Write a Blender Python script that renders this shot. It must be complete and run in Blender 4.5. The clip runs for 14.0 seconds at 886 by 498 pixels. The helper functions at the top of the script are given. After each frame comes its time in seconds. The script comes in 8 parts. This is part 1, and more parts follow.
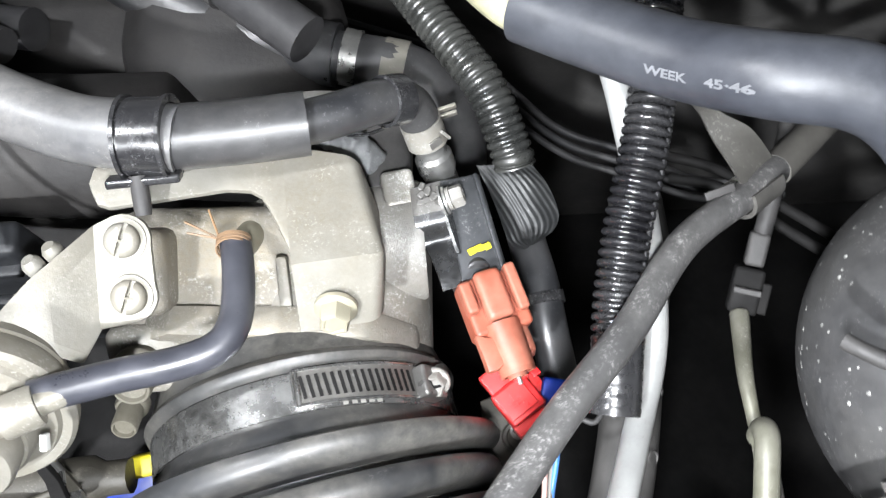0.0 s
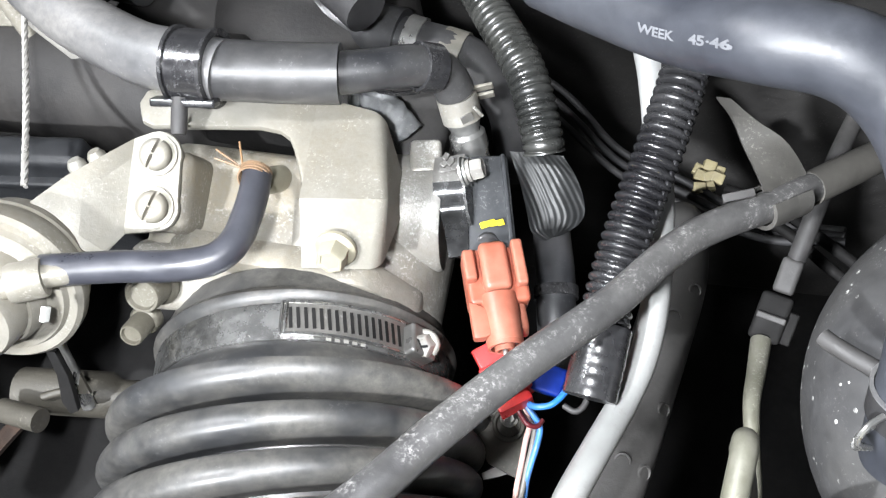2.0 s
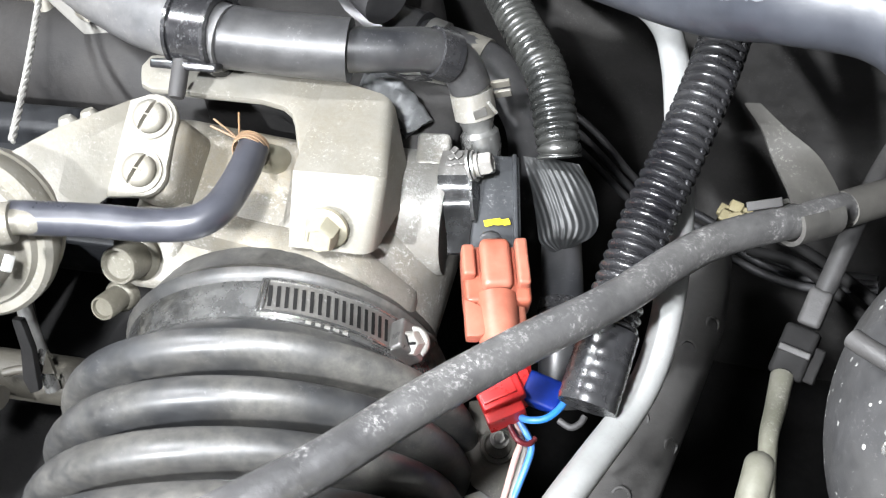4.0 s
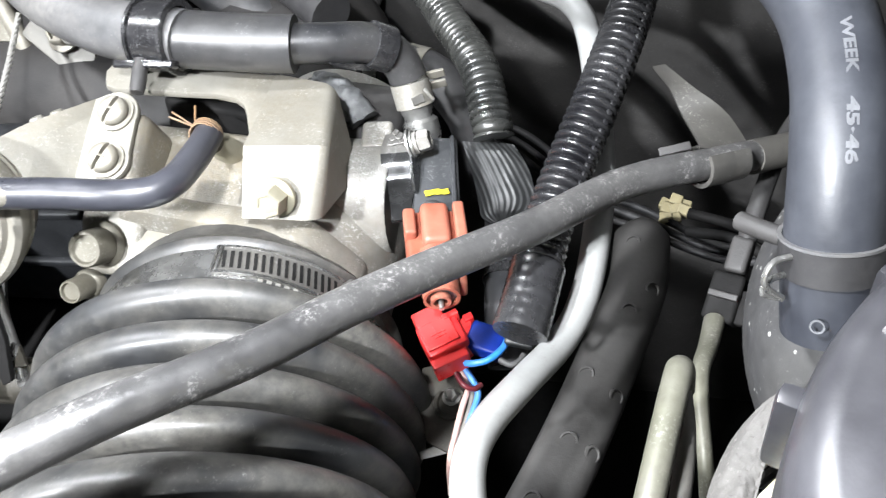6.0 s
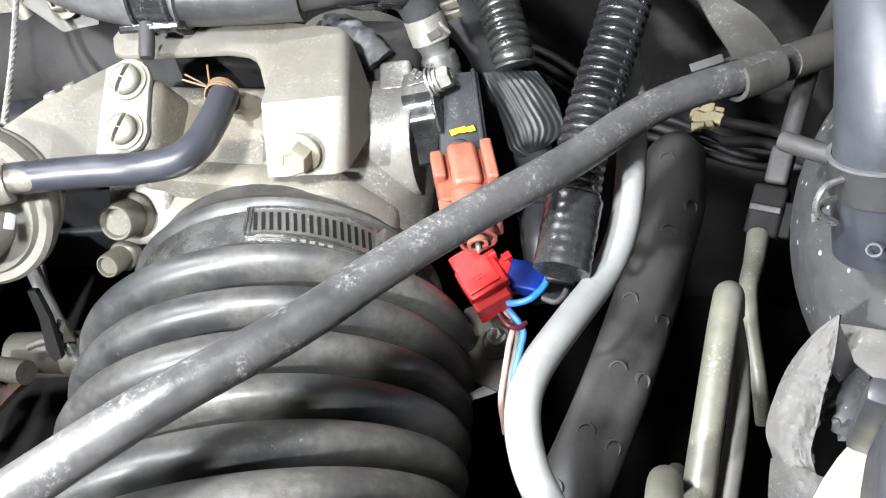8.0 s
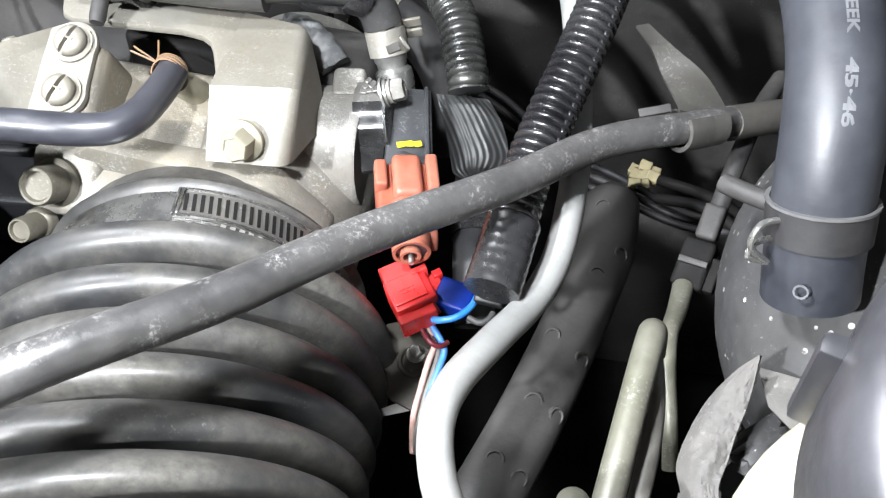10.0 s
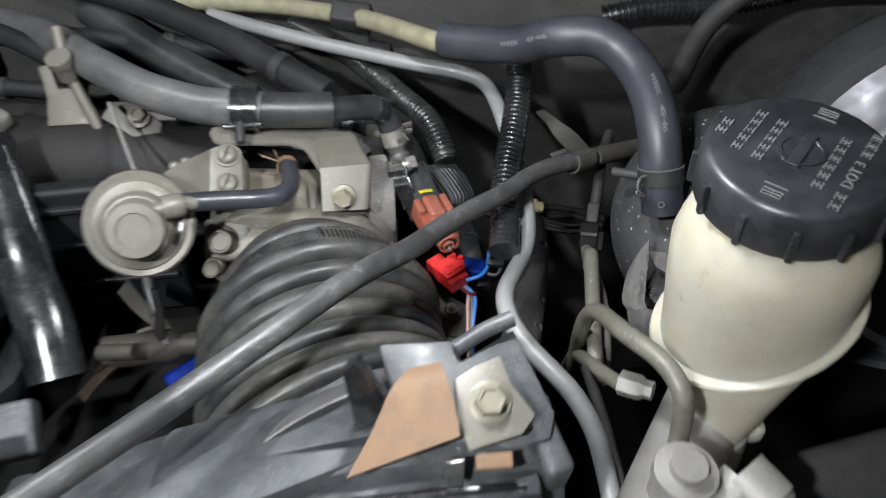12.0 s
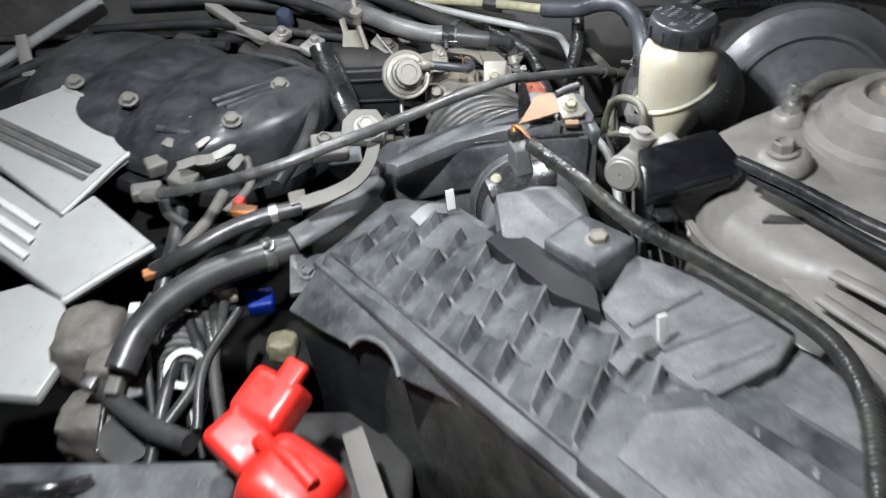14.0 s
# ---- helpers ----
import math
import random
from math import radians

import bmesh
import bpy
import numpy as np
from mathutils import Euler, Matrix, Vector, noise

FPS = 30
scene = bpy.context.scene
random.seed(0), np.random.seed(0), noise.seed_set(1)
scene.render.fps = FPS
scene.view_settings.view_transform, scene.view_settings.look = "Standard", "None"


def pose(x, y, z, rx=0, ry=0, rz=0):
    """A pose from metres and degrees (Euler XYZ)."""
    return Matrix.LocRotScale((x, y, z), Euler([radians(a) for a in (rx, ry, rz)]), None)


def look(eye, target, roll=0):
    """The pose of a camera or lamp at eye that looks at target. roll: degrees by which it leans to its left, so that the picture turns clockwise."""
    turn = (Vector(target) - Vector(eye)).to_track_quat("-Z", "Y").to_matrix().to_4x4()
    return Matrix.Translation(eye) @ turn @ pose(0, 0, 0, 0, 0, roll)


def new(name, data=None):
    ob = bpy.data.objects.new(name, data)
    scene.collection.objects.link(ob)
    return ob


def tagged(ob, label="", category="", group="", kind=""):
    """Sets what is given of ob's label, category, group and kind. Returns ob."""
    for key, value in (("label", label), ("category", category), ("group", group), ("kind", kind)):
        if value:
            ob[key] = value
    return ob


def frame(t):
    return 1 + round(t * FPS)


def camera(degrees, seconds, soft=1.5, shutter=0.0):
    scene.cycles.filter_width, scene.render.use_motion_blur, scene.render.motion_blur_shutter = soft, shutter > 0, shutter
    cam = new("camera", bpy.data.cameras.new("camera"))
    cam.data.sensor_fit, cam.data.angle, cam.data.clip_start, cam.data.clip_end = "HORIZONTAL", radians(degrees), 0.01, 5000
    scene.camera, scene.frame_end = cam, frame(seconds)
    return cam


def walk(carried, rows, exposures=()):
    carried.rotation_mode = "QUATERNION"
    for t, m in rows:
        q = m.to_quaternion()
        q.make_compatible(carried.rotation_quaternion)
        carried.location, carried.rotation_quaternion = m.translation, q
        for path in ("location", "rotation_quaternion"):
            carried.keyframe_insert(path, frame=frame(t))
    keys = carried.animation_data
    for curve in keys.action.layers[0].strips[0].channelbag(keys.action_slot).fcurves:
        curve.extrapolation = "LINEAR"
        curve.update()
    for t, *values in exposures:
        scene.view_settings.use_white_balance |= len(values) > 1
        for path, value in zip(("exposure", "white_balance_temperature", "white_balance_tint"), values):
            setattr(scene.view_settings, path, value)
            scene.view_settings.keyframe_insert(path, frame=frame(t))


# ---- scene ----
cam = camera(55.3, 14.0, soft=1.2, shutter=0.6)
PATH = [
    (0, (0.0316, 0.0176, 1.1780), (-0.0509, 0.4235, 0.1590), -13.3),
    (0.5, (0.0643, 0.0051, 1.1664), (-0.1296, 0.4595, 0.1836), -19.3),
    (1, (0.0785, -0.0135, 1.1559), (-0.1674, 0.4674, 0.1976), -18.8),
    (1.5, (0.0779, -0.0152, 1.1580), (-0.1706, 0.4761, 0.2057), -18.9),
    (2, (0.0796, -0.0194, 1.1594), (-0.1803, 0.4684, 0.2084), -19.2),
    (2.5, (0.0803, -0.0202, 1.1548), (-0.1811, 0.4653, 0.2030), -19.2),
    (2.7, (0.0809, -0.0222, 1.1540), (-0.1834, 0.4701, 0.2064), -19.5),
    (4.8, (0.1051, -0.0699, 1.1087), (-0.2358, 0.6087, 0.3129), -10.4),
    (5, (0.1142, -0.0847, 1.1090), (-0.2240, 0.6213, 0.3362), -11.4),
    (5.5, (0.1151, -0.0891, 1.1051), (-0.2208, 0.6098, 0.3249), -13.9),
    (6, (0.1172, -0.0826, 1.1035), (-0.2000, 0.6065, 0.3070), -15.0),
    (6.5, (0.1145, -0.0798, 1.1032), (-0.1772, 0.6090, 0.2967), -13.9),
    (7, (0.1228, -0.0763, 1.1140), (-0.2564, 0.5506, 0.2935), -23.7),
    (7.5, (0.1197, -0.0668, 1.1230), (-0.2632, 0.5118, 0.2694), -30.1),
    (8, (0.1132, -0.0724, 1.1063), (-0.2350, 0.5224, 0.2490), -24.6),
    (8.2, (0.1160, -0.0667, 1.1120), (-0.2420, 0.5072, 0.2445), -26.8),
    (10.3, (0.1089, -0.0880, 1.0954), (-0.1401, 0.5991, 0.2733), -8.4),
    (10.5, (0.1107, -0.0925, 1.1028), (-0.1524, 0.6061, 0.2912), -10.9),
    (10.6, (0.1132, -0.0950, 1.1060), (-0.1510, 0.6070, 0.2985), -12.1),
    (11, (0.1093, -0.1240, 1.1261), (-0.0269, 0.5991, 0.3069), -11.3),
    (11.5, (0.0671, -0.2033, 1.1735), (0.0221, 0.5487, 0.3719), -6.4),
    (12, (0.0288, -0.2879, 1.2231), (0.0312, 0.5214, 0.4787), -3.9),
    (12.5, (-0.0151, -0.4109, 1.2558), (-0.0038, 0.4391, 0.5577), -0.8),
    (13, (-0.0578, -0.5465, 1.2815), (-0.0115, 0.3147, 0.5986), 1.3),
    (13.5, (-0.0799, -0.7133, 1.3150), (-0.0969, 0.1679, 0.6568), -2.7),
    (14, (-0.0686, -0.8848, 1.3520), (-0.0963, 0.0090, 0.7114), -2.2),
]
walk(cam, [(t, look(eye, target, roll)) for t, eye, target, roll in PATH],
     [(0.0, 1.07), (1.0, 1.15), (2.7, 1.17), (4.8, 1.28), (6.5, 1.25), (7.4, 1.15), (8.2, 1.16), (10.7, 1.12), (11.05, 1.02), (11.5, 0.10), (12.1, -0.36), (12.6, -0.20), (13.0, 0.22), (13.5, 0.29), (14.0, 0.28)])

# ---- world, lamps, exposure ----
world = bpy.data.worlds.new("world")
scene.world = world
world.use_nodes = True
world.node_tree.nodes["Background"].inputs["Color"].default_value = (0.75, 0.85, 1.0, 1)
world.node_tree.nodes["Background"].inputs["Strength"].default_value = 0.012


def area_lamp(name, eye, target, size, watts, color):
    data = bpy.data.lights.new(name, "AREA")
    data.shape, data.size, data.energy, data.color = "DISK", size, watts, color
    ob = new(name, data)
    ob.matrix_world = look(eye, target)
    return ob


# Fixed stand-in for a torch that moved with the camera.
area_lamp("near_fill", (0.024, -0.018, 1.16), (0.01, 0.05, 0.9), 0.024, 1.0, (0.93, 0.955, 1.0))
# Added fill from the left, no such lamp is seen.
area_lamp("left_fill", (-0.34, 0.06, 1.48), (-0.02, 0.0, 0.9), 0.05, 2.4, (0.93, 0.955, 1.0))
# Added fill for the front of the bay, standing for the same torch.
area_lamp("front_fill", (-0.28, -0.58, 1.58), (-0.12, -0.18, 0.9), 0.04, 11.5, (0.93, 0.96, 1.0))
# Added faint fill from overhead, no lamp is seen there.
area_lamp("overhead_fill", (0.4, -0.8, 2.72), (0, 0, 0.9), 0.9, 1.5, (0.92, 0.96, 1.0))
scene.view_settings.exposure = 0.0

# ---- materials ----
MATS = {}


def mat(name, color, rough=0.5, metal=0.0, dust=0.3, dust_color=(0.30, 0.28, 0.25), bump=0.15, grain=350.0, spots=0.0, sss=0.0, coat=0.0, spec=0.5, mottle=0.62, scuff=0.0, scuff_color=(0.42, 0.41, 0.40)):
    """A worn surface: base colour, blotches of dust at two scales, fine relief, roughness that varies."""
    if name in MATS:
        return MATS[name]
    m = bpy.data.materials.new(name)
    m.use_nodes = True
    nt = m.node_tree
    n, l = nt.nodes, nt.links
    b = n["Principled BSDF"]
    tc, info = n.new("ShaderNodeTexCoord"), n.new("ShaderNodeObjectInfo")
    add = n.new("ShaderNodeVectorMath")
    mul = n.new("ShaderNodeMath")
    mul.operation, mul.inputs[1].default_value = "MULTIPLY", 7.0
    l.new(info.outputs["Random"], mul.inputs[0])
    l.new(tc.outputs["Object"], add.inputs[0])
    l.new(mul.outputs[0], add.inputs[1])

    def noise_tex(scale, detail, rough_=0.6):
        t = n.new("ShaderNodeTexNoise")
        t.inputs["Scale"].default_value, t.inputs["Detail"].default_value, t.inputs["Roughness"].default_value = scale, detail, rough_
        l.new(add.outputs[0], t.inputs["Vector"])
        return t

    def ramp(src, lo, hi, a=0.0, c=1.0):
        r = n.new("ShaderNodeMapRange")
        r.inputs["From Min"].default_value, r.inputs["From Max"].default_value = lo, hi
        r.inputs["To Min"].default_value, r.inputs["To Max"].default_value = a, c
        l.new(src, r.inputs["Value"])
        return r.outputs[0]

    def mix(fac, a, c):
        x = n.new("ShaderNodeMix")
        x.data_type = "RGBA"
        l.new(fac, x.inputs["Factor"])
        for s, v in ((x.inputs[6], a), (x.inputs[7], c)):
            if isinstance(v, tuple):
                s.default_value = (*v, 1)
            else:
                l.new(v, s)
        return x.outputs[2]

    big, fine = noise_tex(22, 5), noise_tex(grain, 4, 0.7)
    mid = noise_tex(90, 6, 0.7)
    dark = tuple(c * mottle for c in color)
    col = mix(ramp(mid.outputs["Fac"], 0.35, 0.7), dark, color)
    both = n.new("ShaderNodeMath")
    both.operation = "MULTIPLY"
    l.new(ramp(big.outputs["Fac"], 0.36, 0.66), both.inputs[0])
    l.new(ramp(fine.outputs["Fac"], 0.3, 0.65, 0.25, dust), both.inputs[1])
    if dust > 0:
        col = mix(both.outputs[0], col, dust_color)
    if spots > 0:
        v = n.new("ShaderNodeTexVoronoi")
        v.inputs["Scale"].default_value = 240
        l.new(add.outputs[0], v.inputs["Vector"])
        sp = n.new("ShaderNodeMath")
        sp.operation = "LESS_THAN"
        sp.inputs[1].default_value = spots
        l.new(v.outputs["Distance"], sp.inputs[0])
        gate = n.new("ShaderNodeMath")
        gate.operation = "MULTIPLY"
        l.new(sp.outputs[0], gate.inputs[0])
        l.new(ramp(mid.outputs["Fac"], 0.5, 0.6), gate.inputs[1])
        col = mix(gate.outputs[0], col, (0.55, 0.55, 0.52))
    if scuff > 0:
        sc = noise_tex(750, 9, 0.75)
        worn = n.new("ShaderNodeMath")
        worn.operation = "MULTIPLY"
        l.new(ramp(sc.outputs["Fac"], 0.58 - 0.1 * scuff, 0.70 - 0.1 * scuff, 0.0, 0.75), worn.inputs[0])
        l.new(ramp(noise_tex(70, 3).outputs["Fac"], 0.48, 0.64), worn.inputs[1])
        col = mix(worn.outputs[0], col, scuff_color)
    l.new(col, b.inputs["Base Color"])
    l.new(ramp(mid.outputs["Fac"], 0.3, 0.7, max(0.05, rough - 0.1), min(1, rough + 0.14)), b.inputs["Roughness"])
    b.inputs["Metallic"].default_value = metal
    b.inputs["Specular IOR Level"].default_value = spec
    b.inputs["Coat Weight"].default_value = coat
    if sss > 0:
        b.inputs["Subsurface Weight"].default_value = sss
        b.inputs["Subsurface Radius"].default_value = (0.012, 0.010, 0.006)
        b.inputs["Subsurface Scale"].default_value = 1.0
    bp = n.new("ShaderNodeBump")
    bp.inputs["Strength"].default_value, bp.inputs["Distance"].default_value = bump, 0.0006
    l.new(fine.outputs["Fac"], bp.inputs["Height"])
    l.new(bp.outputs[0], b.inputs["Normal"])
    MATS[name] = m
    return m


RUBBER = mat("rubber_grey", (0.105, 0.106, 0.110), 0.38, dust=0.6, dust_color=(0.25, 0.24, 0.225), bump=0.12, mottle=0.65, spec=0.6, scuff=0.15, scuff_color=(0.30, 0.29, 0.28))
HOSE_RUBBER = mat("rubber_bellows", (0.030, 0.031, 0.033), 0.42, dust=0.75, dust_color=(0.155, 0.147, 0.130), bump=0.12, grain=300, mottle=0.6, spec=0.65, scuff=0.12, scuff_color=(0.20, 0.197, 0.19))
RUBBER_BLUE = mat("rubber_blue_grey", (0.032, 0.035, 0.044), 0.46, dust=0.5, dust_color=(0.075, 0.079, 0.088), bump=0.15, grain=260, mottle=0.66)
RUBBER_BLACK = mat("rubber_black", (0.026, 0.027, 0.030), 0.36, dust=0.4, dust_color=(0.13, 0.125, 0.12), bump=0.15, spec=0.65, scuff=0.1, scuff_color=(0.2, 0.2, 0.2))
TUBE_BLUE = mat("tube_slate", (0.038, 0.040, 0.052), 0.34, dust=0.3, dust_color=(0.13, 0.13, 0.14), bump=0.1, spec=0.8)
PLASTIC = mat("plastic_black", (0.012, 0.012, 0.014), 0.20, dust=0.12, dust_color=(0.13, 0.13, 0.13), bump=0.05, spec=0.8, scuff=0.3, scuff_color=(0.2, 0.2, 0.2))
PLASTIC_MATTE = mat("plastic_matte_black", (0.012, 0.013, 0.015), 0.5, dust=0.25, dust_color=(0.05, 0.052, 0.055), bump=0.2, spec=0.4, scuff=0.15, scuff_color=(0.1, 0.1, 0.1))
RUBBER_DULL = mat("rubber_dull", (0.020, 0.020, 0.022), 0.6, dust=0.4, dust_color=(0.075, 0.072, 0.07), bump=0.2, spec=0.35)
COVER_GRIME = mat("cover_grime", (0.022, 0.021, 0.021), 0.6, dust=0.4, dust_color=(0.065, 0.060, 0.055), bump=0.35, spec=0.35)
LOOM = mat("loom_black", (0.012, 0.012, 0.014), 0.24, dust=0.2, dust_color=(0.12, 0.12, 0.12), bump=0.05, spec=0.9)
LOOM_OLD = mat("loom_dusty", (0.024, 0.025, 0.024), 0.27, dust=0.35, dust_color=(0.13, 0.13, 0.115), bump=0.15, spec=0.9, scuff=0.3, scuff_color=(0.22, 0.22, 0.20))
DUSTY = mat("plastic_dusty", (0.046, 0.051, 0.055), 0.42, dust=0.55, dust_color=(0.24, 0.25, 0.255), bump=0.3, spec=0.6, scuff=0.5, scuff_color=(0.28, 0.28, 0.28))
DUSTY_LIGHT = mat("plastic_grey_dusty", (0.115, 0.12, 0.125), 0.5, dust=0.7, dust_color=(0.25, 0.255, 0.255), bump=0.25, scuff=0.4, scuff_color=(0.34, 0.34, 0.34))
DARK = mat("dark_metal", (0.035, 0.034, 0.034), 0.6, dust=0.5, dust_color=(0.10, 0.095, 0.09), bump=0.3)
# Near-black grime; also stands for shade under the arm and on the plug.
BLACK = mat("grime_shade_black", (0.006, 0.006, 0.006), 0.75, dust=0.4, dust_color=(0.024, 0.022, 0.021), bump=0.4, spec=0.25)
CAST = mat("cast_aluminium", (0.265, 0.253, 0.224), 0.48, 0.15, dust=0.85, dust_color=(0.215, 0.182, 0.125), bump=0.5, grain=420, mottle=0.72, scuff=0.6, scuff_color=(0.60, 0.59, 0.55))
CAST_WHITE = mat("cast_bright", (0.34, 0.333, 0.312), 0.42, 0.25, dust=0.7, dust_color=(0.26, 0.235, 0.185), bump=0.5, grain=500, mottle=0.72, scuff=0.7, scuff_color=(0.70, 0.70, 0.68))
BRACKET = mat("bracket_steel", (0.262, 0.252, 0.222), 0.42, 0.2, dust=0.75, dust_color=(0.185, 0.162, 0.118), bump=0.2, grain=600, mottle=0.82, scuff=0.35, scuff_color=(0.50, 0.49, 0.45))
# Olive steel of the fork; doubles as the shaded bolt colour.
BRACKET_OLIVE_SHADE = mat("bracket_olive", (0.17, 0.16, 0.13), 0.45, 0.2, dust=0.8, dust_color=(0.11, 0.10, 0.075), bump=0.25, grain=600, mottle=0.75, scuff=0.4, scuff_color=(0.32, 0.31, 0.27))
BOLT = mat("bolt_zinc", (0.33, 0.31, 0.235), 0.42, 0.2, dust=0.6, dust_color=(0.33, 0.30, 0.22), bump=0.15, mottle=0.75)
ZINC = mat("bright_steel", (0.62, 0.62, 0.60), 0.28, 0.85, dust=0.5, dust_color=(0.28, 0.27, 0.25), bump=0.15)
SCREW_PALE = mat("screw_pale", (0.50, 0.49, 0.46), 0.32, 0.35, dust=0.4, dust_color=(0.30, 0.28, 0.24), bump=0.2, mottle=0.7)
BAND = mat("band_steel", (0.50, 0.50, 0.49), 0.24, 0.85, dust=1.0, dust_color=(0.045, 0.044, 0.041), bump=0.15, mottle=0.7, scuff=0.5, scuff_color=(0.70, 0.70, 0.69))
RAIL_GREY = mat("rail_grey", (0.056, 0.054, 0.052), 0.55, dust=0.5, dust_color=(0.085, 0.081, 0.077), bump=0.25)
STEEL_DULL = mat("steel_dull", (0.24, 0.235, 0.225), 0.36, 0.6, dust=0.6, dust_color=(0.22, 0.21, 0.19), bump=0.2, scuff=0.5, scuff_color=(0.5, 0.5, 0.48))
PIPE_WHITE = mat("pipe_pale", (0.36, 0.365, 0.36), 0.42, 0.1, dust=0.7, dust_color=(0.22, 0.215, 0.205), bump=0.1, mottle=0.85, scuff=0.5, scuff_color=(0.24, 0.235, 0.22))
PIPE_OLIVE = mat("pipe_olive", (0.155, 0.155, 0.113), 0.45, 0.15, dust=0.7, dust_color=(0.22, 0.21, 0.185), bump=0.15, scuff=0.5, scuff_color=(0.42, 0.41, 0.37))
STAY_GREY = mat("stay_grey", (0.080, 0.077, 0.072), 0.5, 0.1, dust=0.6, dust_color=(0.12, 0.114, 0.10), bump=0.2, mottle=0.75, scuff=0.4, scuff_color=(0.26, 0.25, 0.23))
GREY_BRK = mat("bracket_grey", (0.155, 0.150, 0.138), 0.55, 0.1, dust=0.6, dust_color=(0.20, 0.19, 0.165), bump=0.2, mottle=0.8, scuff=0.3, scuff_color=(0.32, 0.31, 0.28))
ORANGE = mat("connector_terracotta", (0.36, 0.098, 0.058), 0.42, dust=0.4, dust_color=(0.44, 0.22, 0.16), bump=0.08)
RED = mat("connector_red", (0.66, 0.022, 0.024), 0.32, dust=0.15, dust_color=(0.6, 0.15, 0.13), bump=0.05, mottle=0.85)
RED_COVER = mat("cover_red", (0.78, 0.022, 0.014), 0.38, dust=0.12, dust_color=(0.6, 0.12, 0.1), bump=0.08, mottle=0.85)
BLUE = mat("blue_plastic", (0.003, 0.030, 0.30), 0.45, dust=0.0, bump=0.05, spec=0.3)
WIRE_BLUE = mat("wire_blue", (0.02, 0.20, 0.62), 0.35, dust=0.1, bump=0.05)
WIRE_PINK = mat("wire_pink", (0.55, 0.33, 0.29), 0.45, dust=0.3, bump=0.05)
WIRE_RED = mat("wire_red", (0.40, 0.02, 0.03), 0.4, dust=0.2, bump=0.05)
WIRE_DARK_RED = mat("wire_dark_red", (0.12, 0.012, 0.018), 0.4, dust=0.2, bump=0.05)
# Grimy steel; also holds the shade painted on the throttle pivot.
GRIME_SHADE_STEEL = mat("steel_grime_shade", (0.055, 0.050, 0.040), 0.55, 0.1, dust=0.6, dust_color=(0.085, 0.078, 0.062), bump=0.4, mottle=0.6, scuff=0.4, scuff_color=(0.18, 0.17, 0.14))
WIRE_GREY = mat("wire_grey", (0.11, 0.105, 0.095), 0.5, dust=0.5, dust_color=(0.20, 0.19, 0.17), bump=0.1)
YELLOW = mat("paint_yellow", (0.72, 0.62, 0.02), 0.5, dust=0.2, dust_color=(0.5, 0.45, 0.1), bump=0.2)
TAN = mat("connector_tan", (0.42, 0.36, 0.19), 0.5, dust=0.4, bump=0.1)
RESERVOIR = mat("milky_plastic", (0.50, 0.485, 0.40), 0.34, dust=0.5, dust_color=(0.35, 0.305, 0.185), bump=0.05, sss=0.7, mottle=0.9)
CAP = mat("cap_black", (0.018, 0.018, 0.021), 0.34, dust=0.4, dust_color=(0.11, 0.11, 0.122), bump=0.08, spec=0.6)
CAP_PRINT = mat("cap_print", (0.19, 0.187, 0.19), 0.4, dust=0.6, dust_color=(0.16, 0.158, 0.155), bump=0.1)
PRINT = mat("hose_print", (0.17, 0.175, 0.187), 0.5, dust=0.9, dust_color=(0.09, 0.094, 0.10), bump=0.1)
ALLOY = mat("alloy_grey", (0.33, 0.32, 0.30), 0.45, 0.25, dust=0.6, dust_color=(0.29, 0.275, 0.25), bump=0.3, mottle=0.75, scuff=0.5, scuff_color=(0.52, 0.51, 0.48))
SILVER = mat("cover_silver", (0.50, 0.51, 0.495), 0.34, 0.25, dust=0.06, dust_color=(0.42, 0.41, 0.38), bump=0.02, mottle=0.95)
STRIPE = mat("cover_stripe", (0.10, 0.11, 0.11), 0.45, 0.2, dust=0.4, bump=0.1)
BODY = mat("body_paint_dusty", (0.17, 0.163, 0.153), 0.45, dust=0.7, dust_color=(0.29, 0.275, 0.25), bump=0.12, mottle=0.85)
BOOSTER = mat("booster_grey", (0.125, 0.124, 0.134), 0.34, 0.35, dust=0.4, dust_color=(0.13, 0.13, 0.135), bump=0.06, mottle=0.85)
FIREWALL = mat("firewall_grey", (0.052, 0.050, 0.049), 0.65, dust=0.5, dust_color=(0.095, 0.091, 0.086), bump=0.35, scuff=0.3, scuff_color=(0.18, 0.175, 0.17))
CANISTER = mat("canister_dusty", (0.050, 0.050, 0.052), 0.48, dust=0.4, dust_color=(0.11, 0.107, 0.10), bump=0.2, spots=0.20, scuff=0.2, scuff_color=(0.25, 0.245, 0.24))
FOAM = mat("tape_wrap_grey", (0.115, 0.110, 0.105), 0.75, dust=0.6, dust_color=(0.17, 0.162, 0.15), bump=0.5, scuff=0.4, scuff_color=(0.30, 0.29, 0.27))
RUST = mat("rust", (0.022, 0.013, 0.009), 0.85, dust=0.45, dust_color=(0.11, 0.045, 0.014), bump=0.8)
CARD = mat("bracket_tan", (0.30, 0.175, 0.095), 0.6, dust=0.6, dust_color=(0.27, 0.19, 0.125), bump=0.15)
WHITE = mat("white_clip", (0.72, 0.73, 0.70), 0.35, dust=0.3, bump=0.1, mottle=0.9)
CABLE_SHEATH = mat("sheath_scuffed", (0.055, 0.054, 0.055), 0.38, dust=0.6, dust_color=(0.17, 0.166, 0.16), spec=0.9, bump=0.3, grain=420, spots=0.0, scuff=0.7, scuff_color=(0.42, 0.413, 0.40))
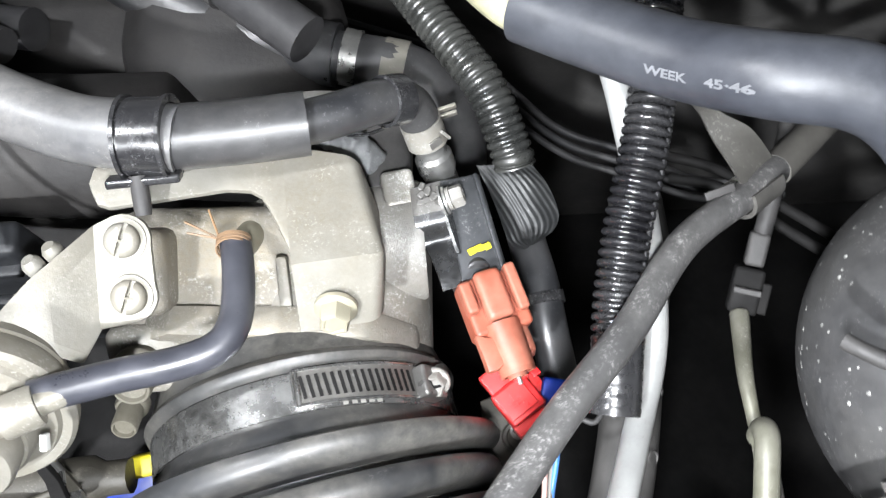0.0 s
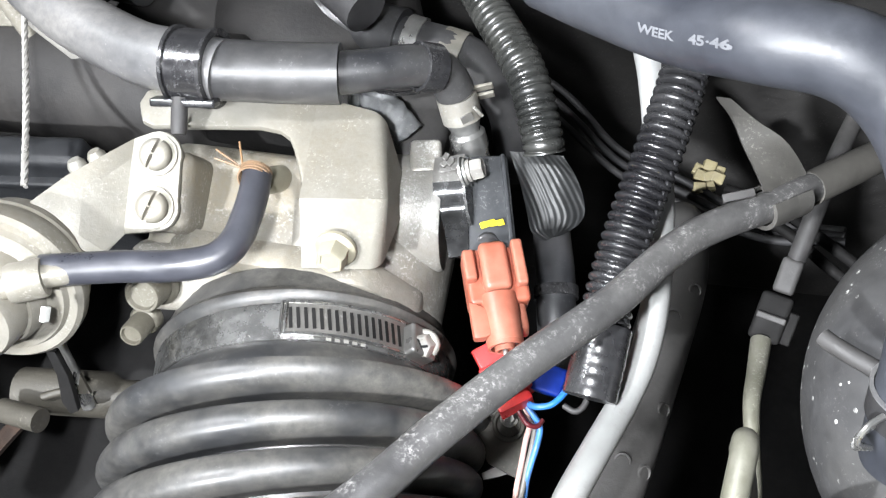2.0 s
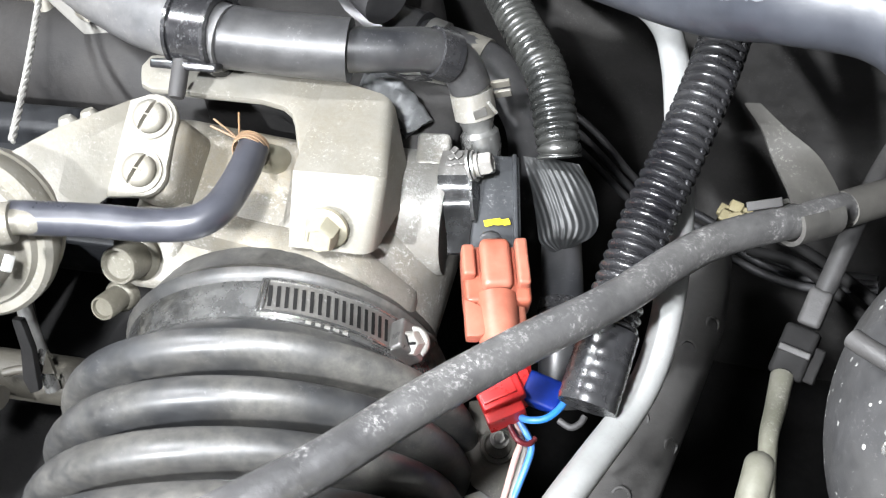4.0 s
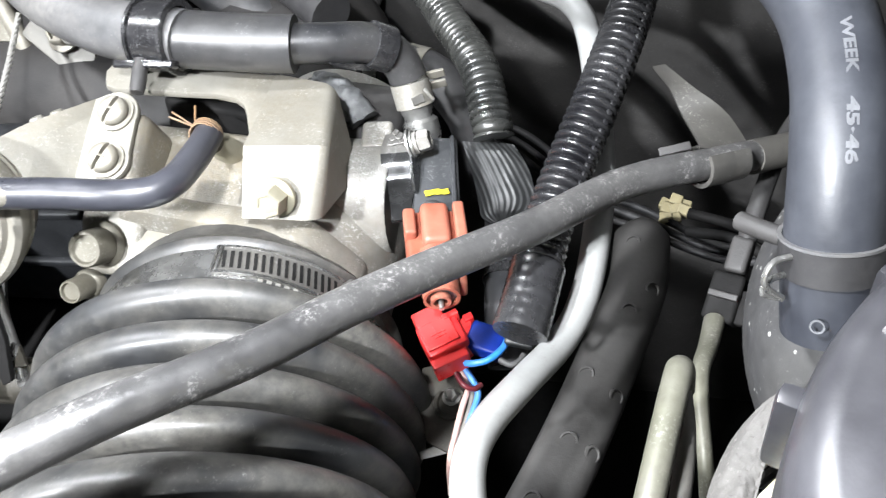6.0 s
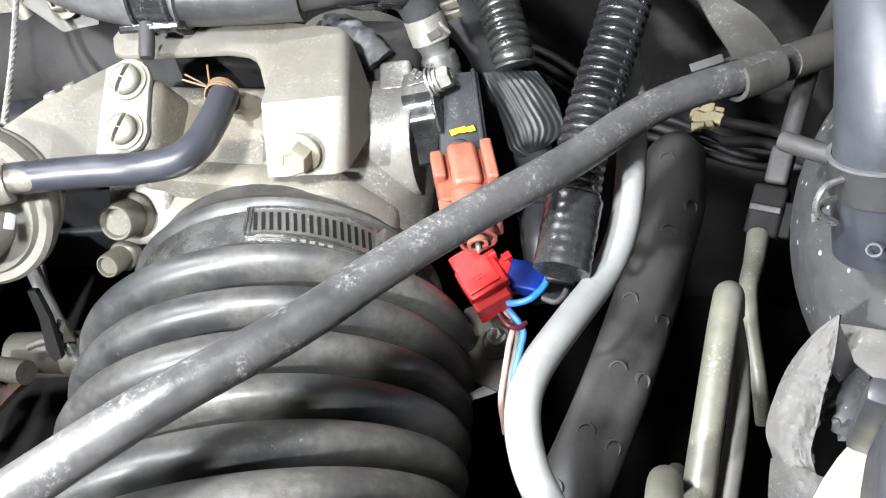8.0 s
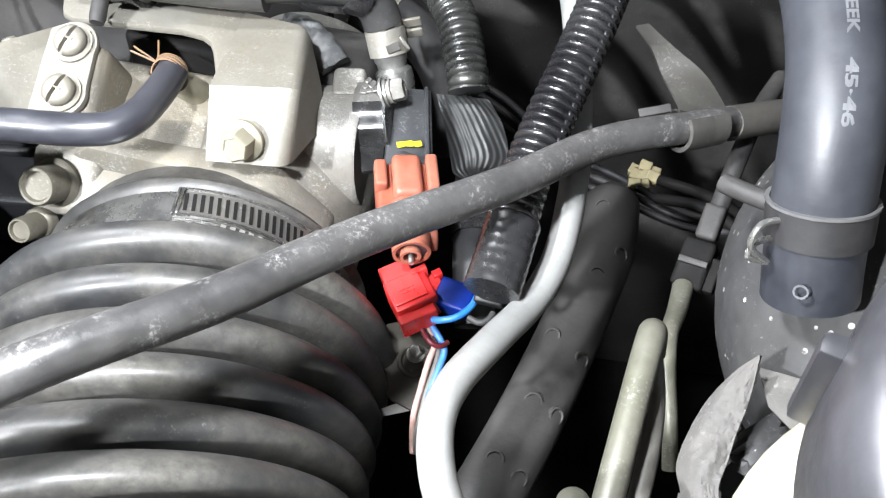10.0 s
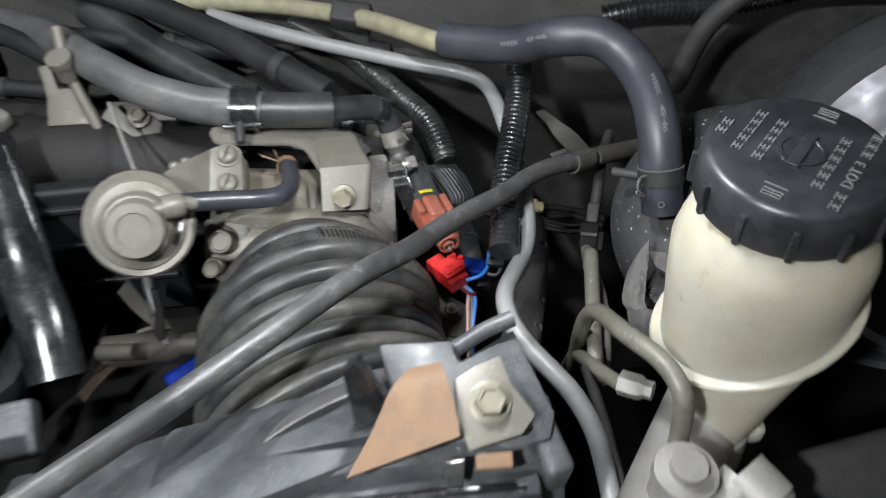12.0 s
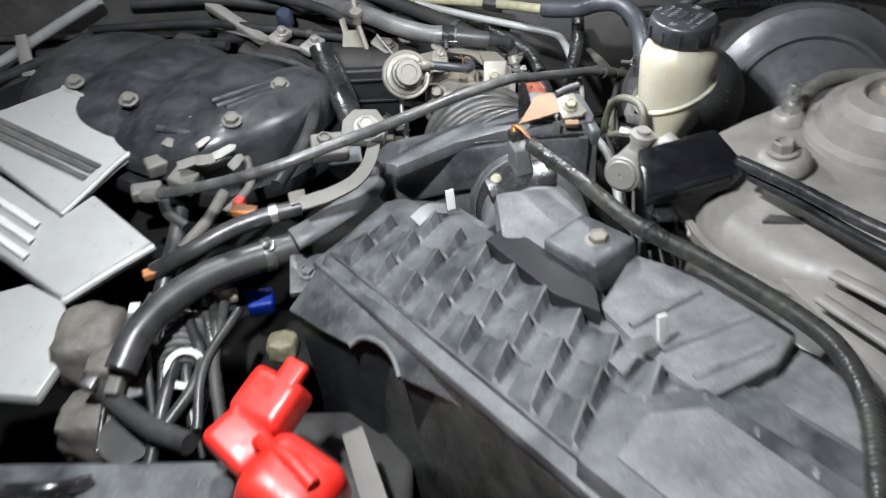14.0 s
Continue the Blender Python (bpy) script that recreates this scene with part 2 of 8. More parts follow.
CONCRETE = mat("concrete", (0.12, 0.115, 0.11), 0.85, dust=0.5, bump=0.5, grain=60)
WALL = mat("plain_wall", (0.16, 0.16, 0.16), 0.8, dust=0.2, bump=0.2, grain=60)
CLEAR_TAPE = mat("tape_dark", (0.020, 0.021, 0.022), 0.46, dust=0.3, dust_color=(0.07, 0.072, 0.07), bump=0.15, spec=0.45)

# ---- building helpers ----
AT = {}


def finish(name, bm, material, angle=38):
    me = bpy.data.meshes.new(name)
    bmesh.ops.recalc_face_normals(bm, faces=bm.faces[:])
    bm.to_mesh(me)
    bm.free()
    me.materials.append(material)
    for p in me.polygons:
        p.use_smooth = True
    me.set_sharp_from_angle(angle=radians(angle))
    return me


def thing(name, base, label, category, group="", kind=""):
    """An empty at its base, which carries the parts of one thing."""
    ob = tagged(new(name), label, category, group, kind)
    ob.empty_display_size = 0.01
    ob.location = base
    AT[ob] = Vector(base)
    return ob


def part(name, bm, material, parent=None, label="", angle=38):
    """Links a bmesh, given in world metres, as one mesh object, with its origin at its middle."""
    co = [v.co for v in bm.verts]
    c = Vector([(min(v[i] for v in co) + max(v[i] for v in co)) / 2 for i in range(3)])
    for v in bm.verts:
        v.co -= c
    ob = new(name, finish(name, bm, material, angle))
    ob.location = c - (AT[parent] if parent else Vector())
    ob.parent = parent
    AT[ob] = c
    if label:
        ob["label"] = label
    return ob


def solo(name, bm, material, label, category, group="", kind="", angle=38):
    return tagged(part(name, bm, material, None, "", angle), label, category, group, kind)


def join(*bms):
    out = bmesh.new()
    for b in bms:
        me = bpy.data.meshes.new("tmp")
        b.to_mesh(me)
        b.free()
        out.from_mesh(me)
        bpy.data.meshes.remove(me)
    return out


class Path:
    """A smooth line through points, with a frame that does not twist."""

    def __init__(self, pts, step=0.002):
        p = [Vector(q) for q in pts]
        if len(p) == 2:
            p = [p[0], (p[0] + p[1]) / 2, p[1]]
        p = [2 * p[0] - p[1]] + p + [2 * p[-1] - p[-2]]
        fine = []
        for i in range(1, len(p) - 2):
            a, b, c, d = p[i - 1:i + 3]
            n = max(3, int((c - b).length / 0.001))
            for k in range(n):
                t = k / n
                fine.append(0.5 * ((2 * b) + (c - a) * t + (2 * a - 5 * b + 4 * c - d) * t * t + (3 * b - a - 3 * c + d) * t ** 3))
        fine.append(p[-2])
        s = [0.0]
        for a, b in zip(fine, fine[1:]):
            s.append(s[-1] + (b - a).length)
        self.length, self.fine, self.s = s[-1], np.array(fine), np.array(s)
        self.n = max(4, int(self.length / step))
        u = np.linspace(0, self.length, self.n + 1)
        self.q = [self.raw(x) for x in u]
        self.u = u
        self.frames = []
        nrm = None
        for i in range(self.n + 1):
            t = (self.q[min(i + 1, self.n)] - self.q[max(i - 1, 0)]).normalized()
            if nrm is None:
                nrm = t.orthogonal()
                up = Vector((0, 0, 1)) - t * t.z
                if up.length > 0.1:
                    nrm = up
            nrm = (nrm - t * nrm.dot(t)).normalized()
            self.frames.append((t, nrm.copy(), t.cross(nrm)))

    def raw(self, x):
        return Vector([float(np.interp(x, self.s, self.fine[:, i])) for i in range(3)])

    def on(self, x, angle, r):
        """The place at length x, turned by the angle from the upper side, r off the line."""
        i = min(self.n, max(0, int(round(x / self.length * self.n))))
        t, a, b = self.frames[i]
        return self.raw(x) + (a * math.cos(angle) + b * math.sin(angle)) * r


def tube(pts, r, seg=18, step=0.003, radius=None, wobble=0.0, close=True, start=0.0, end=1.0, flat=1.0):
    """A swept round section. radius(x, length): its radius along the way."""
    pa = pts if isinstance(pts, Path) else Path(pts, step)
    bm = bmesh.new()
    rings = []
    rnd = random.Random(len(pa.q) * 7 + int(r * 1e5))
    ph = rnd.random() * 9
    for i in range(pa.n + 1):
        f = i / pa.n
        if f < start - 1e-6 or f > end + 1e-6:
            continue
        t, a, b = pa.frames[i]
        rr = radius(pa.u[i], pa.length) if radius else r
        ring = []
        for k in range(seg):
            g = 2 * math.pi * k / seg
            w = 1 + wobble * math.sin(3 * g + ph + pa.u[i] * 60)
            ring.append(bm.verts.new(pa.q[i] + (a * math.cos(g) * flat + b * math.sin(g)) * rr * w))
        rings.append(ring)
    for A, B in zip(rings, rings[1:]):
        for k in range(seg):
            bm.faces.new((A[k], A[(k + 1) % seg], B[(k + 1) % seg], B[k]))
    if close:
        bm.faces.new(rings[0][::-1])
        bm.faces.new(rings[-1])
    return bm


def corrugated(pts, r, pitch, depth, seg=22):
    """A split loom: square-shouldered ridges along the way."""

    def rad(x, length):
        f = (x / pitch) % 1.0
        return r if f < 0.52 else r - depth

    return tube(Path(pts, pitch / 6), r, seg, radius=rad)


def axes(normal, along=(1, 0, 0)):
    n = Vector(normal).normalized()
    x = Vector(along)
    x = (x - n * x.dot(n)).normalized()
    return x, n.cross(x), n


def lathe(profile, origin, normal, seg=36, along=(1, 0, 0), squash=1.0):
    """Turns (radius, height) pairs round the normal through the origin."""
    x, y, n = axes(normal, along)
    bm = bmesh.new()
    rings = []
    o = Vector(origin)
    for r, h in profile:
        if r < 1e-6:
            rings.append([bm.verts.new(o + n * h)])
        else:
            rings.append([bm.verts.new(o + n * h + (x * math.cos(2 * math.pi * k / seg) + y * math.sin(2 * math.pi * k / seg) * squash) * r) for k in range(seg)])
    for A, B in zip(rings, rings[1:]):
        for k in range(seg):
            a, b = A[k % len(A)], A[(k + 1) % len(A)]
            c, d = B[(k + 1) % len(B)], B[k % len(B)]
            f = []
            for v in (a, b, c, d):
                if v not in f:
                    f.append(v)
            if len(f) > 2:
                bm.faces.new(f)
    if len(rings[0]) > 1:
        bm.faces.new(rings[0][::-1])
    if len(rings[-1]) > 1:
        bm.faces.new(rings[-1])
    return bm


def bevel(bm, width, segments=2, angle=30):
    if width > 0:
        bm.normal_update()
        edges = [e for e in bm.edges if len(e.link_faces) == 2 and e.calc_face_angle(0) > radians(angle)]
        bmesh.ops.bevel(bm, geom=edges, offset=width, segments=segments, affect="EDGES", profile=0.6, clamp_overlap=True)
    return bm


def prism(outline, thick, origin, normal, along=(1, 0, 0), edge=0.0008, unit=0.001):
    """A plate: its outline in millimetres in the plane, its thickness against the normal."""
    x, y, n = axes(normal, along)
    o = Vector(origin)
    bm = bmesh.new()
    top = [bm.verts.new(o + (x * a + y * b) * unit) for a, b in outline]
    low = [bm.verts.new(v.co - n * thick) for v in top]
    bm.faces.new(top)
    bm.faces.new(low[::-1])
    k = len(top)
    for i in range(k):
        bm.faces.new((top[i], low[i], low[(i + 1) % k], top[(i + 1) % k]))
    bmesh.ops.recalc_face_normals(bm, faces=bm.faces[:])
    return bevel(bm, edge)


def slab(points, thick, edge=0.002):
    """A plate over world points that lie about in one plane, its thickness downwards."""
    p = [Vector(q) for q in points]
    bm = bmesh.new()
    top = [bm.verts.new(q) for q in p]
    low = [bm.verts.new(q - Vector((0, 0, thick))) for q in p]
    bm.faces.new(top)
    bm.faces.new(low[::-1])
    k = len(p)
    for i in range(k):
        bm.faces.new((top[i], low[i], low[(i + 1) % k], top[(i + 1) % k]))
    bmesh.ops.recalc_face_normals(bm, faces=bm.faces[:])
    return bevel(bm, edge, 2)


def sheet(points, thick, normal, edge=0.0006):
    """A thin plate over world points; its thickness lies against the normal."""
    n = Vector(normal).normalized()
    bm = bmesh.new()
    top = [bm.verts.new(Vector(q)) for q in points]
    low = [bm.verts.new(Vector(q) - n * thick) for q in points]
    bm.faces.new(top)
    bm.faces.new(low[::-1])
    k = len(top)
    for i in range(k):
        bm.faces.new((top[i], low[i], low[(i + 1) % k], top[(i + 1) % k]))
    bmesh.ops.recalc_face_normals(bm, faces=bm.faces[:])
    return bevel(bm, edge, 2)


def loft(pairs, thick, normal):
    """A bent strip between two edges, given pair by pair."""
    n = Vector(normal).normalized()
    a, b = Path([p for p, q in pairs], 0.002), Path([q for p, q in pairs], 0.002)
    bm = bmesh.new()
    rows = []
    k = 26
    for i in range(k + 1):
        u = i / k
        p, q = a.raw(u * a.length), b.raw(u * b.length)
        rows.append([bm.verts.new(v) for v in (p, q, q - n * thick, p - n * thick)])
    for A, B in zip(rows, rows[1:]):
        for j in range(4):
            bm.faces.new((A[j], B[j], B[(j + 1) % 4], A[(j + 1) % 4]))
    bm.faces.new(rows[0])
    bm.faces.new(rows[-1][::-1])
    return bm


def block(center, size, normal=(0, 0, 1), along=(1, 0, 0), edge=0.002, segments=3, taper=1.0):
    x, y, n = axes(normal, along)
    c = Vector(center)
    bm = bmesh.new()
    vs = []
    for k in (-0.5, 0.5):
        t = taper if k > 0 else 1.0
        for i, j in ((-0.5, -0.5), (0.5, -0.5), (0.5, 0.5), (-0.5, 0.5)):
            vs.append(bm.verts.new(c + x * i * size[0] * t + y * j * size[1] * t + n * k * size[2]))
    for f in ((0, 3, 2, 1), (4, 5, 6, 7), (0, 1, 5, 4), (1, 2, 6, 5), (2, 3, 7, 6), (3, 0, 4, 7)):
        bm.faces.new([vs[i] for i in f])
    return bevel(bm, edge, segments)


def hexhead(place, normal, r, h, along=(1, 0, 0), washer=1.35, dish=0.25):
    """A flanged hexagon head with a dished top."""
    bm = lathe([(r * washer, 0), (r * washer, h * 0.18), (r * 1.1, h * 0.26)], place, normal, 28, along)
    hx = lathe([(r, h * 0.2), (r, h * 0.88), (r * 0.86, h), (r * 0.70, h), (r * 0.62, h * (1 - dish)), (0, h * (1 - dish))], place, normal, 6, along)
    return join(bm, hx)


def panhead(place, normal, r, h, along=(1, 0, 0)):
    """A domed screw head with a slot, on a washer."""
    bm = lathe([(r * 1.25, 0), (r * 1.25, h * 0.2), (r, h * 0.22), (r, h * 0.55), (r * 0.85, h * 0.85), (r * 0.5, h), (0, h)], place, normal, 28, along)
    return bm


def slotted_head(place, normal, r, h, along, gap):
    """A domed screw head cut right across by a slot."""
    x, y, n = axes(normal, along)
    halves = []
    for sgn in (-1, 1):
        bm = lathe([(r, h * 0.3), (r, h * 0.62), (r * 0.86, h * 0.86), (r * 0.55, h), (0, h * 1.02)], place, normal, 28, along)
        bmesh.ops.bisect_plane(bm, geom=bm.verts[:] + bm.edges[:] + bm.faces[:], plane_co=Vector(place) + y * sgn * gap / 2, plane_no=-y * sgn, clear_outer=True)
        bmesh.ops.holes_fill(bm, edges=[e for e in bm.edges if len(e.link_faces) == 1], sides=0)
        halves.append(bm)
    base = lathe([(r * 1.28, 0), (r * 1.28, h * 0.2), (r, h * 0.24), (r, h * 0.5), (0, h * 0.5)], place, normal, 28, along)
    return join(base, *halves)


def slot(place, normal, r, h, along):
    x, y, n = axes(normal, along)
    return block(Vector(place) + n * h, (r * 1.5, r * 0.22, 0.0006), normal, along, 0)


def lump(center, size, seed, rough=0.12):
    """A rounded casting with hollows and bosses."""
    bm = bmesh.new()
    bmesh.ops.create_icosphere(bm, subdivisions=4, radius=1)
    for v in bm.verts:
        d = v.co.normalized()
        k = (1 + rough * noise.noise(d * 1.8 + Vector((seed, 0, 0))) + 0.035 * noise.noise(d * 5 + Vector((0, seed, 0)))) * max(abs(d.x), abs(d.y), abs(d.z)) ** -0.45
        v.co = Vector(center) + Vector((d.x * size[0], d.y * size[1], d.z * size[2])) * k
    return bm


def ring_band(center, normal, r, thick, width, seg=48, a0=0.0, a1=360.0, along=(1, 0, 0)):
    """A flat band round an axis, from one angle to another."""
    x, y, n = axes(normal, along)
    c = Vector(center)
    bm = bmesh.new()
    full = a1 - a0 >= 359.9
    k = seg if full else seg + 1
    rows = []
    for i in range(k):
        g = radians(a0 + (a1 - a0) * i / seg)
        d = x * math.cos(g) + y * math.sin(g)
        rows.append([bm.verts.new(c + d * rr + n * h) for rr, h in ((r, -width / 2), (r + thick, -width / 2), (r + thick, width / 2), (r, width / 2))])
    for i in range(k if full else k - 1):
        A, B = rows[i], rows[(i + 1) % k]
        for j in range(4):
            bm.faces.new((A[j], B[j], B[(j + 1) % 4], A[(j + 1) % 4]))
    if not full:
        bm.faces.new(rows[0])
        bm.faces.new(rows[-1][::-1])
    return bm

# ---- the setting ----
solo("ground", block((-0.1, 0, -0.05), (4.6, 4.6, 0.1), edge=0), CONCRETE, "grey concrete garage floor under the car", "floor", kind="structure")
# Unseen walls and ceiling, added to enclose the bay and govern bounced light.
for nm, c, sz in (("wall_back", (-0.1, 2.25, 1.4), (4.6, 0.1, 2.8)), ("wall_front", (-0.1, -2.25, 1.4), (4.6, 0.1, 2.8)), ("wall_left", (-2.35, 0, 1.4), (0.1, 4.4, 2.8)), ("wall_right", (2.15, 0, 1.4), (0.1, 4.4, 2.8))):
    solo(nm, block(c, sz, edge=0), WALL, "plain grey wall added out of view to close the space", "wall", kind="structure")
solo("ceiling", block((-0.1, 0, 2.85), (4.6, 4.6, 0.1), edge=0), WALL, "plain grey ceiling added out of view to close the space", "ceiling", kind="structure")


def wavy_panel(x0, x1, z0, z1, y, thick, bulges, nx=60, nz=26):
    """An upright pressed panel with soft bulges (x, z, radius, height towards the front)."""
    bm = bmesh.new()
    rows = []
    for back in (0, 1):
        g = []
        for j in range(nz + 1):
            r = []
            for i in range(nx + 1):
                x, z = x0 + (x1 - x0) * i / nx, z0 + (z1 - z0) * j / nz
                h = sum(a * math.exp(-((x - bx) ** 2 + (z - bz) ** 2) / br ** 2) for bx, bz, br, a in bulges)
                r.append(bm.verts.new((x, y - h + thick * back, z)))
            g.append(r)
        rows.append(g)
    for g in rows:
        for j in range(nz):
            for i in range(nx):
                bm.faces.new((g[j][i], g[j][i + 1], g[j + 1][i + 1], g[j + 1][i]))
    F, B = rows
    for j in range(nz):
        for i in (0, nx):
            bm.faces.new((F[j][i], F[j + 1][i], B[j + 1][i], B[j][i]))
    for i in range(nx):
        for j in (0, nz):
            bm.faces.new((F[j][i], F[j][i + 1], B[j][i + 1], B[j][i]))
    return bm


fire = solo("wall_firewall", wavy_panel(-0.85, 0.62, 0.42, 0.99, 0.345, 0.02, [(0.03, 0.86, 0.09, 0.03), (0.17, 0.84, 0.08, 0.025), (-0.3, 0.8, 0.15, 0.03), (0.42, 0.85, 0.16, 0.03)]), FIREWALL,
            "dark grey dusty firewall panel behind the engine", "firewall", kind="structure")
solo("wall_cowl", block((-0.115, 0.46, 1.0), (1.47, 0.25, 0.03), edge=0.008), FIREWALL, "dark grey cowl panel above the firewall", "cowl panel", kind="structure")
for z, d in ((0.962, 0.012), (0.885, 0.008)):
    part("seam_strip", block((-0.115, 0.338, z), (1.4, 0.012, d), edge=0.003), DARK, fire)
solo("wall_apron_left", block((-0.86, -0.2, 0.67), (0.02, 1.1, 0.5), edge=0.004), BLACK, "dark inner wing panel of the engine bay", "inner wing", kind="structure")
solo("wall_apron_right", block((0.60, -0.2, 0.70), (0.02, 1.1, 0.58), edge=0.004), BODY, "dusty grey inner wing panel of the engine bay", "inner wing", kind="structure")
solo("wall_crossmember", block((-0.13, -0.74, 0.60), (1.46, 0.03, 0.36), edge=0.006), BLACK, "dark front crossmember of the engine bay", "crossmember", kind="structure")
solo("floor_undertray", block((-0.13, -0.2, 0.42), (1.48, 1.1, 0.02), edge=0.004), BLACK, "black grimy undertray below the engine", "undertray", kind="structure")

# ---- the engine mass low in the bay ----
eng = thing("engine_block", (-0.25, 0.05, 0.43), "grimy black engine block deep in the bay", "engine")
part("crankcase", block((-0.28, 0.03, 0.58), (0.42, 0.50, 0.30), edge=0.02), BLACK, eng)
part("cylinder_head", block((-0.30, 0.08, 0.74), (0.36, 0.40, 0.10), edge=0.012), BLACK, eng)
part("head_ledge", block((-0.215, 0.235, 0.835), (0.27, 0.13, 0.06), (0.05, -0.15, 1), edge=0.012), DARK, eng)
vc = thing("valve_cover", (-0.2, 0.24, 0.80), "dusty dark grey ribbed valve cover behind the hoses", "valve cover")
part("cover_shell", block((-0.20, 0.225, 0.862), (0.24, 0.095, 0.045), (0.1, -0.25, 1), edge=0.014), COVER_GRIME, vc)
part("cover_flange", block((-0.20, 0.165, 0.845), (0.25, 0.02, 0.018), (0.1, -0.25, 1), edge=0.004), COVER_GRIME, vc)
part("cover_rib", tube([(-0.31, 0.196, 0.885), (-0.2, 0.19, 0.876), (-0.09, 0.186, 0.866)], 0.007), COVER_GRIME, vc)
part("cover_bulge", tube([(-0.34, 0.225, 0.880), (-0.24, 0.200, 0.884), (-0.15, 0.190, 0.880), (-0.085, 0.196, 0.868)], 0.030, seg=32, radius=lambda x, n: 0.030 * min(1, 0.35 + (n - x) / 0.03)), COVER_GRIME, vc)
part("breather_dome", lathe([(0.05, 0), (0.05, 0.02), (0.044, 0.034), (0.03, 0.043), (0, 0.046)], (-0.085, 0.245, 0.855), (0.1, -0.2, 1)), COVER_GRIME, vc)
bk = thing("bulkhead_cover", (-0.195, 0.135, 0.80), "black plastic panel behind the vacuum actuator", "panel")
part("panel", block((-0.195, 0.135, 0.855), (0.10, 0.014, 0.11), (0, 0, 1), (1, 0.05, 0), edge=0.004), PLASTIC_MATTE, bk)
for z in (0.835, 0.868, 0.897):
    part("rib", block((-0.195, 0.127, z), (0.094, 0.006, 0.004), (0, 0, 1), (1, 0.05, 0), edge=0.0012), PLASTIC_MATTE, bk)

# ---- throttle body ----
AX, AZ = -0.043, 0.855
tb = thing("throttle_housing", (AX, 0.14, 0.81), "cream-grey cast aluminium throttle body with bolted flanges", "throttle body")
part("barrel", lathe([(0.040, -0.004), (0.0430, -0.001), (0.0435, 0.003), (0.0435, 0.040), (0.0425, 0.047), (0.0385, 0.056), (0.036, 0.064), (0.036, 0.10)], (AX, 0.104, AZ - 0.004), (0, 1, 0.06), 56), CAST_WHITE, tb, "bright cast barrel")
part("casting", block((-0.066, 0.1240, 0.8725), (0.096, 0.064, 0.050), (0.15, -0.25, 0.95), edge=0.012, segments=5), CAST, tb)
# Black block put in for the dark shade behind the arm.
part("hollow", block((-0.068, 0.1625, 0.894), (0.070, 0.010, 0.020), (0.2, 0, 0.97), edge=0.003), BLACK, tb, "black block standing for the shade under the arm")
part("shaft_housing", lathe([(0.018, 0), (0.020, 0.004), (0.020, 0.050), (0.017, 0.054)], (-0.088, 0.120, 0.880), (0.98, 0.02, -0.18), 40), CAST_WHITE, tb)
part("flange", prism([(-60, 12), (-56, 44), (-44, 50), (-20, 46), (0, 44), (25, 38), (40, 18), (40, -30), (0, -45), (-45, -36)], 0.012, (AX, 0.0965, AZ), (0, -1, 0.05), (1, 0, 0), 0.003), CAST, tb)
part("mount_boss", block((-0.0945, 0.1220, 0.9080), (0.018, 0.030, 0.032), (0.17, -0.42, 0.89), edge=0.006, segments=4), CAST, tb)
part("web", prism([(0, 0), (4, 0), (7, -30), (2, -30)], 0.006, (-0.0500, 0.1260, 0.9060), (0.15, -0.45, 0.88), (1, 0, -0.1), 0.0015), CAST, tb)
part("shaft_barrel", lathe([(0.0235, 0), (0.0235, 0.0575), (0.0225, 0.0590), (0, 0.0590)], (-0.0590, 0.1405, 0.8755), (0.99, 0.06, -0.07), 56), CAST_WHITE, tb, "bright cast shaft barrel")
part("end_lug", block((-0.0080, 0.1560, 0.8915), (0.0125, 0.0150, 0.0090), (0.15, -0.15, 0.97), (0.95, 0.2, -0.15), 0.0028, 4), CAST_WHITE, tb)
part("upper_deck", block((-0.030, 0.176, 0.880), (0.050, 0.040, 0.024), (0.15, -0.05, 1), edge=0.006), DARK, tb, "dark rear casting")


def rough_casting():
    """A lumpy bar of corroded casting."""
    bm = tube([(-0.0400, 0.1815, 0.8990), (-0.0310, 0.1765, 0.9010), (-0.0230, 0.1710, 0.8985), (-0.0170, 0.1665, 0.8930)], 0.0062, seg=28, step=0.0008)
    for v in bm.verts:
        q = v.co * 260
        v.co += Vector((noise.noise(q), noise.noise(q + Vector((7, 3, 1))), noise.noise(q + Vector((2, 9, 5))))) * 0.0016 + Vector((0, -0.3, 1)) * noise.noise(v.co * 700) * 0.0006
    return bm


part("rough_edge", rough_casting(), DUSTY_LIGHT, tb, "corroded grey casting edge")
# Darker olive on these bolts stands for the actuator's shadow.
for p, nrm, r in (((-0.1000, 0.091, 0.8935), (0.08, -0.75, 0.62), 0.0070), ((-0.1060, 0.080, 0.8830), (0.08, -0.80, 0.55), 0.0046)):
    part("flange_bolt", lathe([(r * 1.32, -0.002), (r * 1.32, 0.0012), (r * 1.2, 0.0022), (r * 1.02, 0.0026), (r, 0.0115), (r * 0.92, 0.0125), (r * 0.8, 0.0125), (r * 0.7, 0.0112), (0, 0.0110)], p, nrm, 32), BRACKET_OLIVE_SHADE, tb, "dusty zinc hexagon bolt, darkened for shade")
part("bolt_ear", block((-0.0985, 0.0985, 0.887), (0.028, 0.026, 0.020), (0.12, -0.6, 0.7), edge=0.005), CAST, tb)
part("vacuum_nipple", lathe([(0.0052, 0), (0.0052, 0.012), (0.0040, 0.014), (0.0040, 0.020), (0, 0.020)], (-0.0615, 0.138, 0.899), (0.1, -0.55, 0.75)), BOLT, tb, "rusty zinc hose nipple")

# bent bracket that carries the hose clip
hb = thing("hose_bracket", (-0.03, 0.13, 0.88), "bent cream-grey steel bracket bolted over the throttle body", "bracket")
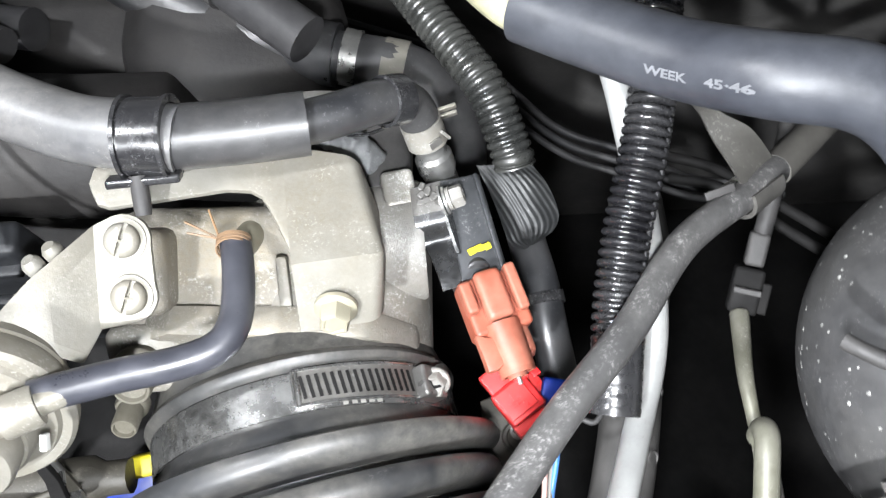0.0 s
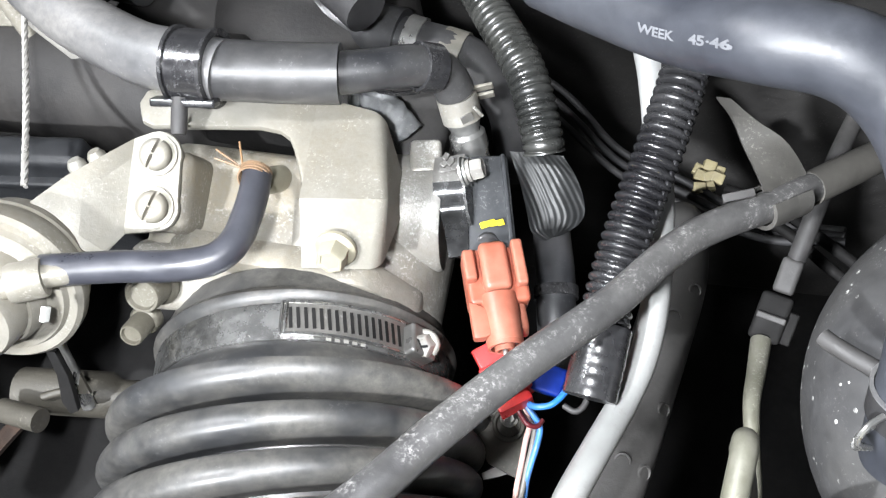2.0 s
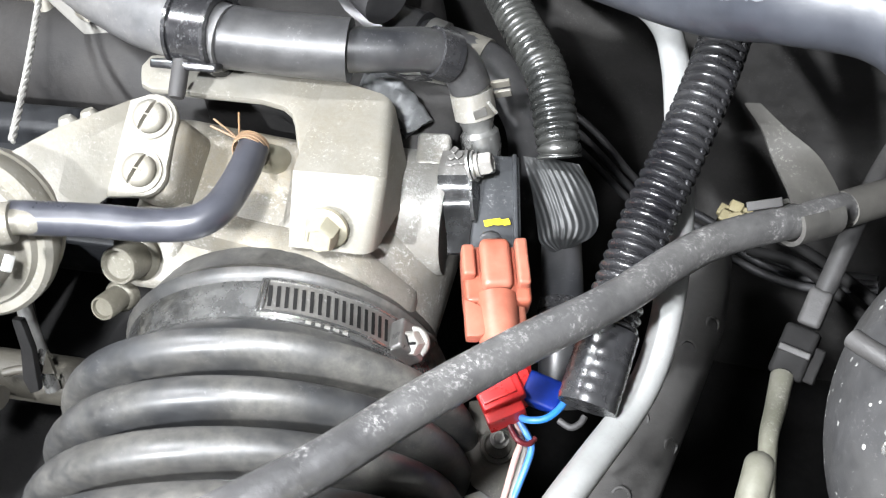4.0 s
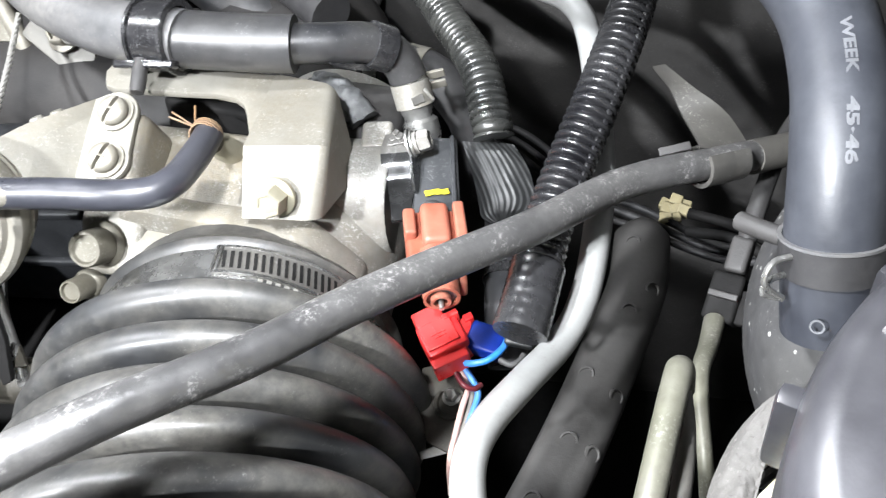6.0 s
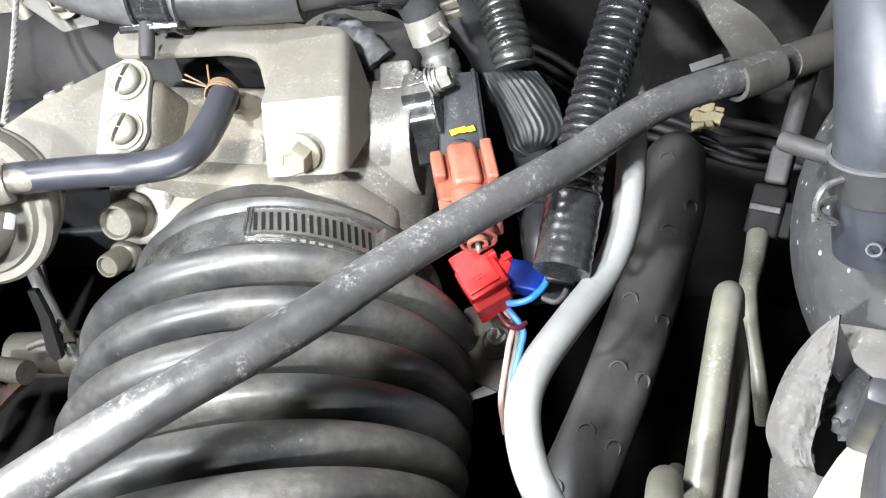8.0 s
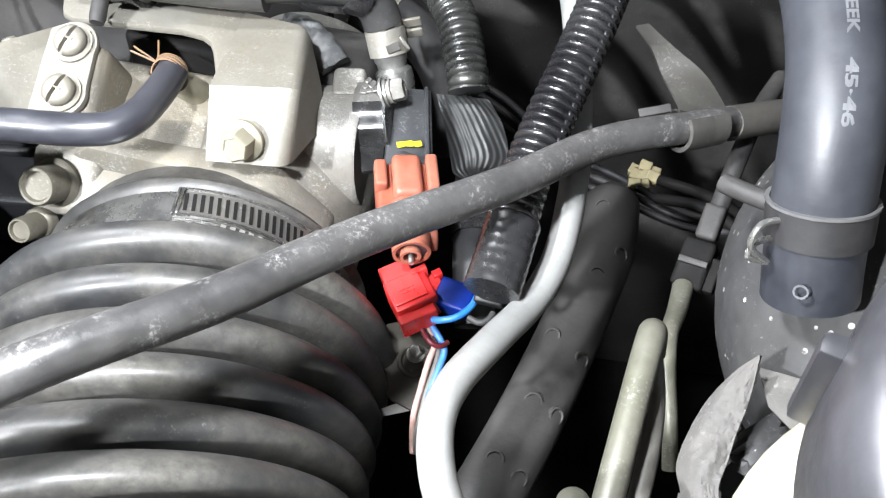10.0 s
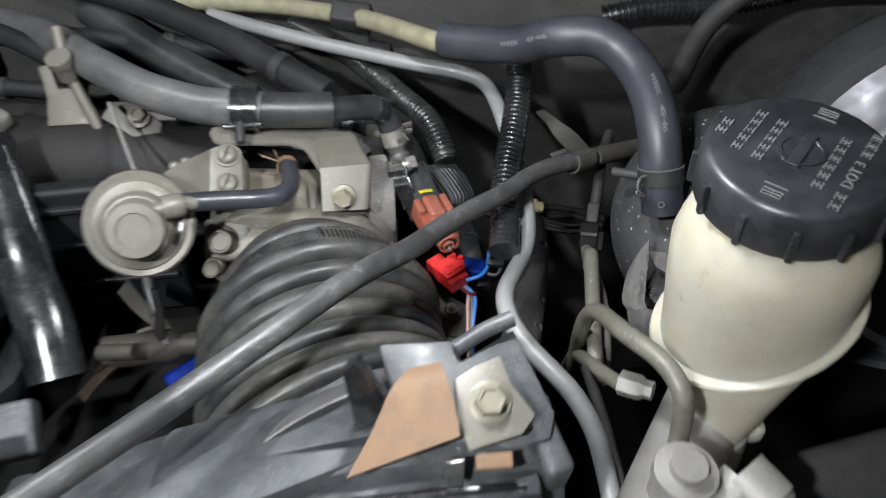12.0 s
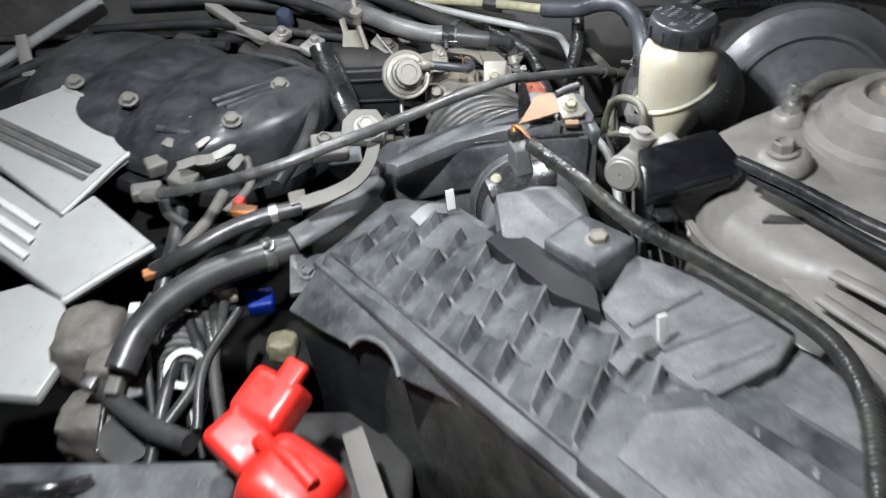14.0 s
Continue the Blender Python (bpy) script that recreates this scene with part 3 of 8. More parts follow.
part("arm_plate", prism([(-64.5, 18.5), (-66.3, 22.5), (-65.5, 28.4), (-62, 30.2), (-2, 41.8), (3.0, 20), (5.0, 2.0), (1.0, 1.6), (-7.0, 17.5), (-9.6, 21.3), (-13.6, 23.3), (-21.5, 23.2), (-58.5, 14.0), (-62.5, 15.0)], 0.0032,
                        (-0.042, 0.121, 0.9185), (0.26, 0, 0.965), (0.965, 0, -0.26), 0.0012), BRACKET, hb)


def folded_pan():
    """Sheet steel folded down at the front and at one side, with rounded bends."""
    bm = bmesh.new()
    tl, tr, fl, fr, bl, br, sl = [bm.verts.new(p) for p in ((-0.0462, 0.1628, 0.9193), (-0.0190, 0.1575, 0.9182), (-0.0392, 0.1160, 0.9232), (-0.0072, 0.1200, 0.9210), (-0.0395, 0.0985, 0.9045), (-0.0120, 0.1030, 0.9000), (-0.0130, 0.1420, 0.8870))]
    bm.faces.new((tl, fl, fr, tr))
    bm.faces.new((fl, bl, br, fr))
    bm.faces.new((tr, fr, br, sl))
    e = {frozenset(x.verts): x for x in bm.edges}
    bmesh.ops.bevel(bm, geom=[e[frozenset((tr, fr))], e[frozenset((fr, br))]], offset=0.0048, segments=5, profile=0.5, affect="EDGES")
    bm.edges.ensure_lookup_table()
    bmesh.ops.recalc_face_normals(bm, faces=bm.faces[:])
    if sum(f.normal.z * f.calc_area() for f in bm.faces) < 0:
        bmesh.ops.reverse_faces(bm, faces=bm.faces[:])
    bmesh.ops.solidify(bm, geom=bm.faces[:], thickness=0.0022)
    return bm


part("folded_plate", folded_pan(), BRACKET, hb)
part("bracket_bolt", hexhead((-0.0268, 0.1058, 0.9090), (0.04, -0.88, 0.36), 0.0056, 0.0088, (1, 0, 0.3), washer=1.32, dish=0.05), BOLT, hb, "dusty zinc flange bolt")

# screw plate with a folded wing, and the round actuator on it
SN = (0.17, -0.42, 0.89)
sp = thing("screw_plate", (-0.098, 0.118, 0.91), "cream steel mounting plate with two slotted screws and a folded wing", "bracket")
plate_u, plate_n = Vector((1, 0.25, -0.07)).normalized(), Vector(SN).normalized()
plate_v = plate_n.cross(plate_u).normalized()
plate_rim = [Vector((-0.1040, 0.1290, 0.9335))]
for c, a0, a1 in ((Vector((-0.0938, 0.1245, 0.9305)), 100, -25), (Vector((-0.0928, 0.1075, 0.9225)), 10, -100)):
    plate_rim += [c + (plate_u * math.cos(radians(a0 + (a1 - a0) * k / 7)) + plate_v * math.sin(radians(a0 + (a1 - a0) * k / 7))) * 0.0088 for k in range(8)]
plate_rim.append(Vector((-0.1043, 0.0975, 0.9186)))
part("plate", sheet([tuple(p) for p in plate_rim], 0.003, SN, 0.0009), BRACKET, sp)
part("wing", sheet([(-0.1037, 0.1290, 0.9337), (-0.1040, 0.0978, 0.9190), (-0.1066, 0.0851, 0.9230), (-0.1179, 0.0880, 0.9310), (-0.1290, 0.0960, 0.9390), (-0.1200, 0.1090, 0.9380)], 0.002, (-0.45, -0.45, 0.77)), BRACKET, sp)
for p in ((-0.0938, 0.1245, 0.9305), (-0.0928, 0.1075, 0.9225)):
    sc = part("screw", slotted_head(p, SN, 0.0058, 0.0048, (0.25, 1, 0), 0.0015), BRACKET, sp, "slotted pan-head screw")
    part("cross_recess", slot(p, SN, 0.0030, 0.0047, (1, -0.25, 0)), BRACKET_OLIVE_SHADE, sc)
for p in ((-0.1225, 0.1155, 0.926), (-0.1170, 0.1205, 0.925)):
    part("edge_bead", lathe([(0.0034, 0), (0.0034, 0.006), (0.0022, 0.008), (0, 0.008)], p, (-0.2, 0.3, 0.9)), BRACKET, sp)

va = thing("vacuum_actuator", (-0.135, 0.07, 0.90), "round cream-zinc vacuum actuator with a stepped dish", "actuator")
VN = (0.20, -0.84, 0.50)
VC = Vector((-0.1335, 0.0655, 0.9310))
part("dish", lathe([(q * 0.73, h * 0.9) for q, h in ((0.030, -0.022), (0.036, -0.016), (0.0405, -0.008), (0.0405, -0.003), (0.0385, -0.001), (0.0345, -0.0016), (0.0330, 0.0006), (0.0280, 0.0010), (0.0262, 0.0020), (0.0250, 0.0085), (0.0236, 0.0100), (0.0222, 0.0102), (0.0214, 0.0190), (0.0198, 0.0208),
                                                    (0.0132, 0.0210), (0.0124, 0.0196), (0, 0.0196))], VC, VN, 64), BRACKET, va)
part("nozzle", tube([(-0.122, 0.0600, 0.9440), (-0.112, 0.0665, 0.9425), (-0.100, 0.0740, 0.9375)], 0.0042, step=0.002), BRACKET, va, "pale nozzle")
part("nozzle_collar", lathe([(0.0062, 0), (0.0066, 0.001), (0.0066, 0.010), (0.0062, 0.011)], (-0.1175, 0.0640, 0.9430), (0.9, 0.45, -0.2)), BRACKET, va, "pale collar")
part("drain_stub", block((-0.1085, 0.0590, 0.9330), (0.0020, 0.0052, 0.0030), (0, -0.4, 0.9), edge=0.0005), WHITE, va)
part("back_cup", lathe([(0.022, -0.026), (0.027, -0.015), (0.025, -0.010)], VC, VN, 48), BRACKET, va)
part("rod", tube([(-0.140, 0.086, 0.915), (-0.143, 0.070, 0.885), (-0.137, 0.050, 0.852)], 0.0028), ZINC, va)
# Pale lever painted black, standing for the shade in this corner.
part("rod_fork", prism([(-2, 0), (2, 0), (4, -12), (3, -30), (-1, -32), (-3, -26), (-1, -12)], 0.003, (-0.137, 0.060, 0.888), (0.1, -0.85, 0.5), (1, 0, 0), 0.0008), BLACK, va, "steel lever darkened for shade")
lv = thing("throttle_lever", (-0.14, 0.06, 0.83), "dusty cast throttle lever with a round pivot", "lever")
# Pivot and stub are paler metal, kept dark in place of shade.
part("pivot", lathe([(0.010, 0), (0.010, 0.04), (0.007, 0.045), (0.007, 0.055), (0, 0.055)], (-0.178, 0.055, 0.842), (1, 0.1, -0.05)), GRIME_SHADE_STEEL, lv)
part("stub", lathe([(0.005, 0), (0.005, 0.02), (0.004, 0.022), (0, 0.022)], (-0.152, 0.040, 0.858), (-1, 0.1, -0.05)), GRIME_SHADE_STEEL, lv)
part("curved_arm", loft([((-0.1702, 0.0840, 0.864), (-0.1660, 0.0905, 0.866)), ((-0.1582, 0.0691, 0.864), (-0.1525, 0.0735, 0.866)), ((-0.1452, 0.0562, 0.864), (-0.1375, 0.0595, 0.866)), ((-0.1400, 0.0510, 0.862), (-0.1320, 0.0530, 0.862))], 0.0022, (0.2, -0.4, 0.9)), GRIME_SHADE_STEEL, lv)
part("arm_rim", tube([(-0.1650, 0.0905, 0.868), (-0.1525, 0.0735, 0.868), (-0.1410, 0.0610, 0.868), (-0.1376, 0.0575, 0.868), (-0.1385, 0.0525, 0.867)], 0.0009, seg=10, step=0.001), DARK, lv)
part("finger", tube([(-0.1498, 0.0480, 0.865), (-0.1455, 0.0500, 0.865), (-0.1400, 0.0525, 0.864)], 0.0017, seg=12, step=0.001), GRIME_SHADE_STEEL, lv)
tw = thing("throttle_wire", (-0.178, 0.187, 0.90), "thin braided steel throttle cable", "cable")
for ph in (0.0, 2.09, 4.19):
    pts = [Vector((-0.178, 0.187, 0.934)).lerp(Vector((-0.143, 0.108, 0.929)), k / 60) + Vector((math.cos(ph + k * 0.75), 0.3 * math.sin(ph + k * 0.75), math.sin(ph + k * 0.75))) * 0.0007 + Vector((0, 0, -0.0012 * math.sin(math.pi * k / 60))) for k in range(61)]
    part("strand", tube(pts, 0.0008, seg=6, step=0.0012), SCREW_PALE, tw)
rk = thing("rusty_linkage", (-0.172, 0.045, 0.83), "rust-brown toothed steel linkage under the actuator", "linkage")
part("bar", loft([((-0.1600, 0.0620, 0.842), (-0.1570, 0.0580, 0.841)), ((-0.1700, 0.0530, 0.842), (-0.1660, 0.0490, 0.840)), ((-0.1790, 0.0420, 0.841), (-0.1745, 0.0385, 0.839)), ((-0.1880, 0.0250, 0.840), (-0.1830, 0.0220, 0.838))], 0.003, (0.1, -0.3, 0.95)), RUST, rk)
for i in range(7):
    part("tooth", block((-0.1660 - 0.0021 * i, 0.0548 - 0.0024 * i, 0.8432), (0.0026, 0.0014, 0.0016), (0.1, -0.3, 0.95), (0.6, -0.8, 0), 0.0003, 1), RUST, rk)

# slate vacuum tube from the actuator to the throttle body
vt = thing("vacuum_tube", (-0.08, 0.08, 0.92), "bent slate-grey rubber vacuum tube", "hose")
part("hose", tube([(-0.111, 0.0710, 0.9400), (-0.0895, 0.0778, 0.9345), (-0.0715, 0.0825, 0.9300), (-0.0605, 0.0878, 0.9270), (-0.0560, 0.0955, 0.9255), (-0.0560, 0.1055, 0.9235), (-0.0577, 0.1170, 0.9210), (-0.0600, 0.127, 0.9190)], 0.0054, seg=24, step=0.0015), TUBE_BLUE, vt)
CLIP_TAN = mat("clip_tan", (0.26, 0.15, 0.07), 0.55, 0.2, dust=0.4, bump=0.3)
for dy in (-0.0016, 0.0, 0.0016):
    part("clip", ring_band((-0.0603, 0.1255 + dy, 0.9199), (-0.1, 0.8, -0.2 + 60 * dy), 0.0054, 0.0005, 0.0011), CLIP_TAN, vt, "tan rusty spring clip")
for d in ((-0.012, 0.006, 0.002), (-0.010, 0.001, 0.004), (-0.004, 0.010, 0.002)):
    part("clip_ear", tube([(-0.0645, 0.127, 0.922), tuple(Vector((-0.0645, 0.127, 0.922)) + Vector(d))], 0.0004, seg=8), CLIP_TAN, vt)

# ---- ribbed intake hose, its worm clamp ----
ih = thing("intake_hose", (-0.045, 0.02, 0.77), "black ribbed rubber intake hose clamped on the throttle body", "hose")
HA = Vector((0.23, -1, 0.09))
HN = HA.normalized()
HO = Vector((-0.0521, 0.0830, 0.8444))
part("neck", lathe([(0.0500, -0.012), (0.0560, -0.012), (0.0590, -0.0015), (0.0604, -0.0006), (0.0612, 0.0010), (0.0606, 0.0030), (0.0592, 0.0042), (0.0582, 0.0050), (0.0582, 0.0215), (0.0600, 0.0245), (0.0600, 0.0300)], HO, HA, 72), HOSE_RUBBER, ih)


def hose_at(s):
    """Middle of the bent hose at rib s, its axis and the two directions across it."""
    k = s - 3
    c = Vector((-0.0414 + 0.002457 * k + 0.000306 * k * k, 0.0163 - 0.015181 * k - 0.000272 * k * k, 0.8442 + 0.002553 * k + 0.001066 * k * k))
    n = Vector((0.3168 + 0.0284 * k, -1, -0.0664 - 0.02225 * k)).normalized()
    x = n.cross(Vector((0, 0, 1))).normalized()
    return c, n, x, x.cross(n)


def hose_rib(first, profile, seg=96):
    """One rib of the hose: a sharp lip, a rounded back and a deep groove."""
    bm = bmesh.new()
    rings = []
    for u, r in profile:
        c, n, x, y = hose_at(first + u)
        rings.append([bm.verts.new(c + (x * math.cos(2 * math.pi * k / seg) + y * math.sin(2 * math.pi * k / seg)) * r * (1 + 0.004 * math.sin(3 * 2 * math.pi * k / seg + first))) for k in range(seg)])
    for A, B in zip(rings, rings[1:]):
        for k in range(seg):
            bm.faces.new((A[k], A[(k + 1) % seg], B[(k + 1) % seg], B[k]))
    return bm


BACK = [(0.10, 0.0721), (0.22, 0.0731), (0.36, 0.0735), (0.50, 0.0731), (0.60, 0.0721), (0.68, 0.0703), (0.735, 0.0676), (0.765, 0.0640), (0.78, 0.0600), (1.02, 0.0590)]
for i in range(7):
    head = [(0.0, 0.0570), (0.0, 0.0700), (0.008, 0.0708), (0.03, 0.0713)] if i else [(-0.06, 0.0585), (-0.03, 0.0625), (0.01, 0.0668), (0.05, 0.0700)]
    part("bellows_ring", hose_rib(i, head + BACK), HOSE_RUBBER, ih, angle=40)
part("end_cuff", hose_rib(7, [(0.0, 0.0570), (0.0, 0.0660), (0.04, 0.0672), (0.9, 0.0672), (0.96, 0.0660), (0.96, 0.057)]), RUBBER, ih)
hc = thing("hose_clamp", (AX, 0.072, 0.79), "steel worm-drive clamp round the intake hose neck", "clamp")
CC = HO + HN * 0.0128
part("band", ring_band(CC, HN, 0.0583, 0.0010, 0.0140, 72), BAND, hc, "scuffed steel band")
part("slotted_strip", ring_band(CC - HN * 0.0008, HN, 0.0594, 0.0012, 0.0128, 30, 37, 82), STEEL_DULL, hc, "slotted strip of the band")
xa, ya, na = axes(HN)
for g0, w in ((82.0, 0.0128), (80.6, 0.0118)):
    g = radians(g0)
    d = xa * math.cos(g) + ya * math.sin(g)
    part("strip_end", block(CC - HN * 0.0008 + d * 0.0608, (0.0010, w, 0.0012), d, xa * math.sin(g) - ya * math.cos(g), 0.0003, 1), BAND, hc)
for sgn in (-1, 1):
    part("strip_edge", ring_band(CC - HN * 0.0008 + HN * 0.0062 * sgn, HN, 0.0604, 0.0007, 0.0008, 30, 37, 82), BAND, hc)
for i in range(16):
    g = radians(79.0 - 2.55 * i)
    d = xa * math.cos(g) + ya * math.sin(g)
    part("slit", block(CC - HN * 0.0008 + d * 0.0605, (0.0012, 0.0082, 0.0006), d, (-xa * math.sin(g) + ya * math.cos(g)) + HN * 0.12, 0), BLACK, hc)
for k in range(5):
    g = radians(66.0 - 3.0 * k)
    d = xa * math.cos(g) + ya * math.sin(g)
    part("stamp_bar", block(CC + HN * 0.0062 + d * 0.0594, (0.0018, 0.0011, 0.0003), d, -xa * math.sin(g) + ya * math.cos(g), 0), SCREW_PALE, hc)
g = radians(33.0)
d = xa * math.cos(g) + ya * math.sin(g)
tn = -xa * math.sin(g) + ya * math.cos(g)
part("screw_housing", block(CC + d * 0.0618, (0.012, 0.012, 0.007), d, tn, 0.0015), STEEL_DULL, hc)
wn = (Vector((-0.10, -0.55, 0.83))).normalized()
WS = Vector((0.0035, 0.0840, 0.8800))
ws = part("worm_screw", hexhead(WS - wn * 0.004, wn, 0.0046, 0.0065, (1, 0.2, 0), washer=1.2, dish=0.08), SCREW_PALE, hc, "bright cross-slot screw")
part("cross_slot", join(slot(WS - wn * 0.004, wn, 0.0042, 0.0063, (1, 0.3, 0)), slot(WS - wn * 0.004, wn, 0.0042, 0.0063, (-0.3, 1, 0))), BLACK, ws)
part("screw_shank", lathe([(0.0030, -0.010), (0.0030, 0.0), (0.0054, 0.0), (0.0054, 0.0012), (0.003, 0.0014)], WS - wn * 0.0045, wn), STEEL_DULL, ws)

# ---- hoses over the throttle body ----
bh = thing("breather_hose", (-0.06, 0.16, 0.93), "grey rubber breather hose with black sleeves and an elbow", "hose")
part("hose", tube([(-0.30, 0.33, 0.925), (-0.235, 0.262, 0.945), (-0.185, 0.205, 0.952), (-0.148, 0.177, 0.948), (-0.112, 0.161, 0.944), (-0.090, 0.1565, 0.9435), (-0.074, 0.155, 0.941)], 0.0116, seg=28), RUBBER, bh)
part("sleeve", tube([(-0.0785, 0.1555, 0.9415), (-0.056, 0.159, 0.937), (-0.0335, 0.163, 0.933)], 0.0110, seg=28), RUBBER_BLACK, bh, "thick black sleeve")
part("inner_hose", tube([(-0.036, 0.1625, 0.9335), (-0.022, 0.1685, 0.9295), (-0.011, 0.1745, 0.9255), (-0.0045, 0.1790, 0.9190), (-0.0005, 0.1805, 0.9110), (0.0012, 0.1795, 0.9050)], 0.0078, seg=26), RUBBER_BLACK, bh)
part("elbow_collar", ring_band((-0.0065, 0.1772, 0.9215), (0.62, 0.45, -0.62), 0.0079, 0.0013, 0.0085, 40), PLASTIC, bh, "black plastic collar")
part("collar_tongue", loft([((-0.0100, 0.1660, 0.9215), (-0.0090, 0.1690, 0.9160)), ((-0.0160, 0.1625, 0.9240), (-0.0150, 0.1640, 0.9205)), ((-0.0215, 0.1612, 0.9262), (-0.0210, 0.1618, 0.9245))], 0.0012, (-0.3, -0.8, 0.4)), PLASTIC, bh)
FA = Vector((0.20, -0.42, -0.88)).normalized()
F0 = Vector((0.0010, 0.1802, 0.9050))
part("tail_fitting", lathe([(0.0066, -0.004), (0.0070, 0.000), (0.0066, 0.0145), (0.0060, 0.0155), (0.0060, 0.0175), (0.0074, 0.0190), (0.0076, 0.0245), (0.0066, 0.0285), (0.0066, 0.034)], F0, FA), ZINC, bh, "bright corroded metal tail")
part("tail_clamp", ring_band(F0 + FA * 0.0072, FA, 0.0071, 0.0009, 0.0100, 40), CAST_WHITE, bh, "pale spring clamp")
part("clamp_window", block(F0 + FA * 0.0080 + Vector((0.0045, -0.0065, 0.0030)), (0.0050, 0.0032, 0.0008), (0.5, -0.75, 0.45), (0.85, 0.5, 0.1), 0.0001, 1), STEEL_DULL, bh)
part("clamp_tongue", block(F0 + FA * 0.0080 + Vector((0.0082, -0.0030, 0.0030)), (0.0012, 0.0060, 0.0012), (0.8, -0.5, 0.45), (0.6, 0.7, 0.3), 0.0002, 1), CAST_WHITE, bh)
for dz in (0.0, 0.0050):
    part("clamp_ear", block(F0 + Vector((0.0105, 0.0035, -0.0015 - dz)), (0.0075, 0.0012, 0.0042), (0, -0.3, 1), (1, 0.25, 0.1), 0.0003), BRACKET, bh)

cl = thing("hose_clip", (-0.088, 0.150, 0.925), "shiny black plastic hose clip pinned in the bracket arm", "clip")
CA = Vector((1, -0.02, -0.05))
part("ring", ring_band((-0.0835, 0.1555, 0.9425), CA, 0.0117, 0.0017, 0.0150, 40), PLASTIC, cl)
part("ring_lip", ring_band((-0.0906, 0.1556, 0.9430), CA, 0.0117, 0.0026, 0.0014, 40), PLASTIC, cl)
part("ring_lip", ring_band((-0.0764, 0.1554, 0.9420), CA, 0.0117, 0.0026, 0.0014, 40), PLASTIC, cl)
part("foot", block((-0.0850, 0.1420, 0.9395), (0.024, 0.0065, 0.0030), (0.0, 0.65, 0.75), (1, 0, -0.2), 0.0009), PLASTIC, cl)
part("pin", lathe([(0.0029, 0), (0.0029, 0.011), (0.0025, 0.013), (0, 0.013)], (-0.0866, 0.1425, 0.9410), (0.06, -0.86, -0.48)), DARK, cl)

h2 = thing("coolant_hose", (-0.05, 0.23, 0.86), "dark grey coolant hose with a spring clamp", "hose")
part("hose", tube([(-0.23, 0.335, 0.93), (-0.16, 0.285, 0.905), (-0.10, 0.248, 0.890), (-0.066, 0.233, 0.8835), (-0.036, 0.2265, 0.8805)], 0.0135, seg=26), RUBBER_BLACK, h2)
part("tail_hose", tube([(-0.040, 0.2272, 0.881), (-0.005, 0.2195, 0.876), (0.012, 0.213, 0.853), (0.014, 0.20, 0.82)], 0.0105, seg=24), RUBBER_BLACK, h2)
part("band", ring_band((-0.030, 0.2250, 0.880), (0.95, -0.2, -0.15), 0.0108, 0.0012, 0.007), ZINC, h2, "steel spring clamp")
part("band", ring_band((-0.012, 0.2212, 0.877), (0.95, -0.2, -0.15), 0.0108, 0.0010, 0.010), BRACKET, h2)

# ---- throttle position sensor and its plugs ----
TN = (0.24, -0.05, 0.97)
ts = thing("throttle_sensor", (0.012, 0.14, 0.87), "black throttle position sensor with a yellow paint mark", "sensor")
SENSOR = mat("sensor_grey", (0.040, 0.042, 0.046), 0.36, dust=0.35, dust_color=(0.13, 0.135, 0.14), bump=0.12, spec=0.6, scuff=0.4, scuff_color=(0.3, 0.3, 0.3))
part("body", block((0.0165, 0.1425, 0.8795), (0.0190, 0.0410, 0.0150), TN, (0.95, 0.26, -0.2), 0.0014), SENSOR, ts)
part("body_ridge", block((0.0252, 0.1440, 0.8850), (0.0016, 0.0400, 0.0040), TN, (0.95, 0.26, -0.2), 0.0005), SENSOR, ts)
part("boss", lathe([(0.0050, -0.004), (0.0050, 0.0006), (0.0044, 0.0012), (0, 0.0012)], (0.0206, 0.1255, 0.8830), (0.25, -0.75, 0.6)), RUBBER_BLACK, ts)
STRAP = mat("strap_steel", (0.16, 0.163, 0.168), 0.22, 0.9, dust=0.3, dust_color=(0.20, 0.2, 0.19), bump=0.08)
part("mount_tab", loft([((-0.0032, 0.1545, 0.8962), (0.0078, 0.1575, 0.8955)), ((-0.0026, 0.1480, 0.8968), (0.0088, 0.1505, 0.8960)), ((-0.0020, 0.1430, 0.8960), (0.0100, 0.1455, 0.8955))], 0.0018, (0.1, -0.1, 0.97)), STEEL_DULL, ts, "corroded bent steel tab")
part("tab_curve", loft([((-0.0020, 0.1431, 0.8962), (0.0100, 0.1456, 0.8957)), ((-0.0008, 0.1390, 0.8945), (0.0106, 0.1415, 0.8940)), ((0.0010, 0.1350, 0.8900), (0.0112, 0.1375, 0.8895)), ((0.0035, 0.1300, 0.8890), (0.0128, 0.1325, 0.8885)), ((0.0062, 0.1230, 0.8885), (0.0140, 0.1250, 0.8880)), ((0.0080, 0.1170, 0.8870), (0.0150, 0.1190, 0.8865))], 0.0016, (0.2, -0.1, 0.97)), STRAP, ts, "shiny steel strap")
part("strap_flange", loft([((0.0101, 0.1450, 0.8960), (0.0122, 0.1455, 0.8900)), ((0.0113, 0.1400, 0.8942), (0.0132, 0.1405, 0.8890)), ((0.0128, 0.1350, 0.8915), (0.0142, 0.1352, 0.8880)), ((0.0142, 0.1312, 0.8890), (0.0148, 0.1312, 0.8876))], 0.0012, (0.9, 0.1, 0.3)), STRAP, ts)
BN = (0.93, 0.22, 0.18)
part("tab_screw", hexhead((0.0108, 0.1490, 0.8970), BN, 0.0043, 0.0062, (0, 0.4, 1), washer=1.0, dish=0.1), ALLOY, ts, "pale hexagon screw")
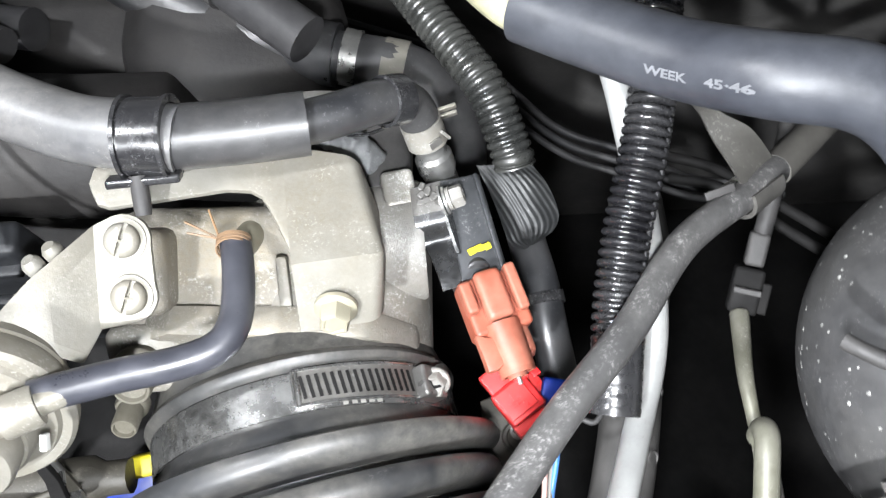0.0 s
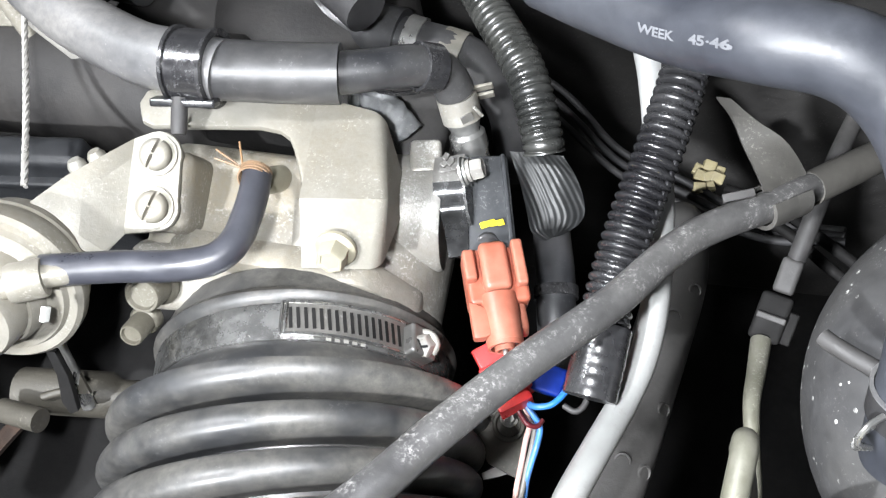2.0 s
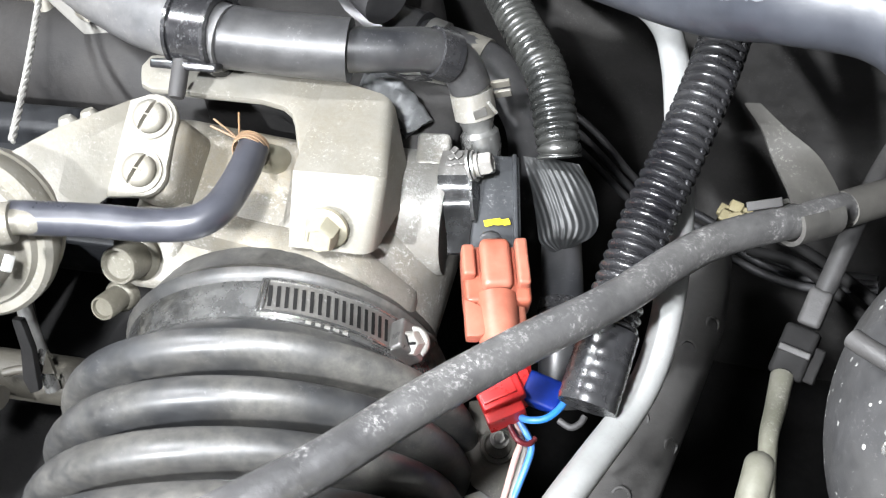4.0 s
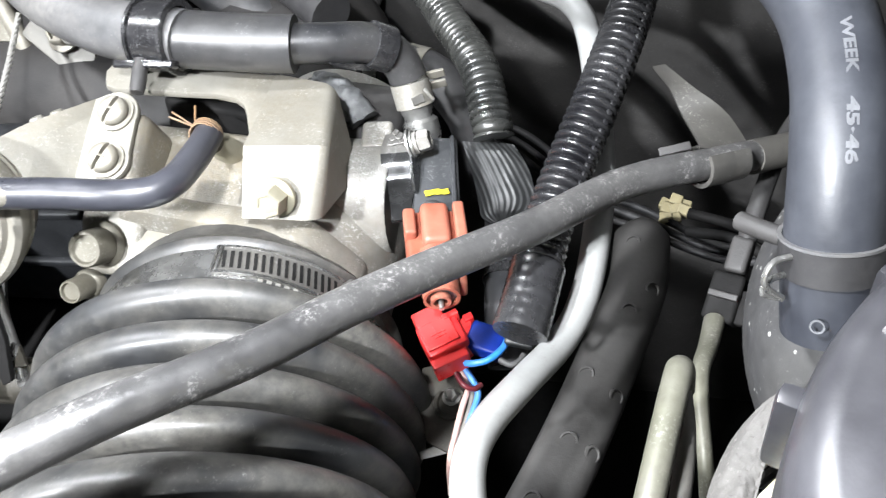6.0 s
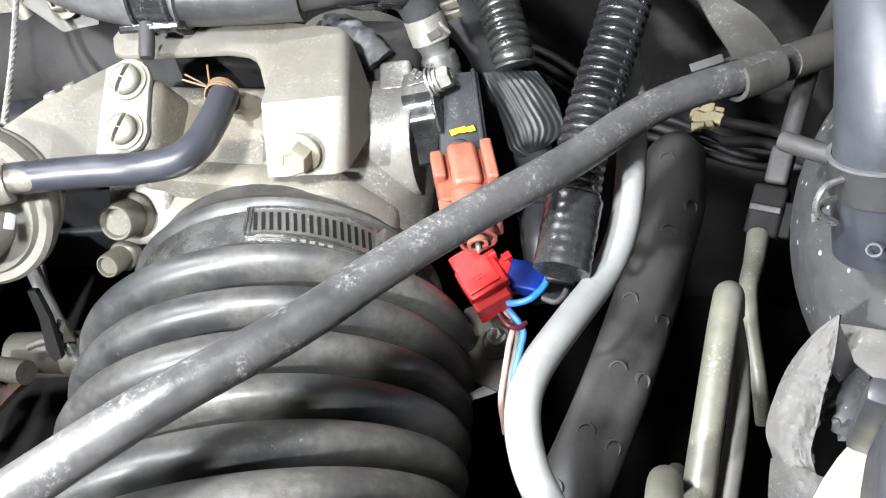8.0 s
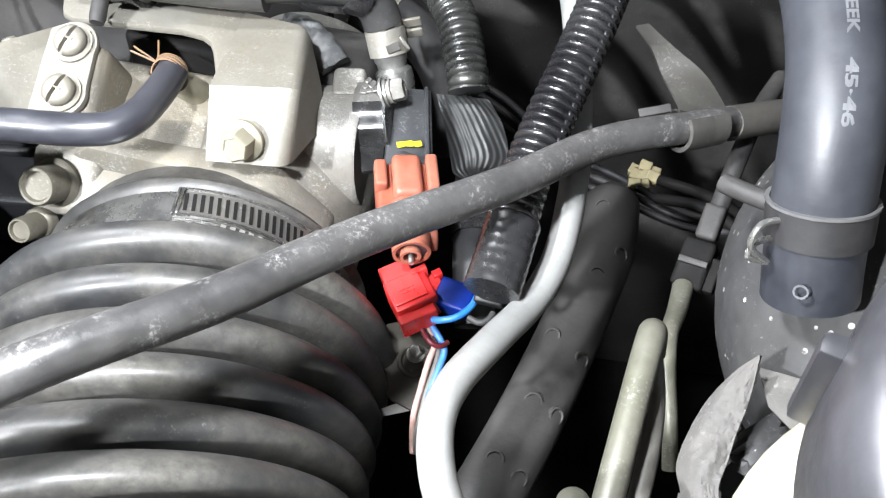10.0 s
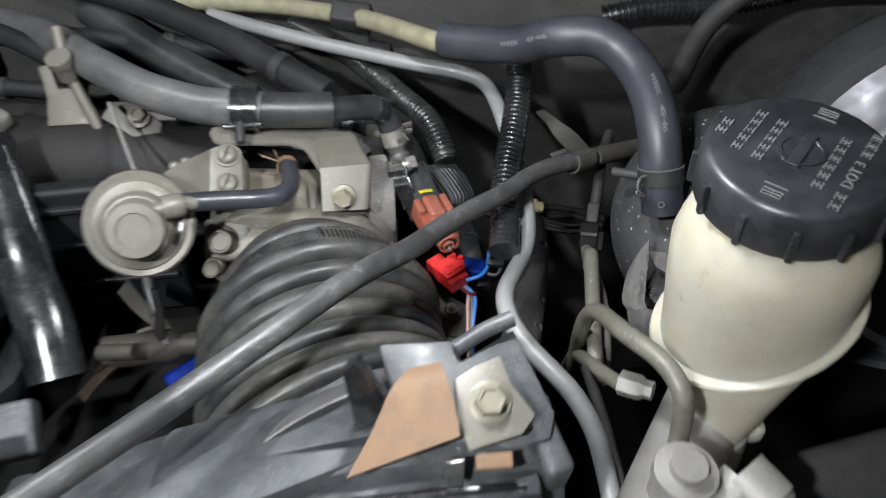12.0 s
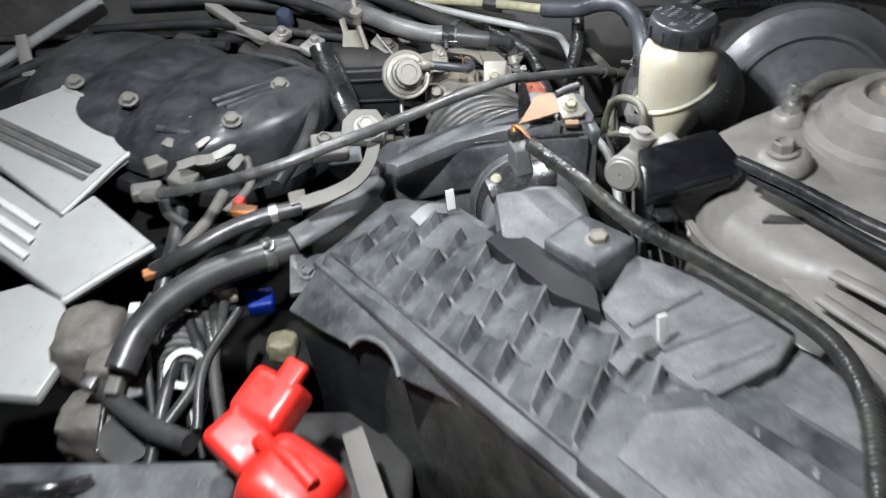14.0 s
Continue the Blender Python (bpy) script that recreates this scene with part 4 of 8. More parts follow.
for k, r_ in ((0.0085, 0.0058), (0.0100, 0.0054)):
    part("tab_washer", lathe([(r_, 0), (r_, 0.0009), (0.003, 0.0010)], (k, 0.1486, 0.8966), BN), ZINC, ts)
part("tab_crust", join(*[block((0.0012 + 0.0022 * (i % 4), 0.1485 + 0.0024 * (i // 4) + 0.0008 * (i % 3), 0.8970), (0.0030, 0.0022, 0.0008), (0.1 * (i % 3), -0.1, 1), (1, 0.3 * i, 0), 0.0003, 1) for i in range(10)]), STEEL_DULL, ts, "crust of white corrosion")
part("paint_mark", join(*[block((0.0186 + 0.0010 * i, 0.1318 + 0.0004 * i + 0.0004 * (i % 2), 0.8874 - 0.0002 * i), (0.0026, 0.0026 - 0.0005 * (i % 3), 0.0004), TN, (1, 0.55, 0), 0.0001, 1) for i in range(7)]), YELLOW, ts, "yellow paint dab")

CD = Vector((0.30, -0.92, -0.10)).normalized()
CN = Vector((0.22, 0.0, 0.97))
CS = CD.cross(CN).normalized()
ob = thing("sensor_plug", (0.025, 0.10, 0.87), "terracotta orange plastic plug on the throttle sensor", "connector")
cp0 = Vector((0.0225, 0.1225, 0.8840))


def on_plug(l, s, h=0.0):
    return cp0 + CD * l + CS * s + CN * h


part("shell", block(on_plug(0.011, 0, -0.001), (0.0225, 0.0220, 0.0110), CN, CS, 0.0022, 4), ORANGE, ob)
for sx, ln, w, l0 in ((-0.0086, 0.0180, 0.0042, -0.001), (0.0004, 0.0190, 0.0104, -0.001), (0.0096, 0.0120, 0.0044, 0.0015)):
    part("rib", block(on_plug(l0 + ln / 2, sx, 0.0050), (w, ln, 0.0066 if w < 0.01 else 0.0074), CN, CS, w * 0.34 if w < 0.01 else 0.0030, 5), ORANGE, ob)
part("skirt", block(on_plug(0.0240, -0.0068, -0.002), (0.0060, 0.0180, 0.0070), CN, CS, 0.0018, taper=0.8), ORANGE, ob)
part("collar", tube([on_plug(0.0185, 0.0005, 0.0012), on_plug(0.0360, 0.0005, 0.0012)], 0.0070, seg=32, step=0.002, radius=lambda x, n: 0.0072 - 0.0006 * (x / n)), ORANGE, ob)
part("collar_wing", prism([(-3.2, 0), (3.6, -3.4), (4.2, -12.6), (0.5, -14.2), (-3.2, -14.0)], 0.0050, on_plug(0.0205, 0.0085, 0.0052), CN, -CS, 0.0010), ORANGE, ob)
part("mouth", ring_band(on_plug(0.0362, 0.0005, 0.0012), CD, 0.0054, 0.0011, 0.0030, 32), ORANGE, ob)
part("seal", lathe([(0.0054, 0), (0.0054, 0.0012), (0, 0.0012)], on_plug(0.0352, 0.0005, 0.0012), CD), RUBBER_BLACK, ob, "dark rubber seal")
part("inner_ring", ring_band(on_plug(0.0372, 0.0008, 0.0004), CD, 0.0026, 0.0010, 0.0030, 24), ORANGE, ob)
part("pin", lathe([(0.0009, 0), (0.0009, 0.005), (0, 0.0052)], on_plug(0.0362, 0.0008, 0.0004), CD, 12), ZINC, ob, "metal contact pin")

RD = Vector((0.60, -0.80, 0.0)).normalized()
RN = Vector((0.10, -0.18, 0.97))
RN = (RN - RD * RN.dot(RD)).normalized()
RS = RD.cross(RN).normalized()
rp0 = Vector((0.0335, 0.0800, 0.8660))


def on_red(l, s, h=0.0):
    return rp0 + RD * l + RS * s + RN * h


rp = thing("red_plug", (0.035, 0.078, 0.86), "bright red plastic wiring plug with a latch", "connector")
part("shell", block(on_red(0, 0, -0.001), (0.0150, 0.0140, 0.0110), RN, RS, 0.0009), RED, rp)
part("top_panel", block(on_red(-0.0004, 0.0008, 0.0049), (0.0118, 0.0112, 0.0010), RN, RS, 0.0004), RED, rp)
part("end_bar", block(on_red(0.0086, 0.0012, -0.0020), (0.0132, 0.0042, 0.0080), RN, RS, 0.0006), RED, rp)
part("side_ledge", block(on_red(0.0005, -0.0092, -0.0028), (0.0050, 0.0130, 0.0060), RN, RS, 0.0006), RED, rp)
for l in (-0.0045, 0.0056):
    part("side_lug", block(on_red(l, -0.0116, -0.001), (0.0034, 0.0030, 0.0048), RN, RS, 0.0005), RED, rp)
part("latch_post", block(on_red(-0.0056, -0.0058, 0.0034), (0.0058, 0.0024, 0.0050), RN, RS, 0.0004), RED, rp)
part("moulded_mark", join(block(on_red(-0.0002, 0.0010, 0.0056), (0.0052, 0.0006, 0.0004), RN, RS, 0), block(on_red(-0.0014, 0.0014, 0.0056), (0.0006, 0.0044, 0.0004), RN, RS, 0), block(on_red(0.0014, 0.0006, 0.0056), (0.0044, 0.0005, 0.0004), RN, RS, 0), block(on_red(0.0008, -0.0008, 0.0056), (0.0005, 0.0036, 0.0004), RN, RS, 0)), RED, rp)
part("neck", block(on_red(-0.0110, 0.001, -0.002), (0.0110, 0.0100, 0.0080), RN, RS, 0.001), RED, rp)
solo("blue_plug", block((0.0480, 0.0830, 0.8640), (0.0130, 0.0105, 0.0080), (0.1, -0.2, 0.97), (0.95, -0.18, 0), 0.0014), BLUE, "small blue plastic wiring plug beside the red one", "connector")
for nm, pts, r, m_, lab in (
        ("blue_wire", [(0.0430, 0.0725, 0.8650), (0.0462, 0.0714, 0.8670), (0.0514, 0.0728, 0.8680), (0.0554, 0.0783, 0.8680), (0.0569, 0.0851, 0.8690), (0.0580, 0.0900, 0.8710)], 0.0012, WIRE_BLUE, "bright blue wire looped into the loom end"),
        ("blue_wire", [(0.0410, 0.0740, 0.8600), (0.0450, 0.0700, 0.8580), (0.0470, 0.0670, 0.8550), (0.0466, 0.0608, 0.8540), (0.0452, 0.0538, 0.8520), (0.0441, 0.0480, 0.8480), (0.0430, 0.0400, 0.8350)], 0.0012, WIRE_BLUE, "bright blue wire hanging from the plug"),
        ("pink_wire", [(0.0390, 0.0740, 0.8600), (0.0425, 0.0700, 0.8580), (0.0432, 0.0682, 0.8550), (0.0424, 0.0624, 0.8540), (0.0418, 0.0528, 0.8520), (0.0410, 0.0440, 0.8480), (0.0405, 0.0380, 0.8350)], 0.0011, WIRE_PINK, "faded pink wire hanging from the plug"),
        ("red_wire", [(0.0370, 0.0735, 0.8620), (0.0400, 0.0697, 0.8600), (0.0428, 0.0667, 0.8600), (0.0460, 0.0668, 0.8580), (0.0475, 0.0700, 0.8560)], 0.0010, WIRE_DARK_RED, "dark red wire curling under the plug"),
        ("grey_wire", [(0.0400, 0.0740, 0.8590), (0.0440, 0.0700, 0.8560), (0.0450, 0.0669, 0.8540), (0.0448, 0.0598, 0.8530), (0.0439, 0.0521, 0.8510), (0.0425, 0.0420, 0.8450), (0.0415, 0.0380, 0.8350)], 0.0011, WIRE_GREY, "grey wire hanging from the plug")):
    solo(nm, tube(pts, r, seg=10, step=0.001), m_, lab, "wire", "plug wires")
ebk = thing("engine_bracket", (0.032, 0.066, 0.82), "grimy olive-grey steel bracket with a bolt below the red plug", "bracket")
part("plate", sheet([(0.0180, 0.0860, 0.8380), (0.0280, 0.0900, 0.8380), (0.0420, 0.0780, 0.8380), (0.0410, 0.0600, 0.8370), (0.0385, 0.0520, 0.8360), (0.0270, 0.0560, 0.8360), (0.0200, 0.0680, 0.8370)], 0.003, (0.05, -0.25, 0.96), 0.0008), GRIME_SHADE_STEEL, ebk)
part("dished_ring", lathe([(0.0066, 0), (0.0062, 0.0012), (0.0050, 0.0014), (0.0044, 0.0002)], (0.0330, 0.0715, 0.8385), (0.05, -0.25, 0.96), 28), GRIME_SHADE_STEEL, ebk)
part("bolt", hexhead((0.0330, 0.0738, 0.8395), (0.05, -0.25, 0.96), 0.0026, 0.0036, washer=1.35, dish=0.05), ALLOY, ebk, "small dusty bolt")
part("bent_strip", loft([((0.0252, 0.0522, 0.8350), (0.0262, 0.0500, 0.8340)), ((0.0300, 0.0552, 0.8350), (0.0318, 0.0522, 0.8340)), ((0.0355, 0.0580, 0.8350), (0.0362, 0.0542, 0.8340))], 0.0008, (0, -0.3, 0.95)), GREY_BRK, ebk, "thin bent steel strip")

# ---- looms ----
nl = thing("split_loom", (0.075, 0.14, 0.88), "glossy black corrugated split loom", "wiring loom")
LR = [(0.096, 0.262, 0.920), (0.092, 0.228, 0.926), (0.0865, 0.186, 0.9205), (0.0800, 0.155, 0.9130), (0.0735, 0.131, 0.9045), (0.0685, 0.106, 0.8975), (0.0670, 0.088, 0.8930)]
lp = Path(LR, 0.0003)
part("conduit", tube(lp, 0.0084, seg=26, radius=lambda x, n: 0.0066 + 0.0021 * max(0.0, 1 - (((x / 0.0036) % 1 - 0.5) / 0.40) ** 2) ** 0.5), LOOM, nl, angle=50)
for i in range(int(lp.length / 0.0036)):
    x = i * 0.0036 + 0.0009
    part("slit_tooth", block(lp.on(x, -1.05, 0.0084), (0.0016, 0.0022, 0.0012), lp.on(x, -1.05, 1) - lp.raw(x), lp.raw(min(x + 0.001, lp.length)) - lp.raw(x - 0.0008), 0.0002, 1), LOOM, nl)
part("taped_end", tube([(0.0678, 0.0935, 0.8945), (0.0665, 0.082, 0.8915), (0.0650, 0.0700, 0.8885)], 0.0092, seg=36, step=0.0006, radius=lambda x, n: 0.0090 + 0.00007 * math.sin(x * 1745)), LOOM, nl, "shiny taped loom end")
part("end_clip", block((0.0610, 0.0800, 0.8700), (0.0100, 0.0040, 0.0050), (0.1, -0.4, 0.9), (1, -0.1, 0), 0.0012), CLEAR_TAPE, nl)
part("end_hook", tube([(0.0555, 0.0725, 0.8690), (0.0596, 0.0709, 0.8690), (0.0622, 0.0728, 0.8690), (0.0632, 0.0755, 0.8690)], 0.0011, seg=10, step=0.0008), DARK, nl)

ol = thing("old_loom", (0.02, 0.19, 0.87), "dusty black corrugated loom ending in clear tape", "wiring loom")
olp = Path([(-0.075, 0.335, 0.905), (-0.035, 0.285, 0.906), (-0.010, 0.250, 0.904), (0.010, 0.2200, 0.9010), (0.0262, 0.1950, 0.8985), (0.0345, 0.1740, 0.8885), (0.0362, 0.1680, 0.8840)], 0.0003)
part("conduit", tube(olp, 0.0082, seg=24, radius=lambda x, n: 0.0070 + 0.0014 * max(0.0, 1 - (((x / 0.0034) % 1 - 0.5) / 0.42) ** 2) ** 0.5), LOOM_OLD, ol, angle=50)
part("lower_wrap", tube([(0.0375, 0.162, 0.858), (0.0405, 0.148, 0.853), (0.0440, 0.132, 0.852), (0.0470, 0.110, 0.848), (0.0510, 0.090, 0.838)], 0.0078, seg=22, wobble=0.04), RUBBER_BLACK, ol, "black taped wrap")
part("tie_strap", ring_band((0.0452, 0.1240, 0.8507), (0.14, -0.97, -0.17), 0.0080, 0.0010, 0.0045), PLASTIC, ol, "black cable tie")


def tape_flap(left, right):
    """A bulging strip of clear tape between two edges, with lengthwise pleats."""
    pa, pb = Path(left, 0.001), Path(right, 0.001)
    up = Vector((-0.1, -0.35, 0.93))
    n, m = 40, 84
    bm = bmesh.new()
    g = []
    for i in range(n + 1):
        u = i / n
        p, q = pa.raw(u * pa.length), pb.raw(u * pb.length)
        r = []
        for j in range(m + 1):
            v = j / m
            fade = min(1, 5 * u + 0.25, 5 * (1 - u) + 0.2)
            h = 0.0050 * math.sin(math.pi * v) * fade + 0.00020 * math.sin(58 * v - 22 * u + 2.0 * noise.noise(Vector((u * 3, v * 2, 7)))) * fade + 0.0012 * noise.noise(Vector((u * 4, v * 3, 2)))
            r.append(bm.verts.new(p.lerp(q, v) + up * h))
        g.append(r)
    for i in range(n):
        for j in range(m):
            bm.faces.new((g[i][j], g[i + 1][j], g[i + 1][j + 1], g[i][j + 1]))
    bmesh.ops.recalc_face_normals(bm, faces=bm.faces[:])
    bmesh.ops.solidify(bm, geom=bm.faces[:], thickness=0.0005)
    return bm


part("tape_wrap", tape_flap([(0.0212, 0.1719, 0.8782), (0.0274, 0.1593, 0.87), (0.0309, 0.1495, 0.8638), (0.0333, 0.1447, 0.8607), (0.0386, 0.1427, 0.8589)], [(0.0426, 0.1728, 0.8762), (0.0489, 0.1656, 0.8712), (0.0530, 0.1560, 0.8650), (0.0510, 0.1500, 0.8615), (0.0445, 0.1455, 0.8595)]), CLEAR_TAPE, ol, "pleated clear tape")

# ---- pipes and cables beside the throttle ----
CABLE = [(0.235, 0.255, 0.825), (0.196, 0.222, 0.846), (0.164, 0.192, 0.864), (0.125, 0.1525, 0.8890), (0.0930, 0.1260, 0.9020), (0.0690, 0.0920, 0.9150), (0.0470, 0.0650, 0.9258), (0.0290, 0.0400, 0.9360), (0.0130, 0.0160, 0.9450),
         (-0.0150, -0.0200, 0.9600), (-0.0690, -0.0830, 0.9720), (-0.1150, -0.1250, 0.9735), (-0.1560, -0.1590, 0.9730), (-0.1980, -0.1780, 0.9665), (-0.2380, -0.1930, 0.9580), (-0.292, -0.190, 0.940), (-0.350, -0.165, 0.915), (-0.395, -0.140, 0.895)]
tc_ = thing("throttle_cable", (-0.1, -0.1, 0.9), "scuffed black sheathed throttle cable crossing over the intake hose", "cable")
cpath = Path(CABLE, 0.002)
part("sheath", tube(cpath, 0.0056, seg=22), CABLE_SHEATH, tc_)
part("grey_sleeve", tube([(0.1335, 0.1608, 0.8832), (0.148, 0.1755, 0.8745), (0.164, 0.192, 0.864), (0.196, 0.222, 0.846), (0.235, 0.255, 0.825)], 0.0064, seg=22, step=0.002), WIRE_GREY, tc_, "brown-grey outer sleeve")
part("end_ferrule", lathe([(0.0068, 0), (0.0072, 0.003), (0.0072, 0.022), (0.005, 0.028), (0, 0.028)], (-0.381, -0.149, 0.901), (-0.82, 0.46, -0.36)), GREY_BRK, tc_, "grey metal ferrule")

cb = thing("cable_bracket", (0.115, 0.16, 0.86), "dusty grey bent steel bracket holding the throttle cable", "bracket")


def strap_arm(pts, w0, w1, thick):
    """A bent flat strip; its width runs across the way, seen from above."""
    pa = Path(pts, 0.0025)
    bm = bmesh.new()
    rows = []
    for i in range(pa.n + 1):
        t, a, b = pa.frames[i]
        side = t.cross(Vector((0.15, -0.5, 0.85))).normalized()
        nn = side.cross(t).normalized()
        w = w0 + (w1 - w0) * i / pa.n
        rows.append([bm.verts.new(pa.q[i] + side * sx * w / 2 + nn * sz * thick / 2) for sx, sz in ((-1, -1), (1, -1), (1, 1), (-1, 1))])
    for A, B in zip(rows, rows[1:]):
        for j in range(4):
            bm.faces.new((A[j], B[j], B[(j + 1) % 4], A[(j + 1) % 4]))
    bm.faces.new(rows[0])
    bm.faces.new(rows[-1][::-1])
    return bm


part("arm", loft([((0.0975, 0.1795, 0.9098), (0.1020, 0.1768, 0.9128)), ((0.1035, 0.1752, 0.9040), (0.1115, 0.1730, 0.9062)), ((0.1085, 0.1680, 0.8978), (0.1235, 0.1722, 0.8955)), ((0.1140, 0.1560, 0.8968), (0.1315, 0.1640, 0.8885)), ((0.1158, 0.1485, 0.8985), (0.1325, 0.1570, 0.8885))], 0.0018, (0.1, -0.5, 0.86)), STAY_GREY, cb)
cx = Vector((0.1180, 0.1467, 0.8918))
cd_ = Vector((0.75, 0.6, -0.28)).normalized()
part("hook", ring_band(cx + cd_ * 0.0020, cd_, 0.0062, 0.0016, 0.0100, 28, -60, 210, (1, -1, 0)), STAY_GREY, cb)
part("hook", ring_band(cx + cd_ * 0.0105, cd_, 0.0061, 0.0016, 0.0074, 28, -60, 210, (1, -1, 0)), STAY_GREY, cb)
part("hook_tongue", block((0.1075, 0.1450, 0.9005), (0.011, 0.003, 0.0014), (0.1, -0.5, 0.85), (0.9, 0.45, -0.2), 0.0004), DARK, cb)

wp = thing("coolant_pipe", (0.075, 0.1, 0.85), "pale grey painted metal pipe with smooth bends", "pipe")
part("pipe", tube([(-0.13, 0.300, 0.935), (-0.06, 0.262, 0.930), (0.010, 0.232, 0.924), (0.050, 0.220, 0.919), (0.0655, 0.211, 0.9150), (0.0730, 0.195, 0.9080), (0.0790, 0.165, 0.8970), (0.0828, 0.135, 0.8890), (0.0832, 0.108, 0.8835), (0.0810, 0.0900, 0.8790), (0.0760, 0.0735, 0.8792), (0.0690, 0.0535, 0.8870), (0.0625, 0.0340, 0.8940), (0.0608, 0.0200, 0.8960), (0.0640, 0.0060, 0.8940), (0.0710, -0.0060, 0.8900), (0.0810, -0.0200, 0.8870),
                   (0.0900, -0.0320, 0.8820), (0.0980, -0.0480, 0.8720), (0.1030, -0.0680, 0.8520), (0.1035, -0.0950, 0.8420), (0.1030, -0.1170, 0.8380), (0.1100, -0.1350, 0.8380), (0.1240, -0.1480, 0.8320)], 0.0050, seg=20, step=0.002), PIPE_WHITE, wp)
yp_ = thing("washer_pipe", (-0.02, 0.3, 0.9), "yellowed metal heater pipe along the firewall", "pipe")
part("pipe", tube([(-0.20, 0.345, 0.930), (-0.0965, 0.312, 0.9345), (-0.0442, 0.280, 0.9407), (-0.0057, 0.241, 0.9503), (0.0318, 0.185, 0.9640), (0.0420, 0.176, 0.9670)], 0.0064), mat("pipe_yellowed", (0.42, 0.40, 0.26), 0.45, 0.1, dust=0.5, dust_color=(0.38, 0.36, 0.27), bump=0.15), yp_)
part("pipe_clip", block((-0.022, 0.258, 0.9465), (0.028, 0.016, 0.018), (0, -0.6, 0.8), (1, -0.3, 0), 0.003), DARK, yp_)
part("pipe_clip", block((-0.005, 0.262, 0.914), (0.016, 0.014, 0.014), (0, -0.6, 0.8), (1, -0.3, 0), 0.003), DARK, yp_)

hh = thing("heater_hose", (0.14, 0.15, 0.93), "blue-grey rubber heater hose with white date print", "hose")
hp = Path([(0.0400, 0.1800, 0.9660), (0.0580, 0.1680, 0.9690), (0.0820, 0.1510, 0.9760), (0.1020, 0.1370, 0.9870), (0.1210, 0.1310, 0.9890), (0.1340, 0.1240, 0.9840), (0.1430, 0.1110, 0.9770), (0.1465, 0.0930, 0.9710), (0.1470, 0.0770, 0.9640), (0.1470, 0.0660, 0.9530), (0.1475, 0.0580, 0.9370), (0.1485, 0.0530, 0.9260)], 0.002)
part("hose", tube(hp, 0.0112, seg=32), RUBBER_BLUE, hh)
part("clamp", ring_band((0.1473, 0.0615, 0.9440), hp.frames[-8][0], 0.0113, 0.0008, 0.0085), RUBBER_DULL, hh, "dark spring clamp")
part("clamp_edge", ring_band(Vector((0.1473, 0.0615, 0.9440)) - hp.frames[-8][0] * 0.0045, hp.frames[-8][0], 0.0114, 0.0010, 0.0007), RUBBER, hh)
for dx in (0.0, 0.006):
    part("clamp_ear", tube([(0.1380, 0.0560, 0.9480 - dx), (0.1335, 0.0520, 0.9500 - dx), (0.1320, 0.0490, 0.9460 - dx * 0.6), (0.1365, 0.0500, 0.9400)], 0.0008, seg=8, step=0.001), ZINC, hh)
part("stamp_mark", ring_band((0.1440, 0.0440, 0.9380), (-0.25, -0.85, 0.45), 0.0013, 0.0004, 0.0005, 20), PRINT, hh)
part("end_knob", tube([(0.1273, 0.0813, 0.9327), (0.1310, 0.0780, 0.9340), (0.1400, 0.0720, 0.9360)], 0.0026, seg=14), DARK, hh)


def hose_print(word, x0, x1, height, angle, path, r):
    """Lettering wrapped on the outside of a hose."""
    cu = bpy.data.curves.new("word", "FONT")
    cu.body, cu.size, cu.resolution_u, cu.offset = word, height, 3, 0.00012
    tmp = bpy.data.objects.new("word", cu)
    scene.collection.objects.link(tmp)
    me = tmp.to_mesh()
    bm = bmesh.new()
    bm.from_mesh(me)
    tmp.to_mesh_clear()
    bpy.data.objects.remove(tmp)
    wide = max(v.co.x for v in bm.verts)
    for v in bm.verts:
        v.co = path.on(x0 + v.co.x * (x1 - x0) / wide, angle - (v.co.y - height * 0.35) / r, r + 0.0002)
    return bm


for x0, turn in ((0.0465, 1.08), (0.1440, 0.5)):
    part("date_print", hose_print("WEEK    45\u00b746", x0, x0 + 0.0310, 0.0034, turn, hp, 0.0112), PRINT, hh, "white WEEK 45 46 print")

cn = thing("canister", (0.181, 0.062, 0.80), "dust-speckled black canister under the heater hose", "canister")
KN = (-0.21, -0.27, 0.94)
part("shell", lathe([(0.074 * (1 - abs(k / 12) ** 2.3) ** 0.5 if abs(k) < 12 else 0.0, 0.057 * k / 12) for k in range(-12, 13)], (0.2055, 0.0840, 0.8860), KN, 72), CANISTER, cn)
part("seam", ring_band(Vector((0.2055, 0.0840, 0.8860)) + Vector(KN) * 0.016, KN, 0.0712, 0.0004, 0.0016, 72), CANISTER, cn)


def crumpled(pts, w, thick, seed):
    """A crumpled wrapped strip."""
    pa = Path(pts, 0.0012)
    rnd = random.Random(seed)
    bm = bmesh.new()
    rows = []
    k = 22
    for i in range(pa.n + 1):
        t, a, b = pa.frames[i]
        u = i / pa.n
        ring = []
        for j in range(k):
            g = 2 * math.pi * j / k
            p = pa.q[i]
            off = noise.noise(Vector((u * 7 + seed, math.cos(g) * 1.6, math.sin(g) * 1.6))) * 0.35 + 0.12 * math.sin(u * 40 + 3 * g)
            ww = w(u) if callable(w) else w
            ring.append(bm.verts.new(p + (a * math.cos(g) * thick + b * math.sin(g) * ww) * (1 + off)))
        rows.append(ring)
    for A, B in zip(rows, rows[1:]):
        for j in range(k):
            bm.faces.new((A[j], A[(j + 1) % k], B[(j + 1) % k], B[j]))
    bm.faces.new(rows[0][::-1])
    bm.faces.new(rows[-1])
    return bm




